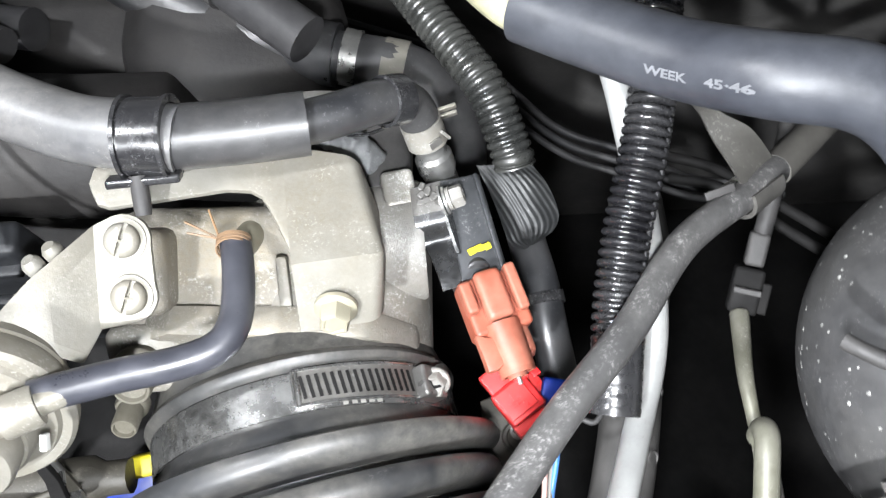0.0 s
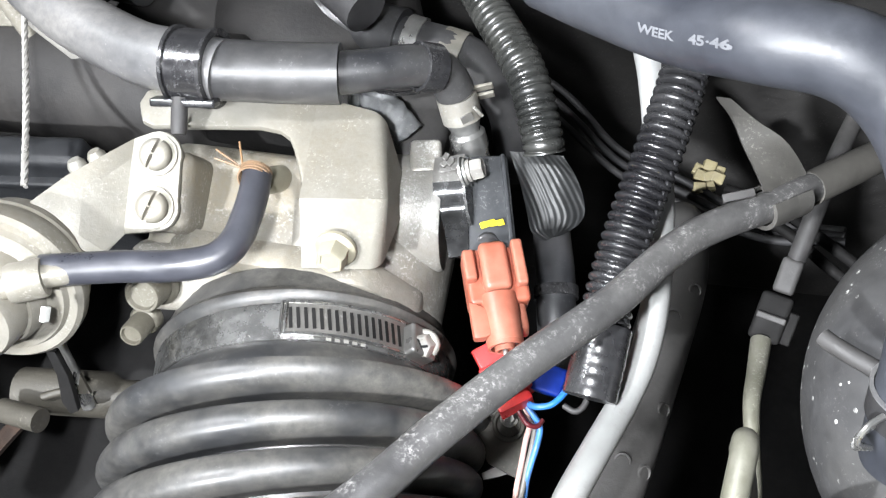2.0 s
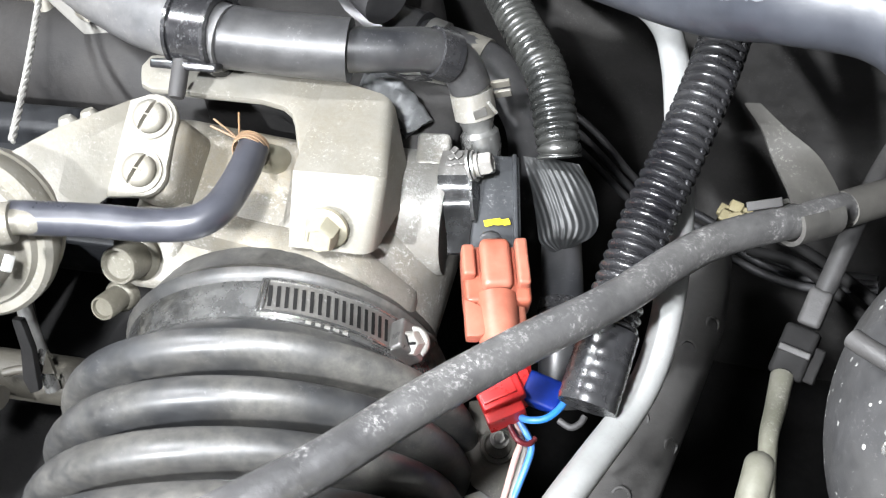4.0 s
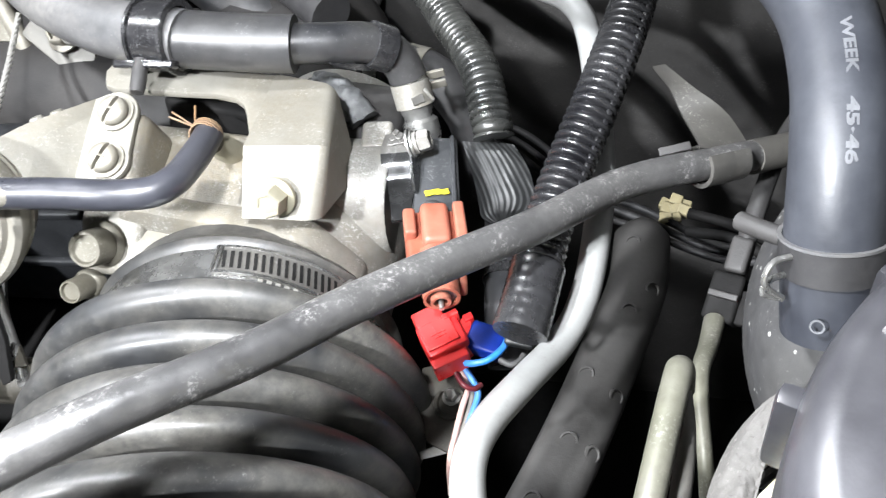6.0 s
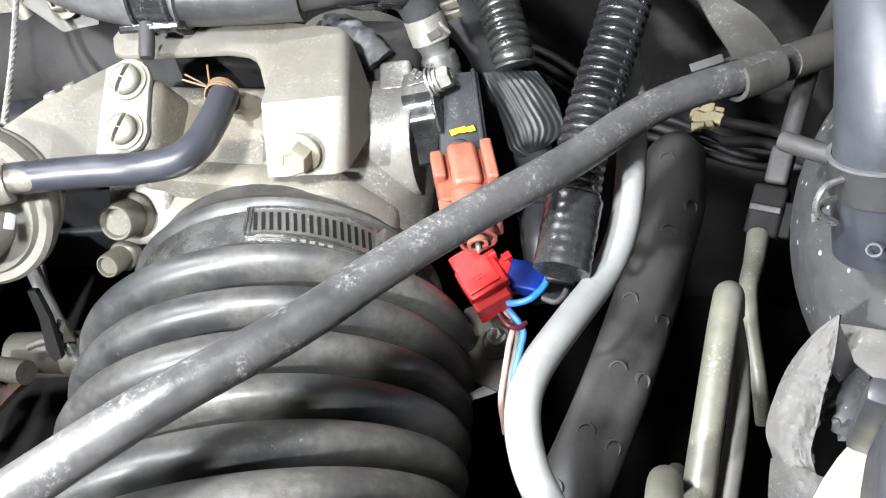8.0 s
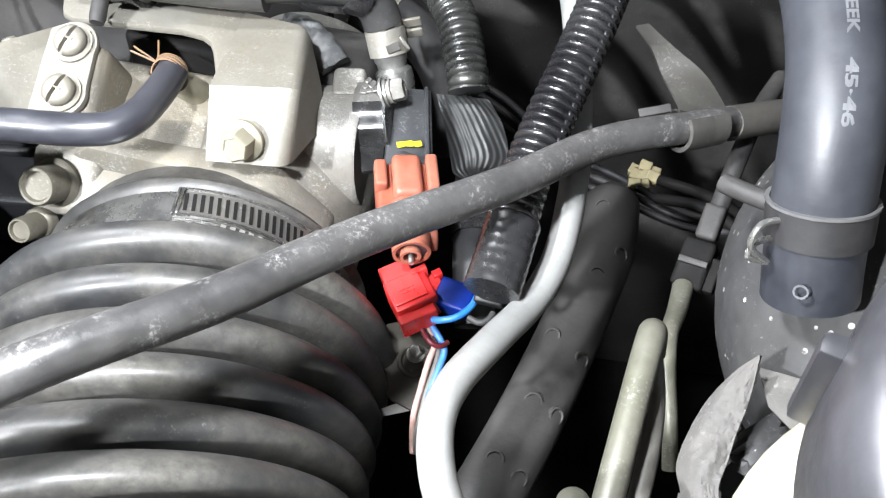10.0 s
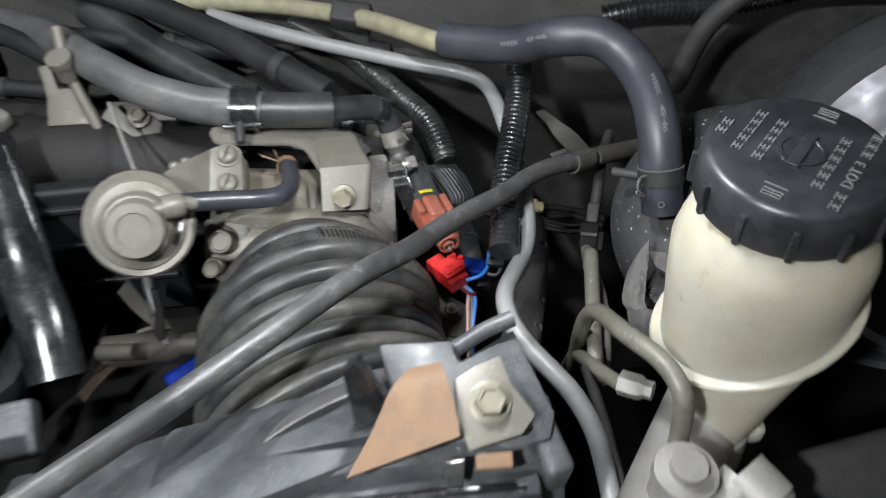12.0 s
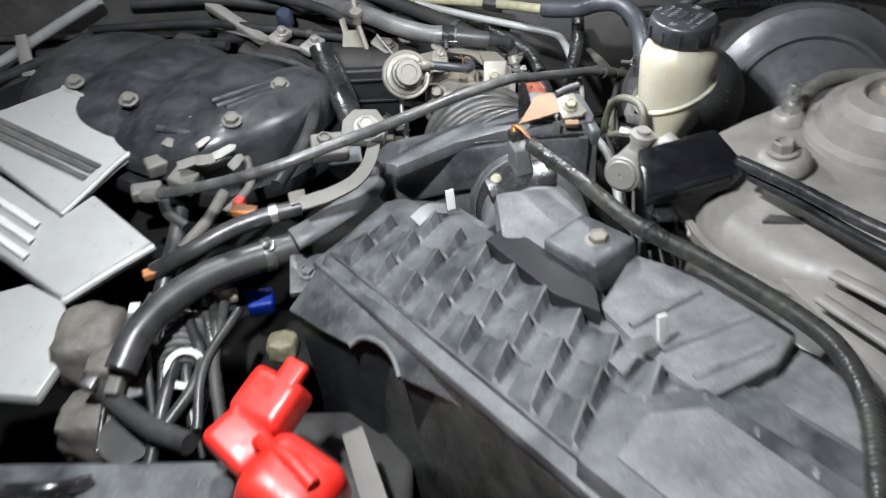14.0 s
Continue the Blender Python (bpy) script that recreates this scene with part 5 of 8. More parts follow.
def flap(pairs, thick, seed, nu=44, nv=14):
    """A creased sheet between two edges, bulging along its middle."""
    a, b = Path([p for p, q in pairs], 0.001), Path([q for p, q in pairs], 0.001)
    bm = bmesh.new()
    g = []
    for i in range(nu + 1):
        u = i / nu
        p, q = a.raw(u * a.length), b.raw(u * b.length)
        row = []
        for j in range(nv + 1):
            v = j / nv
            h = (q - p).length * 0.22 * math.sin(math.pi * v) + (0.0014 * noise.noise(Vector((u * 7 + seed, v * 3, 0.3))) + 0.0011 * abs(noise.noise(Vector((u * 16, v * 5 + u * 3, seed)))) + 0.0005 * noise.noise(Vector((u * 45, v * 16, seed + 3)))) * min(1, u * 4)
            row.append(bm.verts.new(p.lerp(q, v) + Vector((-0.1, -0.3, 0.95)) * h))
        g.append(row)
    for i in range(nu):
        for j in range(nv):
            bm.faces.new((g[i][j], g[i + 1][j], g[i + 1][j + 1], g[i][j + 1]))
    bmesh.ops.recalc_face_normals(bm, faces=bm.faces[:])
    bmesh.ops.solidify(bm, geom=bm.faces[:], thickness=thick)
    return bm


tw_ = thing("taped_wrap", (0.13, 0.01, 0.885), "creased pale grey tape wrap beside the reservoir", "tape wrap")
part("flap", flap([((0.1383, 0.0389, 0.9185), (0.1387, 0.0386, 0.9185)), ((0.1337, 0.0386, 0.9100), (0.1377, 0.0316, 0.9090)), ((0.1289, 0.0348, 0.9020), (0.1355, 0.0245, 0.9050)), ((0.1255, 0.0288, 0.8980), (0.1341, 0.0185, 0.9020)), ((0.1227, 0.0193, 0.8950), (0.1324, 0.0121, 0.9000)), ((0.1243, 0.0125, 0.8930), (0.1335, 0.0074, 0.8980)), ((0.1250, 0.0036, 0.8910), (0.1339, 0.0023, 0.8970))], 0.0012, 3, 70, 22), FOAM, tw_)
part("lower_fold", flap([((0.1238, 0.0125, 0.8935), (0.1230, 0.0030, 0.8920)), ((0.1300, 0.0085, 0.8990), (0.1290, -0.0060, 0.8950)), ((0.1360, 0.0065, 0.8990), (0.1360, -0.0100, 0.8950)), ((0.1405, 0.0112, 0.8995), (0.1420, -0.0080, 0.8950)), ((0.1450, 0.0070, 0.8970), (0.1480, -0.0060, 0.8930)), ((0.1510, 0.0020, 0.8950), (0.1540, -0.0060, 0.8900))], 0.0012, 9, 60, 18), FOAM, tw_)
part("back_panel", sheet([(0.1402, 0.0440, 0.9060), (0.1506, 0.0428, 0.9050), (0.1560, 0.0345, 0.9030), (0.1490, 0.0300, 0.9010), (0.1432, 0.0345, 0.9030)], 0.0012, (-0.1, -0.4, 0.9), 0.0004), FOAM, tw_)
solo("rubber_flap", crumpled([(0.1400, 0.0330, 0.8930), (0.1450, 0.0280, 0.8920), (0.1530, 0.0215, 0.8920)], 0.009, 0.003, 8), CANISTER, "dark wrinkled rubber flap beside the canister", "flap")

rl = thing("perforated_rail", (0.08, 0.1, 0.75), "dark grey curved steel rail with punched holes", "rail")
RAIL = [(0.0925, 0.192, 0.810), (0.0925, 0.182, 0.812), (0.0928, 0.154, 0.814), (0.0872, 0.121, 0.817), (0.0819, 0.094, 0.819), (0.0767, 0.068, 0.823), (0.0709, 0.0452, 0.825), (0.0642, 0.0246, 0.825), (0.052, 0.0, 0.818), (0.038, -0.03, 0.80)]
part("rail_body", tube(RAIL, 0.0125, seg=28, step=0.003, flat=0.8, radius=lambda x, n: 0.0125 * min(1, 0.55 + x / 0.02)), RAIL_GREY, rl)
part("rail_lip", tube([(a + 0.0105, b + 0.001, c - 0.003) for a, b, c in RAIL[1:]], 0.0022, seg=12, step=0.003), RAIL_GREY, rl)
rpath = Path(RAIL, 0.003)
RAIL_UP = Vector((-0.1, -0.35, 0.93)).normalized()
for y, off in ((0.1751, -0.002), (0.135, 0.003), (0.100, -0.003), (0.0692, 0.0012), (0.0435, -0.001), (0.0224, -0.003), (0.1494, 0.0085), (0.0941, 0.0098), (0.0672, 0.0098), (0.0412, 0.0085)):
    x = min((k * 0.0005 for k in range(int(rpath.length / 0.0005))), key=lambda q: abs(rpath.raw(q).y - y))
    c0 = rpath.raw(x)
    side = (rpath.raw(min(x + 0.002, rpath.length)) - c0).cross(RAIL_UP).normalized() * -1
    lean = off / 0.0125
    nrm = (RAIL_UP * (1 - lean * lean) ** 0.5 + side * lean).normalized()
    c = c0 + side * off + RAIL_UP * 0.0102 * (1 - lean * lean) ** 0.5
    hole = part("punched_hole", lathe([(0.0034, -0.0012), (0.0034, 0.0006), (0.0027, 0.0008), (0.0023, -0.0008)], c, nrm, 18), RAIL_GREY, rl)
    part("hole_floor", lathe([(0.0024, -0.0012), (0.0024, -0.0003), (0, -0.0003)], c, nrm, 14), DARK, hole)

cw = thing("connector_cluster", (0.104, 0.226, 0.775), "cluster of tan plastic wire connectors on grey leads", "connectors")
rnd = random.Random(4)
for i in range(8):
    part("terminal", block((0.100 + 0.0045 * (i % 3) + 0.001 * rnd.random(), 0.231 - 0.006 * (i // 3) + 0.002 * rnd.random(), 0.784 + 0.004 * rnd.random()), (0.0062, 0.0055, 0.006), (0.2 * rnd.random(), -0.4, 0.9), (1, rnd.random() - 0.5, 0), 0.0008), TAN, cw)
for i in range(3):
    y0 = 0.198 + 0.007 * i
    solo("wire_lead", tube([(-0.06, 0.300 + 0.006 * i, 0.796), (0.010 + 0.004 * i, 0.266 + 0.006 * i, 0.792), (0.060, y0 + 0.024, 0.792), (0.092, y0 + 0.01, 0.790), (0.130, y0 - 0.006, 0.790 - 0.003 * i), (0.165, y0 - 0.010 - 0.004 * i, 0.80)], 0.0019, seg=12), RUBBER_DULL, "dusty grey wire lead by the firewall", "wire", "firewall leads")
for i in range(2):
    y0 = 0.178 + 0.012 * i
    solo("wire_lead", tube([(0.112, y0 + 0.022, 0.800), (0.135, y0 + 0.012, 0.806 - 0.004 * (i % 3)), (0.16, y0 - 0.01, 0.806), (0.19, y0 - 0.03, 0.80)], 0.0026, seg=12), BLACK, "dusty grey wire lead by the firewall", "wire", "firewall leads")

ip = thing("inline_plug", (0.123, 0.11, 0.83), "dusty grey inline wiring plug, darkened for shade, on an olive cable", "connector")
PN, PX = (-0.2, -0.45, 0.87), (1, -0.28, 0)
# Grey plug painted black and dark, for the shade it lies in.
part("shell", block((0.1280, 0.1280, 0.8410), (0.0120, 0.0190, 0.0110), PN, PX, 0.002), BLACK, ip)
part("latch", block((0.1348, 0.1240, 0.8405), (0.0040, 0.0130, 0.0060), PN, PX, 0.001), BLACK, ip)
part("neck", block((0.1325, 0.1420, 0.8500), (0.0080, 0.0140, 0.0080), PN, PX, 0.0018), DARK, ip)
part("rib", block((0.1270, 0.1250, 0.8470), (0.0110, 0.0025, 0.0025), PN, PX, 0.0006), DARK, ip)
part("cable", tube([(0.1245, 0.1180, 0.8400), (0.1226, 0.1030, 0.8440), (0.1205, 0.0890, 0.8500), (0.1212, 0.0740, 0.8500), (0.1232, 0.0600, 0.8440), (0.1250, 0.0480, 0.8330)], 0.0034, seg=14, radius=lambda x, n: 0.0040 - 0.0014 * min(1, x / n * 1.6)), PIPE_OLIVE, ip)
part("cable", tube([(0.1345, 0.1470, 0.8530), (0.1390, 0.1620, 0.8620), (0.146, 0.185, 0.868), (0.155, 0.21, 0.866)], 0.0036, seg=14), DARK, ip)

op = thing("brake_pipes", (0.11, 0.0, 0.85), "olive-grey metal brake pipes bent towards the master cylinder", "pipe")
part("pipe", tube([(0.1040, -0.0200, 0.8750), (0.1062, 0.0040, 0.8810), (0.1092, 0.0270, 0.8855), (0.1120, 0.0480, 0.8885), (0.1136, 0.0590, 0.8895), (0.1142, 0.0632, 0.8875), (0.1146, 0.0645, 0.8825), (0.1146, 0.0630, 0.8770)], 0.0040, seg=20, step=0.0012, radius=lambda x, n: 0.0042), PIPE_OLIVE, op)
# Same olive pipe, the shade on its return leg painted as dark grey.
part("pipe_leg", tube([(0.1146, 0.0640, 0.8790), (0.1168, 0.0480, 0.8770), (0.1165, 0.0300, 0.8760), (0.1135, 0.0080, 0.8740), (0.1100, -0.0120, 0.8700)], 0.0030, seg=16, step=0.0015), WIRE_GREY, op, "return leg of the pipe, painted dark for shade")
part("pipe", tube([(0.0985, 0.0140, 0.8500), (0.0985, 0.0060, 0.8850), (0.0998, -0.0020, 0.9080), (0.1012, -0.0180, 0.9270), (0.1045, -0.0500, 0.9485), (0.1150, -0.0720, 0.9540), (0.1205, -0.0850, 0.9480), (0.1205, -0.0900, 0.9300), (0.1190, -0.0920, 0.9150)], 0.0042, seg=18, step=0.002), PIPE_OLIVE, op)
part("pipe", tube([(0.0980, 0.0300, 0.8300), (0.0985, 0.0120, 0.8620), (0.1000, -0.0080, 0.8800), (0.1050, -0.0290, 0.8940), (0.1120, -0.0480, 0.9050)], 0.0036, seg=16, step=0.002), PIPE_OLIVE, op)
part("flare_nut", lathe([(0.0060, 0), (0.0060, 0.010), (0.0045, 0.012), (0.0045, 0.016)], (0.1080, -0.0420, 0.9045), (0.85, -0.5, 0.1), 6), ALLOY, op)
part("pipe", tube([(0.098, -0.015, 0.885), (0.106, -0.045, 0.862), (0.112, -0.080, 0.835), (0.116, -0.11, 0.80)], 0.0030, seg=14), DARK, op)

# ---- brake reservoir and master cylinder ----
rv = thing("brake_reservoir", (0.155, -0.045, 0.92), "milky yellowed brake fluid reservoir with a black screw cap", "reservoir")
RO = Vector((0.157, -0.047, 0.0))
UP = (0.02, -0.07, 1)


def body_shell(profile, seg=64):
    """An egg-shaped tank; each ring may lean, with its far side higher."""
    bm = bmesh.new()
    rings = []
    for r, z, ox, oy, sx, lean in profile:
        r *= 0.96
        rings.append([bm.verts.new((RO.x + ox + r * sx * math.cos(2 * math.pi * k / seg), RO.y + oy + r * math.sin(2 * math.pi * k / seg), z + lean * r * sx * math.cos(2 * math.pi * k / seg))) for k in range(seg)])
    for A, B in zip(rings, rings[1:]):
        for k in range(seg):
            bm.faces.new((A[k], A[(k + 1) % seg], B[(k + 1) % seg], B[k]))
    bm.faces.new(rings[0][::-1])
    bm.faces.new(rings[-1])
    return bm


SL = 0.42
part("tank", body_shell([(0.0300, 1.019, 0.002, 0.002, 1.0, 0), (0.0310, 1.0125, 0.002, 0.002, 1.0, 0), (0.0335, 1.0085, 0.002, 0.001, 1.02, 0), (0.0370, 1.001, 0.003, 0.0, 1.05, 0), (0.0390, 0.993, 0.003, 0.0, 1.06, 0.02), (0.0388, 0.980, 0.003, 0.0, 1.05, 0.15), (0.0380, 0.965, 0.003, 0.0, 1.04, 0.3),
                         (0.0375, 0.9545, 0.003, 0.0, 1.04, SL)]), RESERVOIR, rv)
part("seam_flange", body_shell([(0.0375, 0.9550, 0.003, 0, 1.04, SL), (0.0410, 0.9545, 0.003, 0, 1.05, SL), (0.0416, 0.9530, 0.003, 0, 1.05, SL), (0.0410, 0.9515, 0.003, 0, 1.05, SL), (0.0375, 0.9510, 0.003, 0, 1.04, SL)]), RESERVOIR, rv, "welded yellowed seam")
part("lower_tank", body_shell([(0.0370, 0.9515, 0.003, 0.0, 1.04, SL), (0.0345, 0.9425, 0.000, -0.003, 1.02, 0.38), (0.0295, 0.9320, -0.003, -0.007, 0.96, 0.22), (0.0245, 0.9230, -0.006, -0.012, 0.9, 0.1), (0.0205, 0.9110, -0.009, -0.015, 0.9, 0), (0.0180, 0.9030, -0.010, -0.016, 0.9, 0)]), RESERVOIR, rv)
part("outlet_collar", block((0.1470, -0.0640, 0.9010), (0.040, 0.022, 0.012), (0, -0.1, 1), edge=0.004), RESERVOIR, rv)
CT = Vector((0.1600, -0.0455, 1.0155))
cap = part("cap", lathe([(0.0342, 0.0), (0.0348, 0.001), (0.0348, 0.0150), (0.0342, 0.0185), (0.0330, 0.0205), (0.0312, 0.0212), (0, 0.0216)], CT, UP, 72), CAP, rv, "ribbed black screw cap")
cxa, cya, cna = axes(UP)
for i in range(12):
    g = 2 * math.pi * (i + 0.4) / 12
    d = cxa * math.cos(g) + cya * math.sin(g)
    part("grip_rib", block(CT + d * 0.0349 + cna * 0.0075, (0.0028, 0.0042, 0.0140), cna, d.cross(cna), 0.0010, 2), CAP, cap)
TOPC = CT + cna * 0.0216
tdir = (cxa * 0.647 + cya * 0.762).normalized()
tsid = cna.cross(tdir)
part("maker_disc", lathe([(0.0085, -0.0003), (0.0085, 0.0006), (0.0072, 0.0007), (0.0068, 0.0002), (0, 0.0002)], TOPC, UP, 40), CAP, cap)
part("maker_bar", block(TOPC + cna * 0.0006, (0.0200, 0.0044, 0.0008), cna, tdir, 0.0003), CAP, cap)


def glyph_bars(c, s):
    """One raised sign that cannot be read: plain strokes of its size."""
    return join(*[block(c + tsid * k * s * 0.36, (s * w, s * 0.14, 0.0005), cna, tdir, 0) for k, w in ((-1, 0.95), (0, 0.7), (1, 0.95))], block(c, (s * 0.14, s * 0.86, 0.0004), cna, tdir, 0))


for off, count, shift in ((-0.0285, 2, -0.002), (-0.0200, 5, 0.001), (-0.0118, 5, 0.0), (0.0110, 6, 0.0), (0.0195, 2, -0.0185), (0.0195, 3, 0.0170)):
    for k in range(count):
        part("print_bar", glyph_bars(TOPC - tsid * off + tdir * (shift + (k - (count - 1) / 2) * 0.0056) - cna * 0.0001, 0.0041), CAP_PRINT, cap)


def flat_text(words, size, c):
    cu = bpy.data.curves.new("words", "FONT")
    cu.body, cu.size, cu.align_x, cu.align_y, cu.extrude, cu.resolution_u = words, size, "CENTER", "CENTER", 0.00025, 2
    tmp = bpy.data.objects.new("words", cu)
    me = bpy.data.meshes.new_from_object(tmp)
    bm = bmesh.new()
    bm.from_mesh(me)
    for v in bm.verts:
        v.co = c + tdir * v.co.x + tsid * v.co.y + cna * v.co.z
    bpy.data.objects.remove(tmp)
    bpy.data.curves.remove(cu)
    bpy.data.meshes.remove(me)
    return bm


part("grade_print", flat_text("DOT 3", 0.0056, TOPC - tsid * 0.0195 - tdir * 0.002), CAP_PRINT, cap, "raised DOT 3 lettering")
for sgn in (-1, 1):
    c0 = TOPC + tdir * sgn * 0.0270 - cna * 0.0002
    for k in (-1, 0, 1):
        part("page_stroke", block(c0 + tdir * k * 0.0016, (0.0004, 0.0070, 0.0005), cna, tdir, 0), CAP_PRINT, cap)
        part("page_stroke", block(c0 + tsid * k * 0.0034, (0.0036, 0.0004, 0.0005), cna, tdir, 0), CAP_PRINT, cap)
    part("arrow_mark", block(c0 - tdir * sgn * 0.0042, (0.0006, 0.0085, 0.0005), cna, tdir, 0), CAP_PRINT, cap)

mc = thing("master_cylinder", (0.11, -0.10, 0.87), "dusty grey cast alloy brake master cylinder", "master cylinder")
MA = Vector((-0.52, -0.83, 0.08)).normalized()
ME = Vector((0.094, -0.137, 0.905))
part("cylinder", lathe([(0.0185, -0.20), (0.0185, -0.012), (0.0195, -0.010), (0.0195, 0.0), (0.0180, 0.0015), (0, 0.0015)], ME, MA, 48), ALLOY, mc)
part("end_plug", lathe([(0.0160, 0), (0.0160, 0.003), (0.015, 0.0042), (0.0025, 0.0042), (0.0020, 0.0030), (0, 0.0030)], ME, MA, 48), ALLOY, mc, "round alloy end plug")
part("port_tower", lathe([(0.0120, -0.03), (0.0105, 0.008), (0.0105, 0.024), (0.0125, 0.025), (0.0125, 0.031), (0.0070, 0.032), (0.0070, 0.036), (0, 0.036)], (0.1130, -0.1090, 0.9080), (0.10, -0.12, 1)), ALLOY, mc)
part("side_neck", tube([(0.115, -0.115, 0.905), (0.130, -0.118, 0.918), (0.141, -0.112, 0.925)], 0.0105), ALLOY, mc)
part("side_boss", lathe([(0.0120, 0), (0.0120, 0.016), (0.0095, 0.018), (0, 0.018)], (0.1400, -0.1080, 0.9260), (0.55, -0.75, -0.25)), ALLOY, mc)
part("side_nut", hexhead((0.1495, -0.1210, 0.9215), (0.55, -0.75, -0.25), 0.0078, 0.012), ALLOY, mc)
part("outlet_seat", lathe([(0.017, 0), (0.017, 0.02), (0.013, 0.024)], (0.1445, -0.0660, 0.882), (0, 0, 1)), ALLOY, mc)

bo = thing("brake_booster", (0.30, 0.15, 0.75), "large grey domed brake booster behind the reservoir", "brake booster")
part("front_shell", lathe([(0.122, -0.045), (0.129, -0.035), (0.129, -0.022), (0.120, -0.017), (0.112, -0.012), (0.106, 0.002), (0.103, 0.006), (0.098, 0.007), (0.093, 0.003), (0.060, 0.008), (0.042, 0.014), (0.036, 0.026), (0, 0.028)], (0.372, 0.098, 0.850), (-0.14, -0.97, 0.18), 80), BOOSTER, bo)
part("rim", ring_band((0.3755, 0.124, 0.845), (-0.14, -0.97, 0.18), 0.1275, 0.006, 0.012, 80), BOOSTER, bo)
part("rear_shell", lathe([(0.105, -0.14), (0.124, -0.09), (0.127, -0.045), (0.115, -0.040)], (0.372, 0.098, 0.850), (-0.14, -0.97, 0.18), 64), BOOSTER, bo)
fl = thing("firewall_loom", (0.3, 0.3, 0.88), "black corrugated loom along the firewall", "wiring loom")
part("conduit", corrugated([(0.165, 0.305, 0.908), (0.20, 0.302, 0.914), (0.262, 0.300, 0.914), (0.322, 0.297, 0.923), (0.399, 0.297, 0.919), (0.50, 0.30, 0.91)], 0.0085, 0.0046, 0.0012), LOOM, fl)
solo("firewall_pad", tube([(0.215, 0.262, 0.870), (0.228, 0.25, 0.925), (0.260, 0.24, 0.962), (0.32, 0.235, 0.985), (0.40, 0.24, 0.985), (0.50, 0.26, 0.96)], 0.013, flat=0.6), FIREWALL, "grey rubber edge pad arching round the booster", "edge pad")
for p, r_ in (((0.135, 0.328, 0.872), 0.008), ((-0.08, 0.325, 0.855), 0.010)):
    solo("grommet", lathe([(r_ * 1.4, 0), (r_ * 1.4, 0.003), (r_, 0.006), (r_ * 0.5, 0.007), (0, 0.005)], p, (0, -1, 0.1)), DARK, "round dark grommet in the firewall", "grommet")

# ---- resonator box between hose and air meter ----
rb = thing("resonator_box", (-0.05, -0.09, 0.82), "dusty black plastic resonator box under the cable", "air box")
part("shell", prism([(-118, -10), (-96, 30), (-60, 44), (-10, 52), (58, 56), (72, 40), (74, -40), (-40, -60), (-120, -70)], 0.046, (0.0, -0.112, 0.892), (0, -1, 0.12), (1, 0, 0), 0.007), DUSTY, rb)
part("lid_step", prism([(-110, 14), (-92, 33), (-40, 46), (0, 53), (20, 54), (18, 46), (-40, 36), (-84, 20)], 0.030, (0.0, -0.100, 0.897), (0, -1, 0.12), (1, 0, 0), 0.003), DUSTY, rb)
part("seam_line", tube([(-0.112, -0.1165, 0.9150), (-0.06, -0.1155, 0.9320), (0.0, -0.1155, 0.9385), (0.055, -0.1155, 0.9410)], 0.0016, seg=10), PLASTIC, rb)
part("top_strip", slab([(-0.1467, -0.1489, 0.9330), (-0.1320, -0.1583, 0.9330), (-0.0741, -0.1225, 0.9390), (-0.0064, -0.1000, 0.9440), (-0.0084, -0.0502, 0.9410), (-0.0804, -0.0940, 0.9390)], 0.014, 0.003), DUSTY, rb, "dusty top face")
part("spigot", lathe([(0.064, 0), (0.066, 0.004), (0.066, 0.018), (0.060, 0.022)], (AX + 0.004, -0.075, AZ - 0.004), (0, 1, 0), 56), DUSTY, rb)
part("front_collar", lathe([(0.058, 0), (0.064, 0.003), (0.0640, 0.012), (0.060, 0.016), (0.060, 0.022)], (0.002, -0.108, 0.866), (0.02, -1, 0.06), 64), DUSTY, rb)
part("top_deck", slab([(-0.165, -0.100, 0.915), (-0.148, -0.080, 0.920), (-0.081, -0.062, 0.925), (-0.038, -0.050, 0.928), (-0.008, -0.046, 0.930), (0.058, -0.070, 0.938), (0.062, -0.118, 0.938), (-0.010, -0.120, 0.936), (-0.080, -0.122, 0.928), (-0.150, -0.128, 0.912)], 0.05, 0.006), DUSTY, rb)
part("saddle_rail", sheet([(0.0005, -0.0593, 0.9631), (0.0313, -0.0587, 0.9617), (0.0336, -0.0672, 0.9588), (0.0564, -0.0547, 0.9616), (0.0689, -0.0898, 0.9498), (0.0662, -0.0994, 0.9470), (0.0511, -0.1028, 0.9467), (0.0100, -0.0950, 0.9490)], 0.010, (0.05, -0.3, 0.95), 0.002), DUSTY, rb)
part("upright_tab", sheet([(-0.0107, -0.09, 0.9835), (-0.005, -0.09, 0.9880), (0.0036, -0.09, 0.9621), (0.0022, -0.09, 0.9542), (-0.0102, -0.09, 0.9457)], 0.008, (-0.2, -0.95, 0.2), 0.0015), PLASTIC, rb, "black upright tab")
part("side_rail", tube([(0.032, -0.064, 0.962), (0.044, -0.058, 0.965), (0.056, -0.054, 0.967)], 0.0035, seg=12), DUSTY, rb)
part("corner_post", block((0.062, -0.088, 0.937), (0.012, 0.046, 0.020), (0.1, -0.2, 1), (1, 0.3, 0), 0.004), DUSTY, rb)

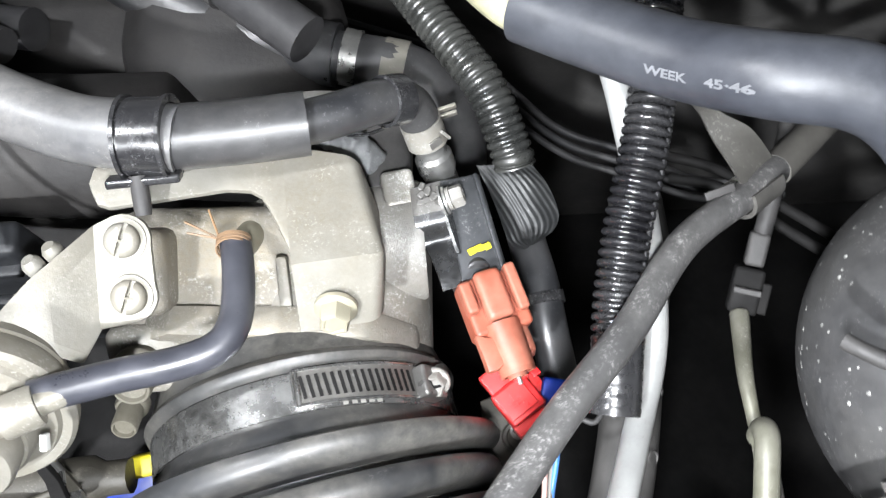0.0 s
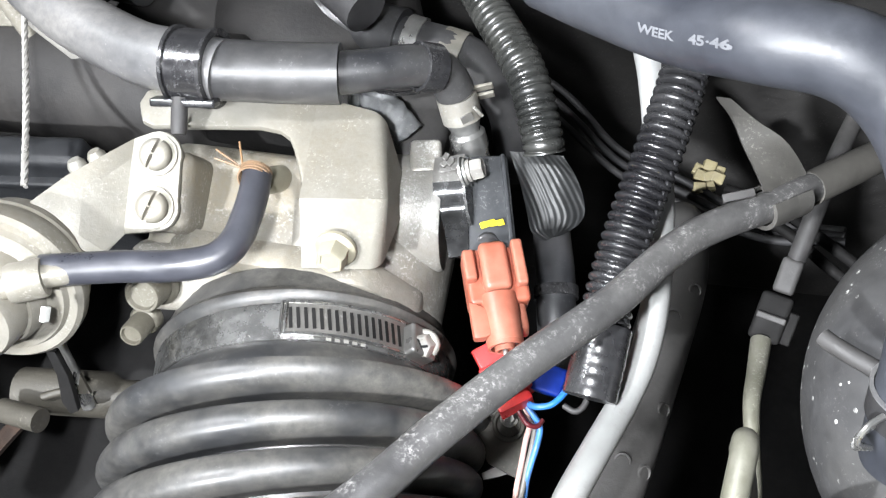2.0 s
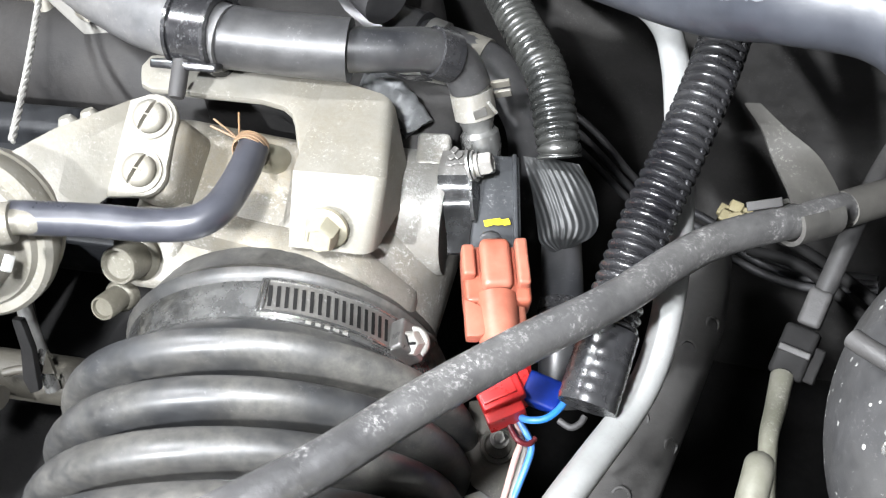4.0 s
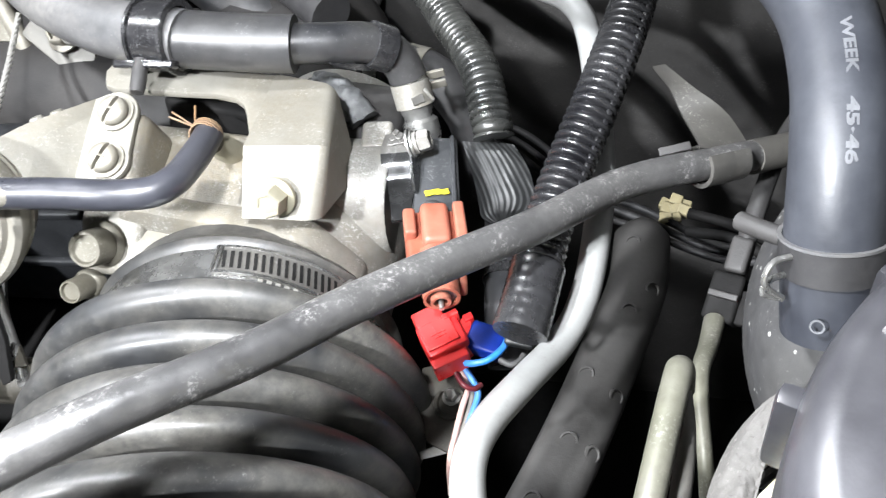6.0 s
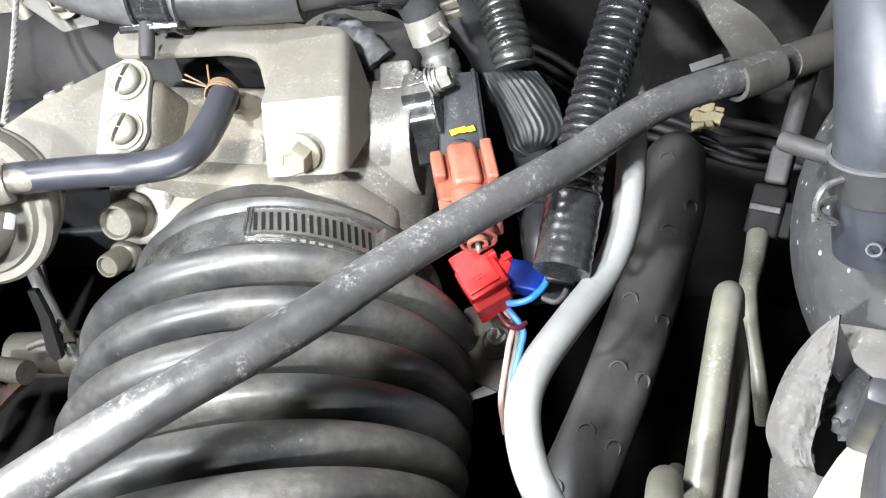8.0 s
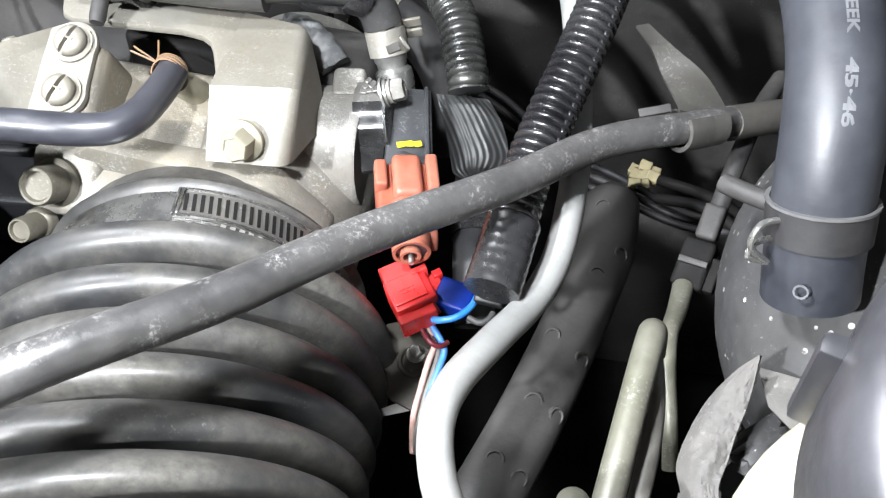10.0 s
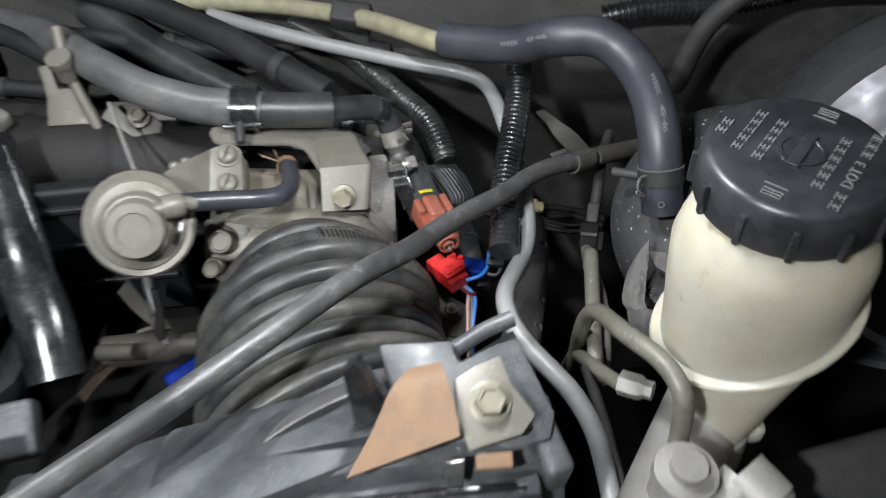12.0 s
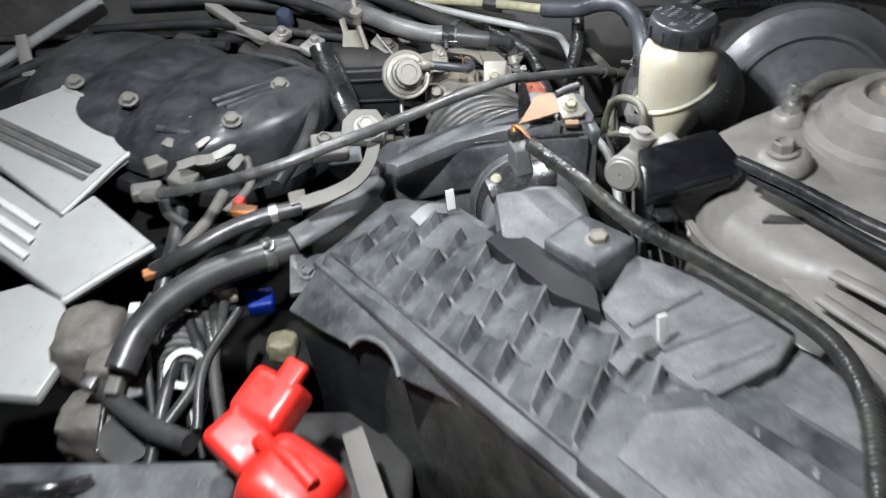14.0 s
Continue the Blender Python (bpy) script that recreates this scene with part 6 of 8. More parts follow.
tbk = thing("saddle_bracket", (0.025, -0.09, 0.95), "tan painted steel saddle bracket with a bolted lug", "bracket")
part("curved_sheet", loft([((-0.0115, -0.1150, 0.9540), (0.0310, -0.1060, 0.9620)), ((-0.0020, -0.1020, 0.9620), (0.0300, -0.0960, 0.9665)), ((0.0060, -0.0880, 0.9690), (0.0275, -0.0850, 0.9700)), ((0.0130, -0.0780, 0.9690), (0.0255, -0.0760, 0.9690))], 0.0025, (-0.1, -0.45, 0.88)), CARD, tbk)
part("lug", sheet([(0.0303, -0.0821, 0.9660), (0.0390, -0.0770, 0.9670), (0.0490, -0.0731, 0.9674), (0.0524, -0.0839, 0.9629), (0.0605, -0.0957, 0.9576), (0.0547, -0.1026, 0.9556), (0.0340, -0.1084, 0.9557), (0.0306, -0.0974, 0.9602)], 0.004, (0.1, -0.35, 0.93), 0.0014), BRACKET, tbk, "cream bolted lug")
part("lug_bolt", hexhead((0.0430, -0.0915, 0.9615), (0.10, -0.45, 0.89), 0.0062, 0.0065, dish=0.1), BOLT, tbk)
part("lug_clip", block((0.043, -0.110, 0.950), (0.014, 0.006, 0.008), (0, -0.5, 0.86), (1, 0, 0), 0.001), CARD, tbk)
part("strap_end", prism([(-4, 0), (4, 0), (3, -18), (-3, -18)], 0.002, (0.028, -0.111, 0.953), (0, -1, 0.1), (1, 0, 0), 0.0006), ZINC, tbk)

# ---- air meter ----
am = thing("air_meter", (0.0, -0.17, 0.83), "dusty grey air flow meter tube with a plugged sensor", "air flow meter")
AMN = Vector((0.03, -0.98, 0.10))
part("neck_band", ring_band((0.002, -0.132, 0.867), AMN, 0.0580, 0.0012, 0.012, 64), mat("band_dull", (0.24, 0.25, 0.25), 0.45, 0.5, dust=0.6, dust_color=(0.20, 0.20, 0.20), bump=0.2), am, "dull steel clamp band")
part("neck_hose", lathe([(0.0575, -0.004), (0.0590, 0), (0.0575, 0.006), (0.0575, 0.030), (0.0560, 0.034), (0.0560, 0.040)], (0.002, -0.116, 0.866), AMN, 64), RUBBER_BLACK, am)
part("tube", lathe([(0.0540, 0), (0.0540, 0.050), (0.0525, 0.054), (0.0525, 0.100)], (0.003, -0.150, 0.868), AMN, 64), DUSTY_LIGHT, am)
part("clamp_screw", hexhead((0.0575, -0.1400, 0.8960), (0.3, -0.75, 0.6), 0.0058, 0.010, dish=0.2), ZINC, am)
for i in range(9):
    part("strip_slit", block(Vector((0.002, -0.132, 0.867)) + Vector((math.cos(radians(62 - 2.2 * i)), 0.0, math.sin(radians(62 - 2.2 * i)))) * 0.0597, (0.0010, 0.0075, 0.0006), (math.cos(radians(62 - 2.2 * i)), 0, math.sin(radians(62 - 2.2 * i))), (-math.sin(radians(62)), 0, math.cos(radians(62))), 0), BLACK, am)
part("sensor_base", prism([(-34, -20), (30, -14), (34, 4), (18, 20), (-22, 18), (-38, 4)], 0.012, (-0.010, -0.178, 0.930), (-0.10, -0.30, 0.95), (1, 0.06, 0.1), 0.003), PLASTIC, am)
part("sensor_plug", block((-0.013, -0.166, 0.946), (0.019, 0.026, 0.030), (-0.1, -0.15, 1), (1, 0.3, 0), 0.003, taper=0.8), DUSTY_LIGHT, am, "grey sensor plug")
part("plug_mouth", block((-0.017, -0.158, 0.964), (0.013, 0.014, 0.010), (-0.2, 0.2, 1), (1, 0.3, 0), 0.002), LOOM, am)
for i, m_ in enumerate((ORANGE, YELLOW, WIRE_RED, LOOM, CARD)):
    part("lead", tube([(-0.020 + 0.0018 * i, -0.160, 0.966), (-0.020 + 0.0016 * i, -0.157, 0.974), (-0.014 + 0.001 * i, -0.166, 0.975), (-0.004, -0.178, 0.970)], 0.0010, seg=8, step=0.0015), m_, am)
for p in ((-0.036, -0.176, 0.925), (0.0165, -0.186, 0.948)):
    part("base_screw", panhead(p, (-0.1, -0.4, 0.9), 0.0060, 0.0048), BOLT, am, "brass-coloured cross-head screw")
part("outlet_cone", slab([(-0.0400, -0.2100, 0.934), (0.0180, -0.2060, 0.937), (0.0440, -0.2590, 0.934), (0.0320, -0.2830, 0.929), (-0.0058, -0.3000, 0.923), (-0.0360, -0.2700, 0.925)], 0.060, 0.008), DUSTY_LIGHT, am, "pale grey outlet housing")

ml = thing("meter_loom", (0.08, -0.36, 0.93), "black corrugated loom from the air meter along the air box", "wiring loom")
mlp = [(-0.004, -0.180, 0.966), (0.010, -0.203, 0.965), (0.034, -0.243, 0.964), (0.064, -0.312, 0.968), (0.088, -0.347, 0.970), (0.111, -0.380, 0.974), (0.150, -0.446, 0.980), (0.166, -0.490, 0.983), (0.165, -0.540, 0.981), (0.146, -0.605, 0.975), (0.12, -0.68, 0.96)]
part("conduit", corrugated(mlp, 0.0072, 0.0038, 0.0011), LOOM_OLD, ml)
part("tie", ring_band((0.078, -0.333, 0.969), (0.55, -0.82, 0.04), 0.0076, 0.0012, 0.004), LOOM, ml)
part("tie_tail", block((0.080, -0.328, 0.982), (0.003, 0.016, 0.0015), (0.4, 0.3, 0.8), (1, 0.5, 0), 0.0004), LOOM, ml)

# ---- air box ----
LEAF = mat("leaf_steel", (0.26, 0.27, 0.27), 0.5, 0.1, dust=0.8, dust_color=(0.17, 0.175, 0.18), bump=0.2, mottle=0.6)
ab = thing("air_filter_box", (-0.03, -0.36, 0.78), "dusty black air filter box with a quilted ribbed lid", "air filter box")
LN = Vector((-0.17, 0, 1)).normalized()


def lid_z(x, y):
    return 0.915 + 0.17 * x


E0, E1 = Vector((-0.196, -0.226, 0)), Vector((0.105, -0.655, 0))
W0, W1 = Vector((-0.105, -0.185, 0)), Vector((0.170, -0.600, 0))


def quilted_lid(rows=3, cols=12, skew=-0.40):
    """Slanting ridges across the lid, each broken into three rising peaks."""
    bm = bmesh.new()
    us, vs = (0.0, 0.22, 0.52, 0.74, 0.80, 0.94), (0.0, 0.10, 0.55, 0.84, 0.93)
    up = {0.0: 0.0, 0.22: 0.16, 0.52: 0.60, 0.74: 1.0, 0.80: 1.0, 0.94: 0.14}
    vp = {0.0: 0.16, 0.10: 0.30, 0.55: 0.78, 0.84: 1.0, 0.93: 0.56}
    g = []
    for i in range(-1, cols + 2):
        for fu in us:
            r = []
            for j in range(rows + 1):
                for fv in vs if j < rows else (0.0,):
                    v = (j + fv) / rows
                    u = (i + fu + skew * (j + fv)) / cols
                    flat = 1.0 if 0.0 < u < 1.0 and 0 < v < 1 else 0.0
                    u = min(1.0, max(0.0, u))
                    p = (E0.lerp(E1, u)).lerp(W0.lerp(W1, u), v)
                    r.append(bm.verts.new((p.x, p.y, lid_z(p.x, p.y) + 0.0150 * up[fu] * vp[fv] * flat)))
            g.append(r)
    for A, B in zip(g, g[1:]):
        for k in range(len(A) - 1):
            if max((A[k].co - B[k].co).length, (A[k + 1].co - B[k + 1].co).length) > 1e-5:
                bm.faces.new((A[k], A[k + 1], B[k + 1], B[k]))
    bmesh.ops.remove_doubles(bm, verts=bm.verts[:], dist=1e-5)
    return bm


part("lid_base", slab([(-0.198, -0.228, 0.9145 - 0.034), (-0.086, -0.176, 0.9145 - 0.015), (0.207, -0.591, 0.9145 + 0.035), (0.106, -0.658, 0.9145 + 0.018)], 0.02, 0.002), DUSTY, ab)
part("lid", quilted_lid(), DUSTY, ab, angle=12)
part("lid_rim", slab([(-0.215, -0.232, 0.873), (-0.140, -0.142, 0.886), (-0.080, -0.168, 0.896), (0.215, -0.588, 0.946), (0.108, -0.680, 0.928)], 0.012, 0.003), DUSTY, ab)
part("lower_case", slab([(-0.208, -0.240, 0.862), (-0.150, -0.150, 0.874), (0.20, -0.57, 0.93), (0.108, -0.680, 0.914)], 0.20, 0.006), LOOM_OLD, ab, "dark lower case")
EDGE = [(-0.2352, -0.2716, 0.8463), (-0.2011, -0.3064, 0.8513), (-0.1700, -0.3345, 0.8560), (-0.1590, -0.3350, 0.8650), (-0.1437, -0.3460, 0.8700), (-0.1310, -0.3620, 0.8685), (-0.1240, -0.3810, 0.8620), (-0.0851, -0.4160, 0.8715), (-0.0337, -0.4700, 0.8800), (0.0200, -0.5520, 0.8930), (0.1000, -0.6760, 0.9050)]
BROW = [(-0.1990, -0.2320, 0.8812), (-0.1790, -0.2590, 0.8838), (-0.1600, -0.2850, 0.8865), (-0.1500, -0.2980, 0.8880), (-0.1380, -0.3130, 0.8898), (-0.1230, -0.3330, 0.8920), (-0.1090, -0.3520, 0.8940), (-0.0700, -0.4030, 0.9010), (-0.0200, -0.4750, 0.9100), (0.0330, -0.5520, 0.9190), (0.1040, -0.6560, 0.9310)]


def faced_strip(high, low, thick, back):
    """A bent wall between two edge lines, point by point."""
    bm = bmesh.new()
    off = Vector(back).normalized() * thick
    rows = [[bm.verts.new(Vector(p)), bm.verts.new(Vector(q)), bm.verts.new(Vector(q) + off), bm.verts.new(Vector(p) + off)] for p, q in zip(high, low)]
    for A, B in zip(rows, rows[1:]):
        for j in range(4):
            bm.faces.new((A[j], B[j], B[(j + 1) % 4], A[(j + 1) % 4]))
    bm.faces.new(rows[0])
    bm.faces.new(rows[-1][::-1])
    return bevel(bm, 0.0012, 2, 50)


part("front_apron", faced_strip(BROW, EDGE, 0.004, (0.5, 0.4, -0.7)), DUSTY, ab)
part("apron_skirt", faced_strip([Vector(p) + Vector((0.005, 0.004, -0.003)) for p in EDGE], [Vector(p) + Vector((0.018, 0.014, -0.16)) for p in EDGE], 0.004, (0.8, 0.6, 0)), PLASTIC_MATTE, ab)
part("apron_arch", tube(EDGE[2:7], 0.0026, seg=12), DUSTY_LIGHT, ab)
part("rear_ledge", slab([(-0.0496, -0.2691, 0.9200), (-0.0294, -0.2500, 0.9240), (0.0351, -0.3500, 0.9340), (0.0347, -0.3886, 0.9340), (0.0016, -0.3582, 0.9290)], 0.024, 0.002), PLASTIC_MATTE, ab, "matte black ledge behind the pockets")
part("clip_mount", block((-0.020, -0.262, 0.900), (0.085, 0.045, 0.018), LN, (0.62, -0.78, 0), 0.003), PLASTIC, ab)
part("bolt_block", block((0.038, -0.305, 0.928), (0.062, 0.050, 0.034), LN, (0.62, -0.78, 0), 0.005), DUSTY, ab)
part("block_bolt", hexhead((0.043, -0.309, 0.945), (-0.1, -0.1, 1), 0.0085, 0.0075, dish=0.1), BRACKET, ab, "pale flanged bolt")
part("label_frame", slab([(0.000, -0.524, 0.9270), (0.028, -0.478, 0.9330), (0.090, -0.478, 0.9440), (0.165, -0.585, 0.9560), (0.095, -0.655, 0.9440)], 0.02, 0.004), DUSTY, ab)
part("label_panel", slab([(0.024, -0.528, 0.9335), (0.050, -0.496, 0.9390), (0.088, -0.498, 0.9455), (0.140, -0.578, 0.9540), (0.092, -0.628, 0.9455)], 0.01, 0.002), DUSTY_LIGHT, ab)
for p, q in (((-0.081, -0.192, 0.905), (-0.115, -0.215, 0.905)), ((0.072, -0.424, 0.940), (0.035, -0.452, 0.937))):
    d = (Vector(q) - Vector(p))
    c = part("spring_clip", block(Vector(p) + Vector((0, 0, 0.009)), (0.0085, 0.0030, 0.020), (-0.1, 0.25, 1), (1, 0.5, 0), 0.0008), WHITE, ab, "white steel spring clip")
    part("clip_leaf", strap_arm([Vector(p) + d * 0.15, Vector(p) + d * 0.6 + Vector((0, 0, 0.007)), Vector(q)], 0.010, 0.013, 0.0024), LEAF, c, "dull grey spring leaf")

du = thing("intake_duct", (0.12, -0.43, 0.85), "dusty grey stepped air intake duct beside the filter box", "air duct")
part("upper_duct", slab([(0.036, -0.371, 0.926), (0.072, -0.308, 0.932), (0.124, -0.356, 0.942), (0.166, -0.432, 0.950), (0.145, -0.458, 0.944), (0.092, -0.484, 0.937), (0.062, -0.433, 0.930)], 0.06, 0.006), DUSTY_LIGHT, du)
part("lower_duct", slab([(0.080, -0.480, 0.922), (0.145, -0.450, 0.930), (0.200, -0.40, 0.936), (0.225, -0.48, 0.940), (0.215, -0.62, 0.938), (0.13, -0.64, 0.925)], 0.05, 0.008), DUSTY_LIGHT, du)
for a, b in (((0.055, -0.400, 0.9305), (0.112, -0.372, 0.9410)), ((0.072, -0.430, 0.9325), (0.140, -0.408, 0.9450)), ((0.088, -0.462, 0.9350), (0.146, -0.440, 0.9460))):
    part("step_rib", tube([a, b], 0.0035, seg=10, flat=0.7), DUSTY_LIGHT, du)
part("duct_label", block((0.172, -0.425, 0.9385), (0.040, 0.020, 0.002), LN, (0.62, -0.70, 0), 0.0005), WHITE, du, "white paper label")

# ---- relay box, strut tower ----
RELAY = mat("relay_black", (0.006, 0.006, 0.008), 0.16, dust=0.1, dust_color=(0.03, 0.03, 0.035), bump=0.03, spec=0.5)
rx = thing("relay_box", (0.12, -0.25, 0.93), "glossy black plastic relay box with a folded lid", "relay box")
part("lid", slab([(0.086, -0.228, 0.985), (0.158, -0.205, 0.992), (0.166, -0.272, 0.994), (0.152, -0.287, 0.990), (0.080, -0.298, 0.981)], 0.012, 0.003), RELAY, rx)
part("case", slab([(0.090, -0.225, 0.974), (0.154, -0.208, 0.981), (0.152, -0.280, 0.979), (0.088, -0.294, 0.970)], 0.050, 0.003), RELAY, rx)
part("lid_hinge", tube([(0.104, -0.298, 0.985), (0.148, -0.287, 0.991)], 0.0035, seg=12), RELAY, rx)
part("lid_latch", block((0.098, -0.298, 0.962), (0.016, 0.006, 0.018), (0, -1, 0.1), (1, 0, 0), 0.002), PLASTIC, rx)
part("mount_stub", block((0.128, -0.292, 0.940), (0.018, 0.012, 0.010), (0, -0.6, 0.8), (1, 0, 0), 0.002), PIPE_OLIVE, rx)

st = thing("strut_tower", (0.25, -0.27, 0.85), "dusty grey painted strut tower with studs and a stepped mount", "strut tower")
part("tower_dome", lathe([(0.150, -0.16), (0.146, -0.06), (0.143, -0.020), (0.136, -0.008), (0.124, -0.002), (0.090, 0.002), (0.070, 0.003)], (0.268, -0.275, 0.985), (-0.10, -0.03, 1), 72), BODY, st)
part("mount_ring", lathe([(0.078, 0), (0.074, 0.014), (0.066, 0.018), (0.062, 0.030), (0.050, 0.034), (0.044, 0.044), (0.030, 0.046), (0.028, 0.038), (0, 0.038)], (0.310, -0.222, 0.985), (-0.10, -0.03, 1), 64), BODY, st)
part("mount_pad", lathe([(0.024, 0), (0.023, 0.008), (0.018, 0.013), (0.012, 0.014), (0, 0.014)], (0.200, -0.262, 0.986), (-0.10, -0.03, 1), 40), BODY, st)
part("mount_nut", hexhead((0.197, -0.266, 1.000), (-0.1, -0.03, 1), 0.0095, 0.012), BODY, st)
part("pad", lathe([(0.017, 0), (0.016, 0.008), (0.012, 0.012), (0, 0.012)], (0.230, -0.183, 0.984), (-0.10, -0.03, 1), 40), BODY, st)
part("stud", lathe([(0.0095, 0), (0.0095, 0.010), (0.0055, 0.011), (0.0055, 0.024), (0.004, 0.027), (0, 0.027)], (0.232, -0.181, 0.995), (-0.05, -0.03, 1)), ZINC, st, "bright threaded stud")
part("brass_stud", lathe([(0.0085, 0), (0.0085, 0.028), (0.0075, 0.030), (0, 0.030)], (0.305, -0.205, 1.000), (-0.05, -0.03, 1)), BOLT, st, "brass-coloured stud")
part("tower_slot", prism([(-16, -3), (14, -6), (16, 2), (-10, 5)], 0.004, (0.182, -0.330, 0.9775), (-0.10, -0.03, 1), (1, -0.2, 0), 0.0005), DARK, st)
part("flange_lip", ring_band((0.2705, -0.274, 0.958), (-0.10, -0.03, 1), 0.146, 0.006, 0.010, 72), BODY, st)
solo("apron_shelf", slab([(0.155, -0.33, 0.955), (0.21, -0.38, 0.968), (0.33, -0.30, 0.985), (0.60, -0.10, 0.99), (0.60, -0.75, 0.97), (0.23, -0.62, 0.958), (0.20, -0.48, 0.955)], 0.03, 0.01), BODY, "dusty grey painted inner wing shelf", "inner wing", kind="structure")
for pts in ([(0.196, -0.400, 0.975), (0.24, -0.47, 0.982), (0.31, -0.56, 0.985)], [(0.182, -0.418, 0.968), (0.222, -0.50, 0.972), (0.26, -0.60, 0.972)]):
    solo("wing_bead", tube(pts, 0.006, flat=0.6), BODY, "pressed grey bead on the inner wing", "panel bead", kind="structure")
sb = thing("hood_stay", (0.2, -0.38, 1.0), "black painted steel rod lying across the strut tower", "rod")
part("rod", tube([(0.150, -0.300, 1.012), (0.180, -0.350, 1.016), (0.215, -0.412, 1.020), (0.32, -0.56, 1.03)], 0.0052), LOOM, sb)
part("rod", tube([(0.158, -0.306, 1.002), (0.186, -0.358, 1.005), (0.222, -0.424, 1.008), (0.32, -0.575, 1.018)], 0.0040), PLASTIC, sb)
solo("wing_hose", tube([(0.24, -0.17, 0.992), (0.275, -0.14, 1.004), (0.33, -0.13, 1.003), (0.42, -0.16, 0.998)], 0.0075), WIRE_GREY, "grey rubber hose lying behind the stud", "hose")
for i in range(5):
    solo("brake_wire", tube([(0.10 + 0.01 * i, -0.170 - 0.006 * i, 0.905 - 0.004 * i), (0.095 + 0.008 * i, -0.205, 0.885), (0.085 + 0.012 * i, -0.24, 0.86), (0.08 + 0.014 * i, -0.28, 0.83)], 0.0018, seg=10), DARK, "thin dusty wire beside the air meter", "wire", "meter wires")
solo("lower_bracket", block((0.175, -0.135, 0.885), (0.05, 0.012, 0.05), (0.3, -0.8, 0.5), (1, 0.3, 0), 0.004), GREY_BRK, "dusty grey steel bracket below the reservoir", "bracket")
solo("abs_block", block((0.235, -0.10, 0.83), (0.12, 0.10, 0.08), (0, -0.2, 1), (1, 0.2, 0), 0.008), DARK, "dark metal block under the booster", "valve block")

# ---- intake manifold ----
mf = thing("intake_manifold", (-0.42, 0.10, 0.80), "dusty black plastic intake manifold with rounded runners", "intake manifold")
MA0, MB0 = Vector((-0.640, 0.262, 0.845)), Vector((-0.262, 0.010, 0.865))
MD = (MB0 - MA0)
MX = MD.normalized()
MY = Vector((0, 0, 1)).cross(MX).normalized()


def manifold_shell(nu=150, nv=40):
    """A long dome: five rounded runners at one end, a flat rounded lid at the other."""
    bm = bmesh.new()
    g = []
    for i in range(nu + 1):
        u = i / nu
        r = []
        for j in range(nv + 1):
            a = math.pi * (0.0 + j / nv)
            env = min(1, max(0.0, 1 - ((u - 0.70) / 0.30) ** 3.2) ** 0.5 if u > 0.70 else math.sqrt(max(0.0, 1 - ((0.26 - u) / 0.26) ** 2)) if u < 0.26 else 1)
            wave = (0.5 + 0.5 * math.cos(2 * math.pi * (u * 3.98 + 0.25 * math.cos(a) + 0.347))) ** 0.45
            fade = 1 / (1 + math.exp((u - 0.80) * 30))
            h = (0.074 - 0.012 * u) * (1 - 0.17 * fade * (1 - wave))
            w = 0.150 * env * (1 - 0.015 * fade * (1 - wave))
            s, c = math.sin(a), math.cos(a)
            hh_ = h * (abs(s) ** (0.34 + 0.38 * fade)) * (0.45 + 0.55 * min(1, env * 1.3))
            p = MA0 + MD * u + MY * (c * w * 0.92) + Vector((0, 0, hh_))
            r.append(bm.verts.new(p))
        g.append(r)
    for i in range(nu):
        for j in range(nv):
            bm.faces.new((g[i][j], g[i][j + 1], g[i + 1][j + 1], g[i + 1][j]))
    return bm


MANIFOLD = mat("manifold_black", (0.024, 0.026, 0.030), 0.36, dust=0.55, dust_color=(0.115, 0.118, 0.122), bump=0.1, spec=0.9, mottle=0.8, scuff=0.25, scuff_color=(0.2, 0.2, 0.2))
part("shell", manifold_shell(), MANIFOLD, mf, angle=60)
part("base_flange", prism([(-285, -128), (-150, -150), (120, -150), (215, -110), (250, -40), (250, 40), (210, 110), (120, 148), (-150, 148), (-285, 120)], 0.02, MA0.lerp(MB0, 0.5) + Vector((0, 0, -0.004)), (0, 0, 1), MX, 0.005), PLASTIC_MATTE, mf)
part("rim_hose", tube([(-0.3394, 0.2343, 0.890), (-0.2950, 0.1920, 0.898), (-0.2640, 0.1300, 0.902), (-0.2470, 0.0600, 0.900), (-0.2470, 0.0000, 0.894), (-0.2560, -0.0500, 0.886), (-0.2720, -0.0950, 0.876)], 0.0075), RUBBER_BLACK, mf, "black rubber edge seal")
for bx, by in ((-0.286, 0.054), (-0.327, -0.030), (-0.468, 0.042), (-0.556, 0.102)):
    du_ = (Vector((bx, by, 0)) - Vector((MA0.x, MA0.y, 0)))
    uu, side = du_.dot(MX) / MD.length, du_.dot(MY)
    p = (bx, by, MA0.z + MD.z * uu + (0.074 - 0.012 * uu) * max(0.0, 1 - (side / 0.138) ** 2) ** 0.19)
    part("manifold_bolt", hexhead(p, (0.1, -0.35, 0.93), 0.0085, 0.008, dish=0.1), GREY_BRK, mf, "dusty grey flanged bolt")


def on_lid(u, side):
    """A place on the flat end of the manifold."""
    return MA0 + MD * u + MY * side + Vector((0, 0, 0.0740 - 0.012 * u - 0.0030))


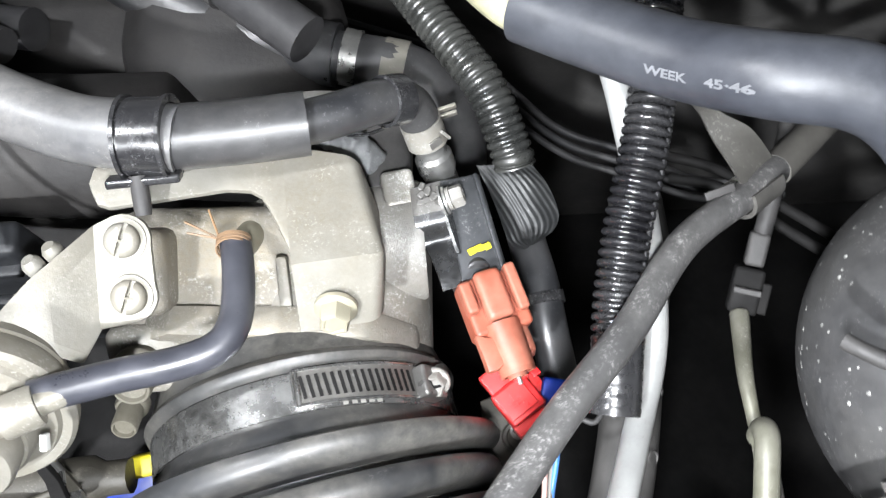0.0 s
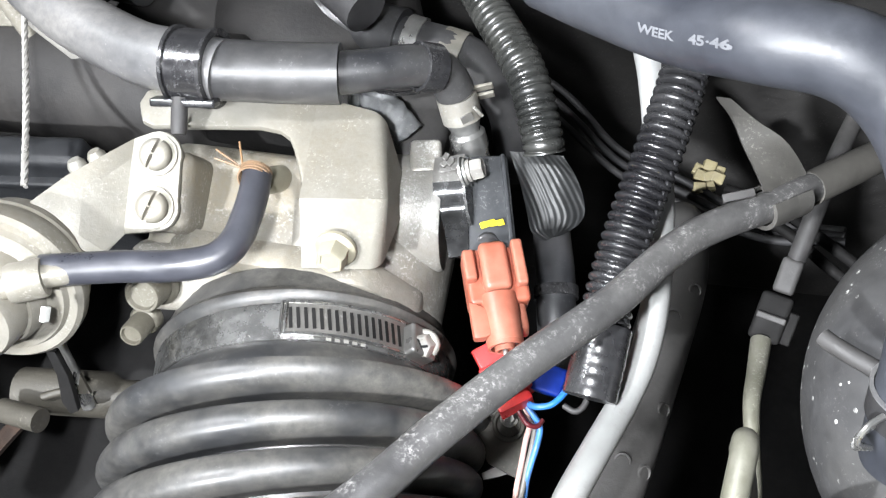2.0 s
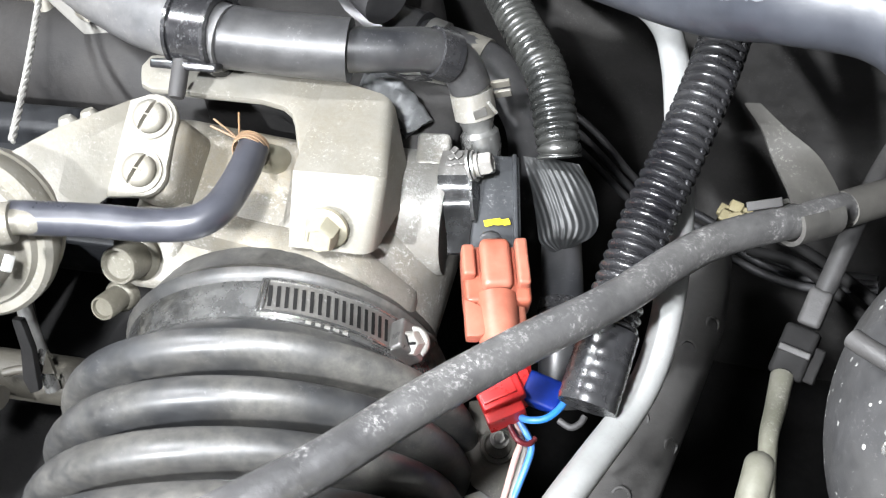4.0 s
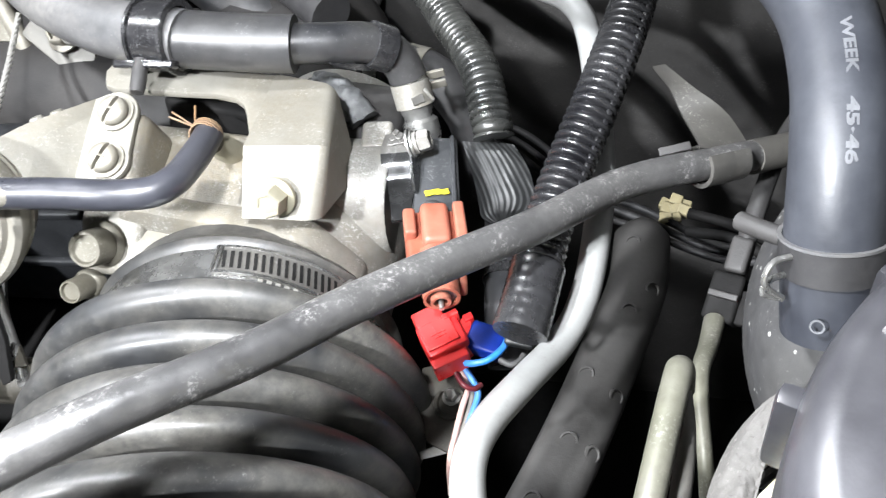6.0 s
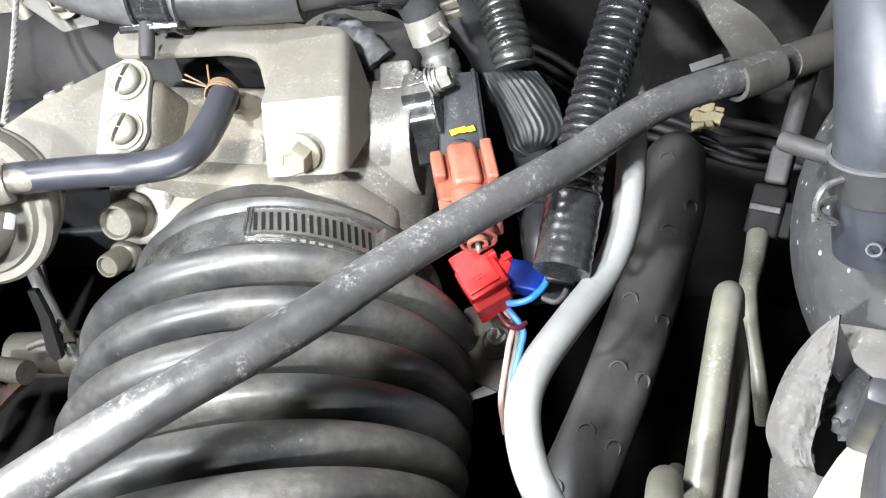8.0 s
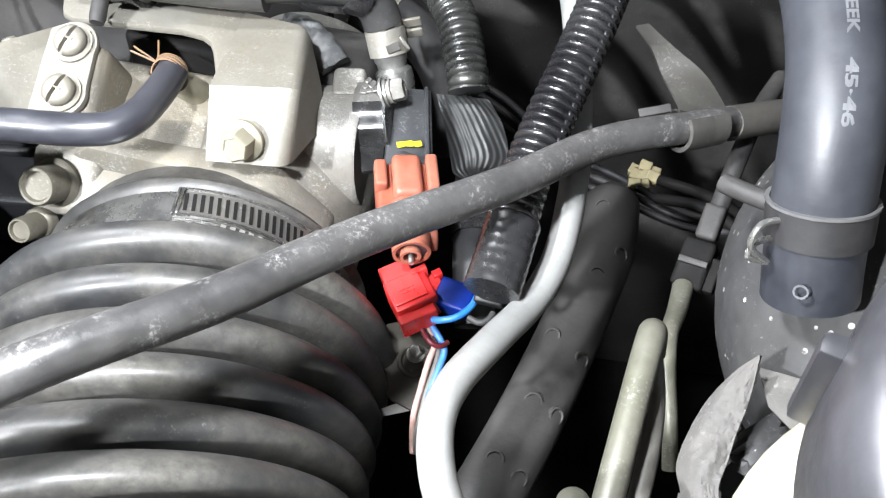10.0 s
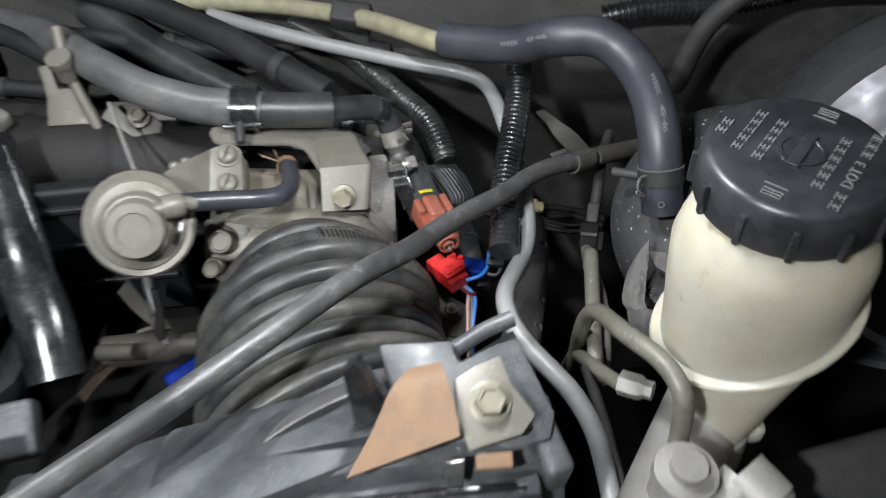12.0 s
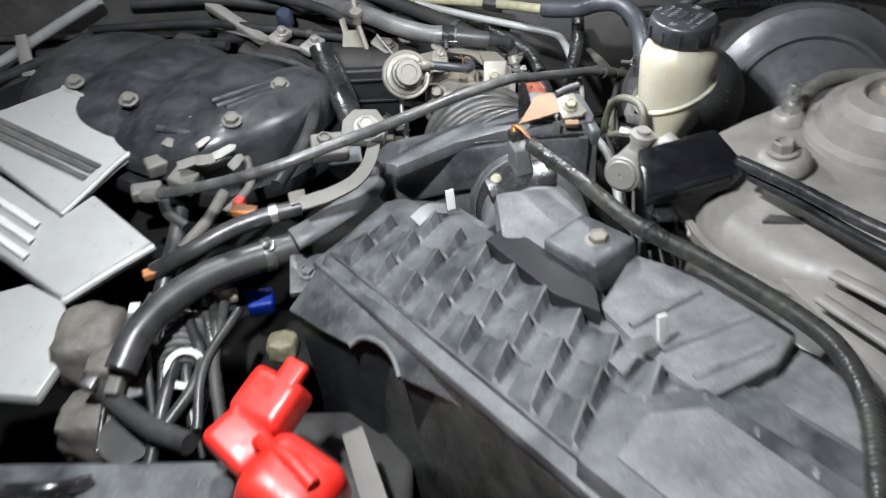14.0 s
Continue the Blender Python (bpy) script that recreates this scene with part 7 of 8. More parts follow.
for k, (u0, v0, u1, v1) in enumerate(((0.80, -0.045, 0.86, 0.040), (0.835, -0.052, 0.892, 0.028), (0.865, -0.050, 0.905, 0.010))):
    part("lid_rib", tube([on_lid(u0, v0), on_lid((u0 + u1) / 2, (v0 + v1) / 2), on_lid(u1, v1)], 0.0042, seg=10, step=0.004, flat=0.8), MANIFOLD, mf)
part("lid_seam", tube([on_lid(0.62, 0.105) - Vector((0, 0, 0.012)), on_lid(0.78, 0.108) - Vector((0, 0, 0.012)), on_lid(0.90, 0.085) - Vector((0, 0, 0.014)), on_lid(0.965, 0.03) - Vector((0, 0, 0.018)), on_lid(0.965, -0.04) - Vector((0, 0, 0.018)), on_lid(0.90, -0.09) - Vector((0, 0, 0.014)), on_lid(0.75, -0.110) - Vector((0, 0, 0.012))], 0.004, seg=10), DUSTY, mf)

# ---- silver engine covers ----
ec = thing("engine_cover", (-0.5, -0.05, 0.82), "silver painted plastic engine cover with dark grooves", "engine cover")
part("upper_panel", slab([(-0.70, 0.110, 0.897), (-0.647, 0.076, 0.893), (-0.575, 0.106, 0.909), (-0.429, 0.010, 0.891), (-0.470, -0.034, 0.875), (-0.516, -0.101, 0.850), (-0.615, -0.020, 0.866), (-0.70, 0.02, 0.872)], 0.012, 0.004), SILVER, ec)
for k, (a, b) in enumerate((((-0.648, 0.058, 0.8905), (-0.488, -0.040, 0.8735)), ((-0.642, 0.043, 0.8865), (-0.494, -0.046, 0.8705)), ((-0.636, 0.028, 0.8825), (-0.500, -0.055, 0.8670)))):
    part("groove", tube([a, b], 0.0042, seg=10, flat=0.5), STRIPE, ec, "dark groove")
part("lower_panel", slab([(-0.70, 0.02, 0.868), (-0.612, -0.032, 0.862), (-0.516, -0.103, 0.847), (-0.486, -0.076, 0.859), (-0.399, -0.152, 0.842), (-0.483, -0.209, 0.816), (-0.573, -0.145, 0.828), (-0.70, -0.07, 0.838)], 0.014, 0.004), SILVER, ec)
for k in range(3):
    a = Vector((-0.600, -0.075, 0.8515)) + Vector((0.0, -0.020, -0.0065)) * k
    part("groove", block(a + Vector((0.03, -0.02, -0.001)), (0.080, 0.008, 0.003), (-0.09, -0.31, 0.947), (0.80, -0.57, -0.11), 0.001), WHITE, ec, "pale raised stripe")
part("edge_lip", tube([(-0.575, 0.106, 0.907), (-0.50, 0.057, 0.898), (-0.429, 0.010, 0.889), (-0.450, -0.012, 0.881), (-0.470, -0.034, 0.873), (-0.493, -0.068, 0.860), (-0.516, -0.101, 0.848)], 0.0035, seg=12), SILVER, ec)
part("edge_lip", tube([(-0.399, -0.153, 0.839), (-0.440, -0.181, 0.827), (-0.483, -0.210, 0.812)], 0.005, seg=12), SILVER, ec)
part("front_panel", slab([(-0.60, -0.20, 0.806), (-0.528, -0.185, 0.818), (-0.483, -0.211, 0.815), (-0.455, -0.257, 0.803), (-0.478, -0.317, 0.782), (-0.60, -0.30, 0.78)], 0.014, 0.005), SILVER, ec)
part("fixing", lathe([(0.012, 0), (0.012, 0.003), (0.008, 0.006), (0, 0.006)], (-0.452, 0.012, 0.893), (-0.09, -0.31, 0.947)), BRACKET, ec)

# ---- rails, linkages and hoses round the manifold ----
fr = thing("fuel_rail", (-0.35, 0.19, 0.88), "dusty grey cast rail with bolted ears", "rail")
part("bar", block((-0.348, 0.256, 0.905), (0.225, 0.016, 0.012), (0.1, -0.3, 0.95), (0.75, -0.65, 0.07), 0.003), ALLOY, fr)
part("rib", tube([(-0.43, 0.318, 0.901), (-0.265, 0.176, 0.917)], 0.003, seg=10), ALLOY, fr)
for p in ((-0.318, 0.236, 0.916), (-0.266, 0.190, 0.920)):
    part("ear", block(p, (0.034, 0.020, 0.012), (0.1, -0.3, 0.95), (0.5, 0.8, 0), 0.004), ALLOY, fr)
    part("ear_bolt", hexhead(Vector(p) + Vector((0.004, -0.002, 0.006)), (0.1, -0.3, 0.95), 0.0062, 0.009), ALLOY, fr)
lk = thing("linkage_bracket", (-0.2, 0.2, 0.88), "dusty tan-grey steel linkage bracket with forked ears", "bracket")
part("fork", prism([(-16, -14), (14, -16), (12, 6), (18, 24), (11, 26), (5, 10), (-6, 10), (-10, 28), (-18, 26), (-14, 6)], 0.004, (-0.212, 0.206, 0.925), (0.1, -0.70, 0.7), (1, 0.1, 0), 0.0012), BRACKET_OLIVE_SHADE, lk, "olive forked plate")
part("foot_plate", prism([(-20, -6), (4, -12), (20, -4), (16, 8), (0, 12), (-18, 7)], 0.004, (-0.168, 0.192, 0.918), (0.15, -0.6, 0.8), (1, -0.3, -0.2), 0.0015), GREY_BRK, lk)
part("foot_bolt", hexhead((-0.164, 0.190, 0.920), (0.15, -0.6, 0.8), 0.0055, 0.007), BRACKET, lk)
part("small_foot", prism([(-9, -3), (-3, -7), (8, -5), (10, 2), (5, 8), (-6, 6)], 0.004, (-0.140, 0.174, 0.934), (0.15, -0.6, 0.8), (1, -0.1, -0.2), 0.0015), GREY_BRK, lk)
part("pin", lathe([(0.006, 0), (0.006, 0.012), (0.008, 0.013), (0.008, 0.018), (0, 0.018)], (-0.205, 0.205, 0.945), (0, -0.3, 1)), BRACKET, lk)
part("rod", tube([(-0.210, 0.225, 0.97), (-0.205, 0.208, 0.945), (-0.19, 0.19, 0.90)], 0.004), BRACKET, lk)
for pts, r in (([(-0.36, 0.32, 0.95), (-0.27, 0.27, 0.945), (-0.215, 0.235, 0.935), (-0.150, 0.205, 0.93)], 0.007), ([(-0.62, 0.325, 0.90), (-0.45, 0.30, 0.915), (-0.33, 0.265, 0.915), (-0.22, 0.25, 0.905)], 0.006),
               ([(-0.55, 0.330, 0.935), (-0.42, 0.322, 0.94), (-0.30, 0.315, 0.925), (-0.18, 0.30, 0.915), (-0.10, 0.30, 0.90)], 0.008), ([(-0.42, 0.30, 0.89), (-0.34, 0.285, 0.90), (-0.25, 0.26, 0.89), (-0.16, 0.235, 0.90)], 0.009),
               ([(-0.70, 0.31, 0.87), (-0.58, 0.30, 0.885), (-0.48, 0.285, 0.89), (-0.40, 0.262, 0.895)], 0.007), ([(-0.30, 0.338, 0.968), (-0.20, 0.320, 0.945), (-0.13, 0.285, 0.930), (-0.085, 0.245, 0.925), (-0.04, 0.21, 0.915)], 0.010)):
    rhose = thing("rear_hose", pts[1], "black rubber hose behind the engine", "hose", "hoses behind the engine")
    hpath = Path(pts, 0.003)
    part("hose", tube(hpath, r), RUBBER_DULL, rhose)
    k = int(hpath.n * 0.86)
    part("clamp", ring_band(hpath.q[k], hpath.frames[k][0], r * 1.02, 0.0010, 0.008), DARK, rhose, "dark steel hose clamp")
for c, s in (((-0.36, 0.275, 0.875), (0.05, 0.04, 0.03)), ((-0.46, 0.295, 0.875), (0.06, 0.03, 0.04)), ((-0.29, 0.235, 0.885), (0.04, 0.03, 0.03)), ((-0.52, 0.31, 0.87), (0.05, 0.03, 0.03))):
    solo("valve_unit", block(c, s, (0.1, -0.3, 1), (1, -0.4, 0), 0.007), DARK, "small black plastic valve behind the manifold", "valve", "valves behind the engine")
solo("solenoid_cap", lathe([(0.012, 0), (0.012, 0.018), (0.009, 0.022), (0, 0.022)], (-0.318, 0.29, 0.915), (0, -0.4, 0.9)), mat("dull_blue", (0.02, 0.035, 0.075), 0.6, dust=0.5, dust_color=(0.08, 0.09, 0.10)), "dull blue plastic solenoid cap", "solenoid")
sp2 = thing("silver_pipe", (-0.68, 0.28, 0.86), "pale metal pipe along the far side of the manifold", "pipe")
part("pipe", tube([(-0.86, 0.255, 0.83), (-0.757, 0.285, 0.865), (-0.690, 0.300, 0.898), (-0.585, 0.305, 0.952)], 0.008), PIPE_WHITE, sp2)
part("pipe", tube([(-0.80, 0.235, 0.84), (-0.70, 0.265, 0.868), (-0.60, 0.285, 0.905)], 0.008), RUBBER_BLACK, sp2, "black hose below the pipe")
part("pipe_bracket", prism([(-10, -30), (10, -30), (8, 30), (-8, 30)], 0.004, (-0.70, 0.27, 0.885), (0.2, -0.8, 0.5), (1, 0.3, 0), 0.001), GREY_BRK, sp2)

dp = thing("filler_post", (-0.21, 0.04, 0.80), "matte black upright plastic channel beside the manifold", "channel")
part("channel", tube([(-0.2480, 0.1560, 0.932), (-0.2430, 0.1440, 0.923), (-0.2310, 0.1160, 0.908), (-0.2160, 0.0820, 0.893), (-0.2030, 0.0550, 0.873), (-0.1960, 0.0300, 0.850)], 0.0165, seg=26, flat=0.6), PLASTIC, dp, "glossy black plastic channel")
part("side_strip", tube([(-0.2340, 0.1500, 0.930), (-0.2150, 0.1120, 0.908), (-0.2000, 0.0780, 0.890), (-0.1900, 0.0500, 0.868)], 0.0035), PLASTIC, dp)
part("foot", block((-0.206, -0.020, 0.868), (0.040, 0.030, 0.016), (0.1, -0.5, 0.85), (1, 0.2, 0), 0.004), DUSTY, dp)

lb = thing("cable_stay", (-0.17, -0.13, 0.90), "cream cast stay with a large bolt carrying the cable", "bracket")
part("head", prism([(-24, -14), (18, -20), (24, 2), (14, 22), (-10, 24), (-22, 10)], 0.012, (-0.166, -0.128, 0.962), (0.05, -0.42, 0.9), (1, 0.1, 0), 0.003), GREY_BRK, lb)
part("stay_bolt", hexhead((-0.163, -0.132, 0.964), (0.05, -0.42, 0.9), 0.0095, 0.008, dish=0.12), ALLOY, lb)
part("strap", strap_arm([(-0.155, -0.150, 0.955), (-0.160, -0.172, 0.944), (-0.172, -0.190, 0.936), (-0.195, -0.204, 0.930), (-0.222, -0.213, 0.926)], 0.012, 0.014, 0.004), GREY_BRK, lb)
part("strap_tab", block((-0.226, -0.205, 0.928), (0.016, 0.016, 0.004), (0, -0.3, 1), (1, 0.3, 0), 0.001), BRACKET, lb)
part("side_nut", hexhead((-0.216, -0.082, 0.920), (0.1, -0.4, 0.9), 0.0078, 0.012), GREY_BRK, lb)
part("side_ear", block((-0.212, -0.078, 0.912), (0.040, 0.030, 0.018), (0.1, -0.4, 0.9), (1, 0.2, 0), 0.004), GREY_BRK, lb)
od = thing("outlet_duct", (-0.17, -0.17, 0.84), "dusty dark grey plastic duct beside the filter box", "air duct")
part("duct", tube([(-0.158, -0.070, 0.895), (-0.1605, -0.0950, 0.897), (-0.1630, -0.1250, 0.897), (-0.1720, -0.1550, 0.897), (-0.1915, -0.1820, 0.896), (-0.2135, -0.2050, 0.893), (-0.2330, -0.2170, 0.888)], 0.0150, seg=24, flat=0.55), DUSTY_LIGHT, od)
part("corner_case", slab([(-0.205, -0.232, 0.878), (-0.150, -0.150, 0.888), (-0.125, -0.150, 0.892), (-0.100, -0.178, 0.894), (-0.190, -0.225, 0.880)], 0.07, 0.004), DUSTY, od)
part("mount_foot", prism([(-20, -22), (16, -24), (18, 20), (-14, 24)], 0.010, (-0.221, -0.234, 0.862), (0.1, -0.3, 0.95), (1, 0.25, 0), 0.003), DUSTY, od)
part("foot_bolt", hexhead((-0.221, -0.236, 0.863), (0.1, -0.3, 0.95), 0.0065, 0.006), DUSTY_LIGHT, od)

rh = thing("radiator_hose", (-0.32, -0.25, 0.82), "thick black rubber radiator hose with a steel clamp", "hose")
part("hose", tube([(-0.228, -0.180, 0.858), (-0.2553, -0.1924, 0.857), (-0.2875, -0.2076, 0.856), (-0.3242, -0.2315, 0.854), (-0.3540, -0.2620, 0.848), (-0.3740, -0.2950, 0.838), (-0.384, -0.325, 0.822)], 0.0152, seg=28), RUBBER_BLACK, rh)
part("clamp", ring_band((-0.266, -0.1970, 0.8568), (-0.90, -0.43, -0.03), 0.0155, 0.0014, 0.010), ZINC, rh, "steel clamp")
part("clamp_screw", hexhead((-0.262, -0.204, 0.872), (-0.3, -0.5, 0.8), 0.0048, 0.008), ZINC, rh)
r2 = thing("bypass_hose", (-0.29, -0.17, 0.86), "thin black bypass hose with a bright clamp", "hose")
part("hose", tube([(-0.235, -0.156, 0.886), (-0.268, -0.166, 0.883), (-0.305, -0.180, 0.876), (-0.345, -0.198, 0.862), (-0.385, -0.20, 0.84)], 0.0095), RUBBER_BLACK, r2)
part("clamp", ring_band((-0.262, -0.164, 0.8835), (-0.95, -0.28, -0.1), 0.0096, 0.0013, 0.008), ZINC, r2, "bright steel clamp")
for pts, r, m_ in (([(-0.375, -0.12, 0.86), (-0.372, -0.16, 0.85), (-0.376, -0.20, 0.83), (-0.385, -0.24, 0.80)], 0.009, RUBBER_BLACK), ([(-0.33, -0.10, 0.87), (-0.34, -0.14, 0.862), (-0.36, -0.18, 0.852)], 0.007, WIRE_GREY), ([(-0.31, -0.06, 0.89), (-0.30, -0.10, 0.88), (-0.32, -0.14, 0.87)], 0.005, WIRE_GREY),
                   ([(-0.40, -0.09, 0.87), (-0.385, -0.13, 0.868), (-0.36, -0.15, 0.86)], 0.006, RUBBER_BLACK), ([(-0.42, -0.31, 0.79), (-0.36, -0.36, 0.79), (-0.31, -0.39, 0.795)], 0.010, RUBBER_BLACK)):
    solo("engine_hose", tube(pts, r), m_, "dusty dark hose between cover and manifold", "hose", "hoses by the engine cover")
fu = thing("fitting_cluster", (-0.38, -0.07, 0.84), "dusty grey metal fittings beside the engine cover", "fittings")
for i, (c, s, dr) in enumerate((((-0.405, -0.045, 0.880), (0.050, 0.020, 0.020), (1, 0.6, 0)), ((-0.380, -0.075, 0.872), (0.030, 0.024, 0.020), (1, -0.4, 0)), ((-0.420, -0.085, 0.866), (0.034, 0.018, 0.016), (1, 0.3, 0)), ((-0.365, -0.040, 0.885), (0.026, 0.016, 0.016), (0.6, 1, 0)), ((-0.345, -0.055, 0.885), (0.036, 0.014, 0.012), (1, 0.7, 0)))):
    part("fitting", block(c, s, (0.1, -0.3, 1), dr, 0.004), GREY_BRK, fu)
for i, (x, y, z, w, d, turn) in enumerate(((-0.360, -0.034, 0.900, 0.020, 0.008, 0.9), (-0.341, -0.012, 0.906, 0.024, 0.010, 1.0), (-0.380, 0.018, 0.902, 0.018, 0.012, 0.4), (-0.334, -0.050, 0.896, 0.030, 0.011, 0.7), (-0.352, -0.060, 0.892, 0.024, 0.014, 0.2), (-0.318, -0.066, 0.892, 0.022, 0.012, 1.1), (-0.398, -0.022, 0.892, 0.026, 0.012, -0.3), (-0.372, -0.058, 0.888, 0.030, 0.012, 0.5))):
    ca, sa = math.cos(turn), math.sin(turn)
    part("metal_tab", prism([(-w * 500, -d * 420), (-w * 200, -d * 520), (w * 380, -d * 380), (w * 520, d * 120), (w * 300, d * 500), (-w * 420, d * 460)], 0.0035, (x + 0.005, y - 0.023, z + 0.012), (0.15, -0.45, 0.88), (ca, sa, 0), 0.001), ALLOY if i < 4 else GREY_BRK, fu)
for p in ((-0.352, -0.020, 0.900), (-0.340, -0.034, 0.902), (-0.362, -0.032, 0.898)):
    part("hose_tail", lathe([(0.0055, 0), (0.0055, 0.016), (0.004, 0.018), (0, 0.018)], p, (0.6, 0.4, 0.6)), BRACKET, fu)
solo("sensor_plug", block((-0.292, -0.162, 0.886), (0.026, 0.013, 0.011), (0, -0.3, 1), (1, -0.3, 0), 0.002), mat("plug_orange", (0.62, 0.21, 0.05), 0.5, dust=0.3, bump=0.1), "orange plastic sensor plug", "connector")
solo("sensor_plug", block((-0.300, -0.148, 0.888), (0.010, 0.012, 0.010), (0, -0.3, 1), (1, -0.3, 0), 0.002), RED, "small red plastic sensor plug", "connector")
solo("sensor_plug", block((-0.385, -0.205, 0.842), (0.018, 0.010, 0.010), (0, -0.3, 1), (1, 0.4, 0), 0.002), mat("plug_orange", (0.62, 0.21, 0.05)), "orange plastic sensor plug", "connector")
solo("sensor_plug", block((-0.312, -0.215, 0.818), (0.024, 0.012, 0.012), (0, -0.3, 1), (1, 0.2, 0), 0.003), mat("plug_cream", (0.62, 0.57, 0.42), 0.5, dust=0.3, bump=0.1), "cream plastic sensor plug", "connector")
solo("sensor_plug", block((-0.285, -0.190, 0.790), (0.028, 0.024, 0.02), (0, -0.3, 1), (1, 0.2, 0), 0.004), BLUE, "blue plastic plug deep beside the air box", "connector")
solo("yellow_plug", block((-0.1214, 0.0654, 0.8328), (0.012, 0.009, 0.008), (0, -0.4, 0.9), (1, 0.2, 0), 0.002), YELLOW, "yellow plastic plug beside the intake hose", "connector")
solo("blue_plug", block((-0.1336, 0.0587, 0.8092), (0.030, 0.018, 0.016), (0, -0.4, 0.9), (1, 0.6, 0), 0.003), BLUE, "blue plastic plug beside the intake hose", "connector")
cs = thing("coil_sensor", (-0.345, -0.24, 0.78), "black round sensor with a ribbed boot", "sensor")
part("boot", corrugated([(-0.345, -0.235, 0.80), (-0.350, -0.262, 0.795), (-0.345, -0.290, 0.785)], 0.022, 0.007, 0.003), RUBBER, cs)
part("ring", ring_band((-0.335, -0.302, 0.80), (0.2, -0.5, 0.85), 0.014, 0.006, 0.008), ALLOY, cs)
part("lead", tube([(-0.400, -0.245, 0.82), (-0.385, -0.27, 0.81), (-0.375, -0.31, 0.79)], 0.005), GREY_BRK, cs)
part("clip", block((-0.398, -0.238, 0.822), (0.010, 0.012, 0.008), (0, -0.3, 1), edge=0.001), WHITE, cs, "white clip")
al = thing("alternator", (-0.44, -0.33, 0.70), "dusty grey alternator casing below the cover", "alternator")
CASING = mat("casing_dusty", (0.12, 0.11, 0.098), 0.6, 0.1, dust=0.7, dust_color=(0.25, 0.23, 0.20), bump=0.5, scuff=0.5, scuff_color=(0.34, 0.33, 0.30))
part("casing", lump((-0.425, -0.318, 0.742), (0.042, 0.034, 0.032), 3), CASING, al)
part("pulley", lathe([(0.026, 0), (0.026, 0.004), (0.022, 0.008), (0.026, 0.012), (0.026, 0.016), (0.010, 0.018), (0, 0.018)], (-0.385, -0.350, 0.750), (0.1, -0.3, 1), 40), DARK, al)
part("ear", lump((-0.392, -0.300, 0.765), (0.020, 0.014, 0.014), 8), CASING, al)
part("ear_bolt", hexhead((-0.410, -0.312, 0.774), (0.1, -0.3, 1), 0.0075, 0.008), CASING, al)
fc = thing("front_casting", (-0.44, -0.25, 0.74), "dusty brown-grey engine front casting below the cover", "engine casting")
part("casting", lump((-0.448, -0.245, 0.780), (0.036, 0.044, 0.036), 5), CASING, fc)
part("neck", lump((-0.405, -0.300, 0.800), (0.024, 0.022, 0.020), 12), CASING, fc)
solo("water_outlet", lump((-0.250, -0.262, 0.790), (0.016, 0.014, 0.014), 17), mat("casting_olive", (0.26, 0.24, 0.15), 0.55, 0.1, dust=0.6, dust_color=(0.2, 0.19, 0.15), bump=0.4), "olive-brown cast outlet beside the filter box", "outlet")

# ---- battery and its red covers ----
bt = thing("battery", (-0.38, -0.52, 0.60), "black plastic car battery with a moulded top", "battery")
part("case", block((-0.40, -0.520, 0.690), (0.28, 0.20, 0.20), edge=0.008), PLASTIC, bt)
part("lid", block((-0.40, -0.520, 0.796), (0.285, 0.205, 0.022), edge=0.006), DUSTY, bt)
part("handle", tube([(-0.46, -0.435, 0.806), (-0.455, -0.455, 0.820), (-0.40, -0.458, 0.822), (-0.375, -0.44, 0.808)], 0.006), PLASTIC, bt)
part("vent_plug", lathe([(0.016, 0), (0.016, 0.005), (0.012, 0.008), (0, 0.008)], (-0.395, -0.470, 0.806), (0, 0, 1)), PLASTIC, bt)
tcv = thing("terminal_cover", (-0.22, -0.42, 0.82), "bright red rubber battery terminal cover", "terminal cover")
part("hood", block((-0.232, -0.392, 0.846), (0.056, 0.052, 0.034), (-0.1, -0.35, 0.93), (0.8, -0.55, 0.1), 0.010, 4, 0.86), RED_COVER, tcv)
part("hood_ridge", block((-0.218, -0.386, 0.861), (0.022, 0.044, 0.012), (-0.1, -0.35, 0.93), (0.8, -0.55, 0.1), 0.005, 4), RED_COVER, tcv)
part("neck", block((-0.250, -0.428, 0.838), (0.040, 0.050, 0.030), (0.1, -0.35, 0.93), (0.6, 0.75, 0), 0.009, 4), RED_COVER, tcv)
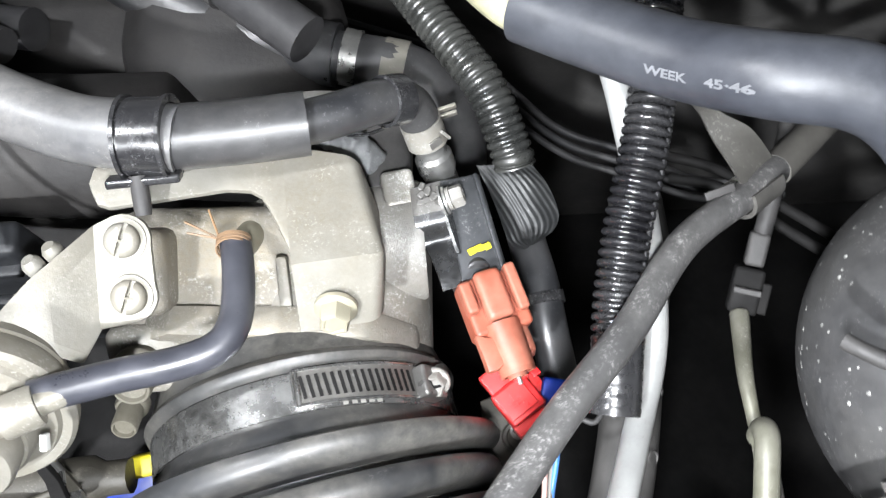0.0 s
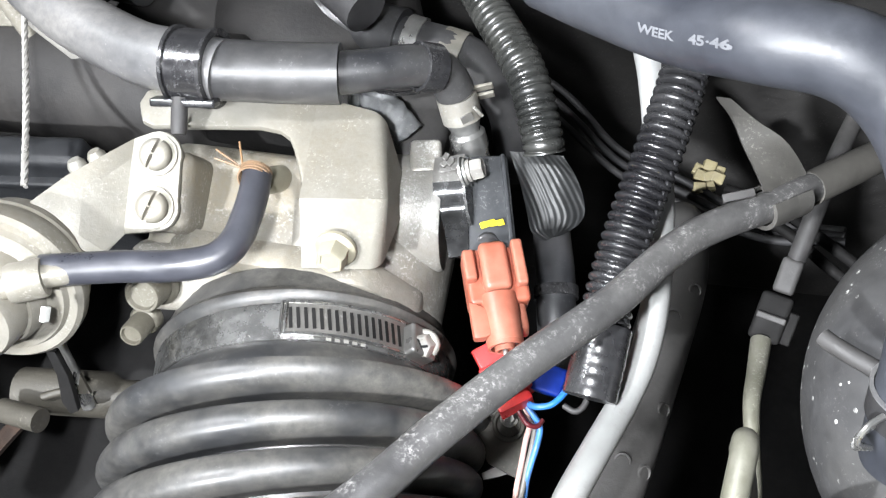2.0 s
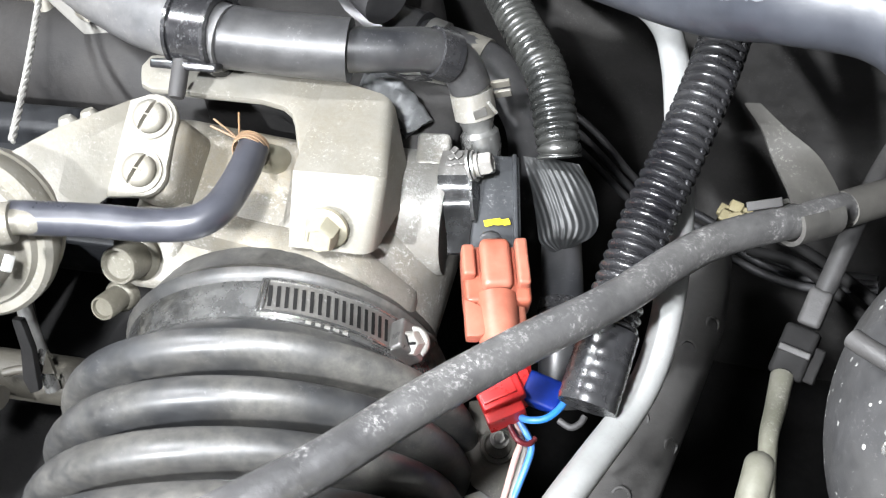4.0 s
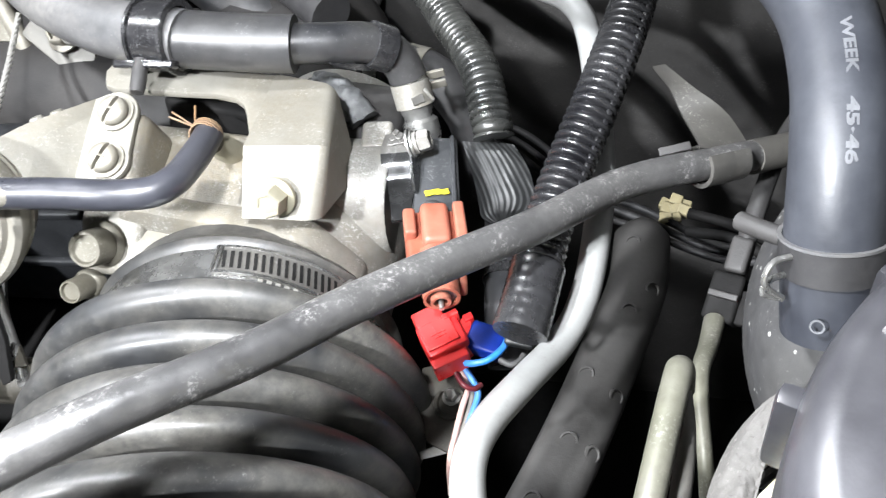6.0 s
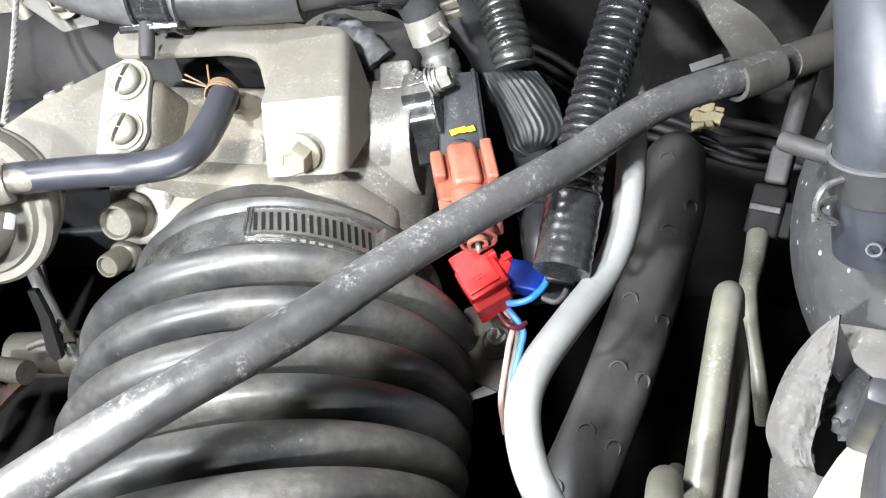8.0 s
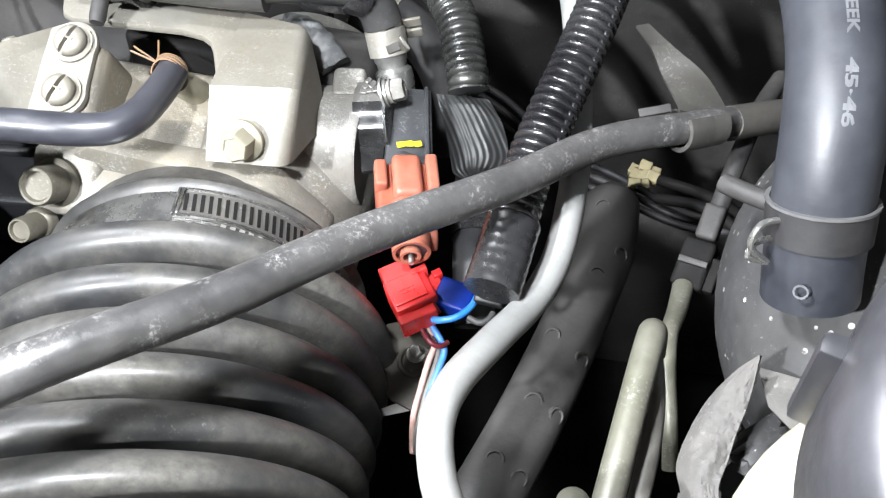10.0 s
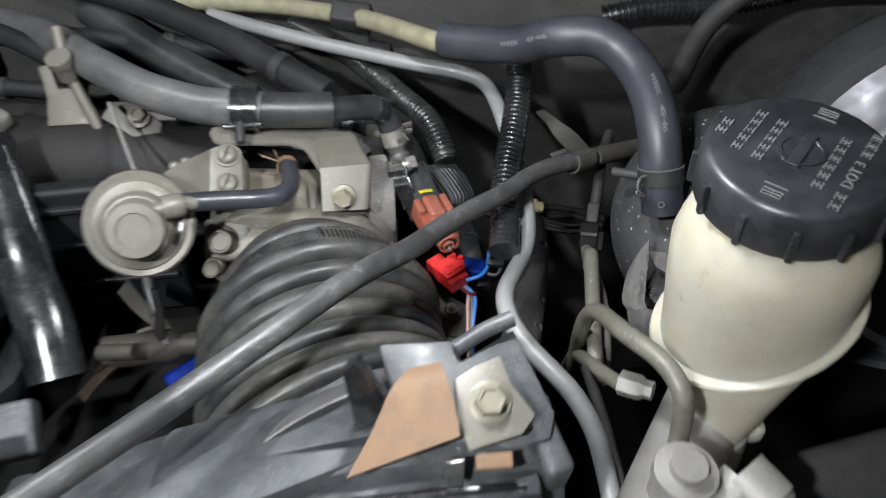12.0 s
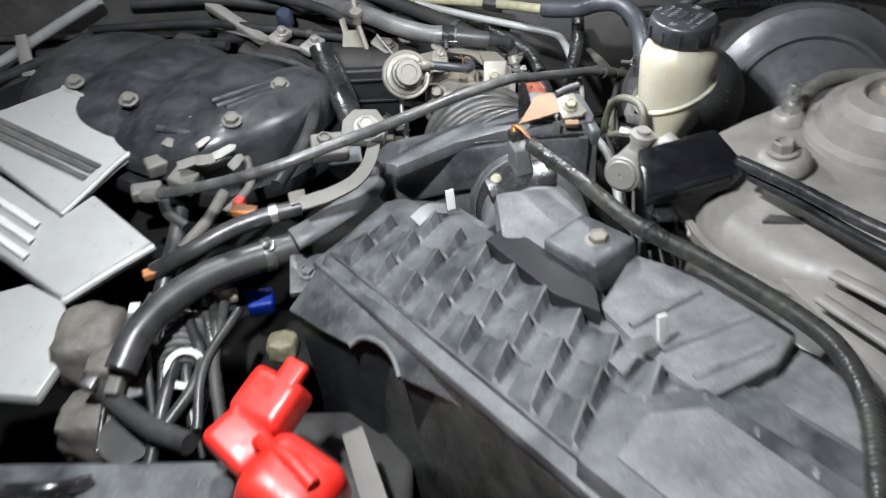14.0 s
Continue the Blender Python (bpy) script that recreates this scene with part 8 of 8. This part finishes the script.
part("boot", block((-0.203, -0.468, 0.832), (0.082, 0.074, 0.052), (0.15, -0.25, 0.95), (0.8, -0.55, 0.1), 0.020, 6, 0.80), RED_COVER, tcv)
part("boot_fold", tube([(-0.232, -0.440, 0.853), (-0.205, -0.462, 0.860), (-0.182, -0.484, 0.855)], 0.006), RED_COVER, tcv)
solo("terminal_cover", block((-0.130, -0.545, 0.842), (0.050, 0.040, 0.030), (0, -0.3, 1), (1, 0.3, 0), 0.008, 4), RED_COVER, "second bright red rubber terminal cover", "terminal cover")
solo("battery_tray", block((-0.20, -0.40, 0.715), (0.16, 0.22, 0.03), edge=0.008), DARK, "dark steel battery tray", "tray")
solo("clamp_bar", prism([(-12, -60), (12, -60), (10, 60), (-10, 60)], 0.006, (-0.150, -0.435, 0.790), (-0.2, -0.2, 0.95), (1, 0.35, 0), 0.002), GREY_BRK, "scuffed pale steel clamp strap beside the battery", "strap")

hw = thing("engine_harness", (-0.36, -0.28, 0.76), "tangled dark wiring harness with small plugs beside the battery", "wiring harness")
rnd = random.Random(23)
for i in range(13):
    p0 = Vector((-0.42 + 0.14 * rnd.random(), -0.20 - 0.05 * rnd.random(), 0.80 + 0.03 * rnd.random()))
    p1 = p0 + Vector((0.05 * (rnd.random() - 0.5), -0.05 - 0.03 * rnd.random(), -0.005 - 0.015 * rnd.random()))
    p2 = p1 + Vector((0.06 * (rnd.random() - 0.5), -0.05 - 0.03 * rnd.random(), -0.02 - 0.03 * rnd.random()))
    part("lead", tube([p0, p1, p2], 0.0028 + 0.004 * rnd.random(), seg=12, step=0.004), (RUBBER_BLACK, LOOM_OLD, DARK)[i % 3], hw)
for i in range(10):
    c = Vector((-0.43 + 0.15 * rnd.random(), -0.21 - 0.12 * rnd.random(), 0.785 + 0.03 * rnd.random()))
    part("plug", block(c, (0.014 + 0.012 * rnd.random(), 0.012 + 0.008 * rnd.random(), 0.014), (0.4 * (rnd.random() - 0.5), -0.4, 0.9), (1, rnd.random() - 0.5, 0), 0.003), (LOOM_OLD, GREY_BRK, RUBBER)[i % 3], hw)
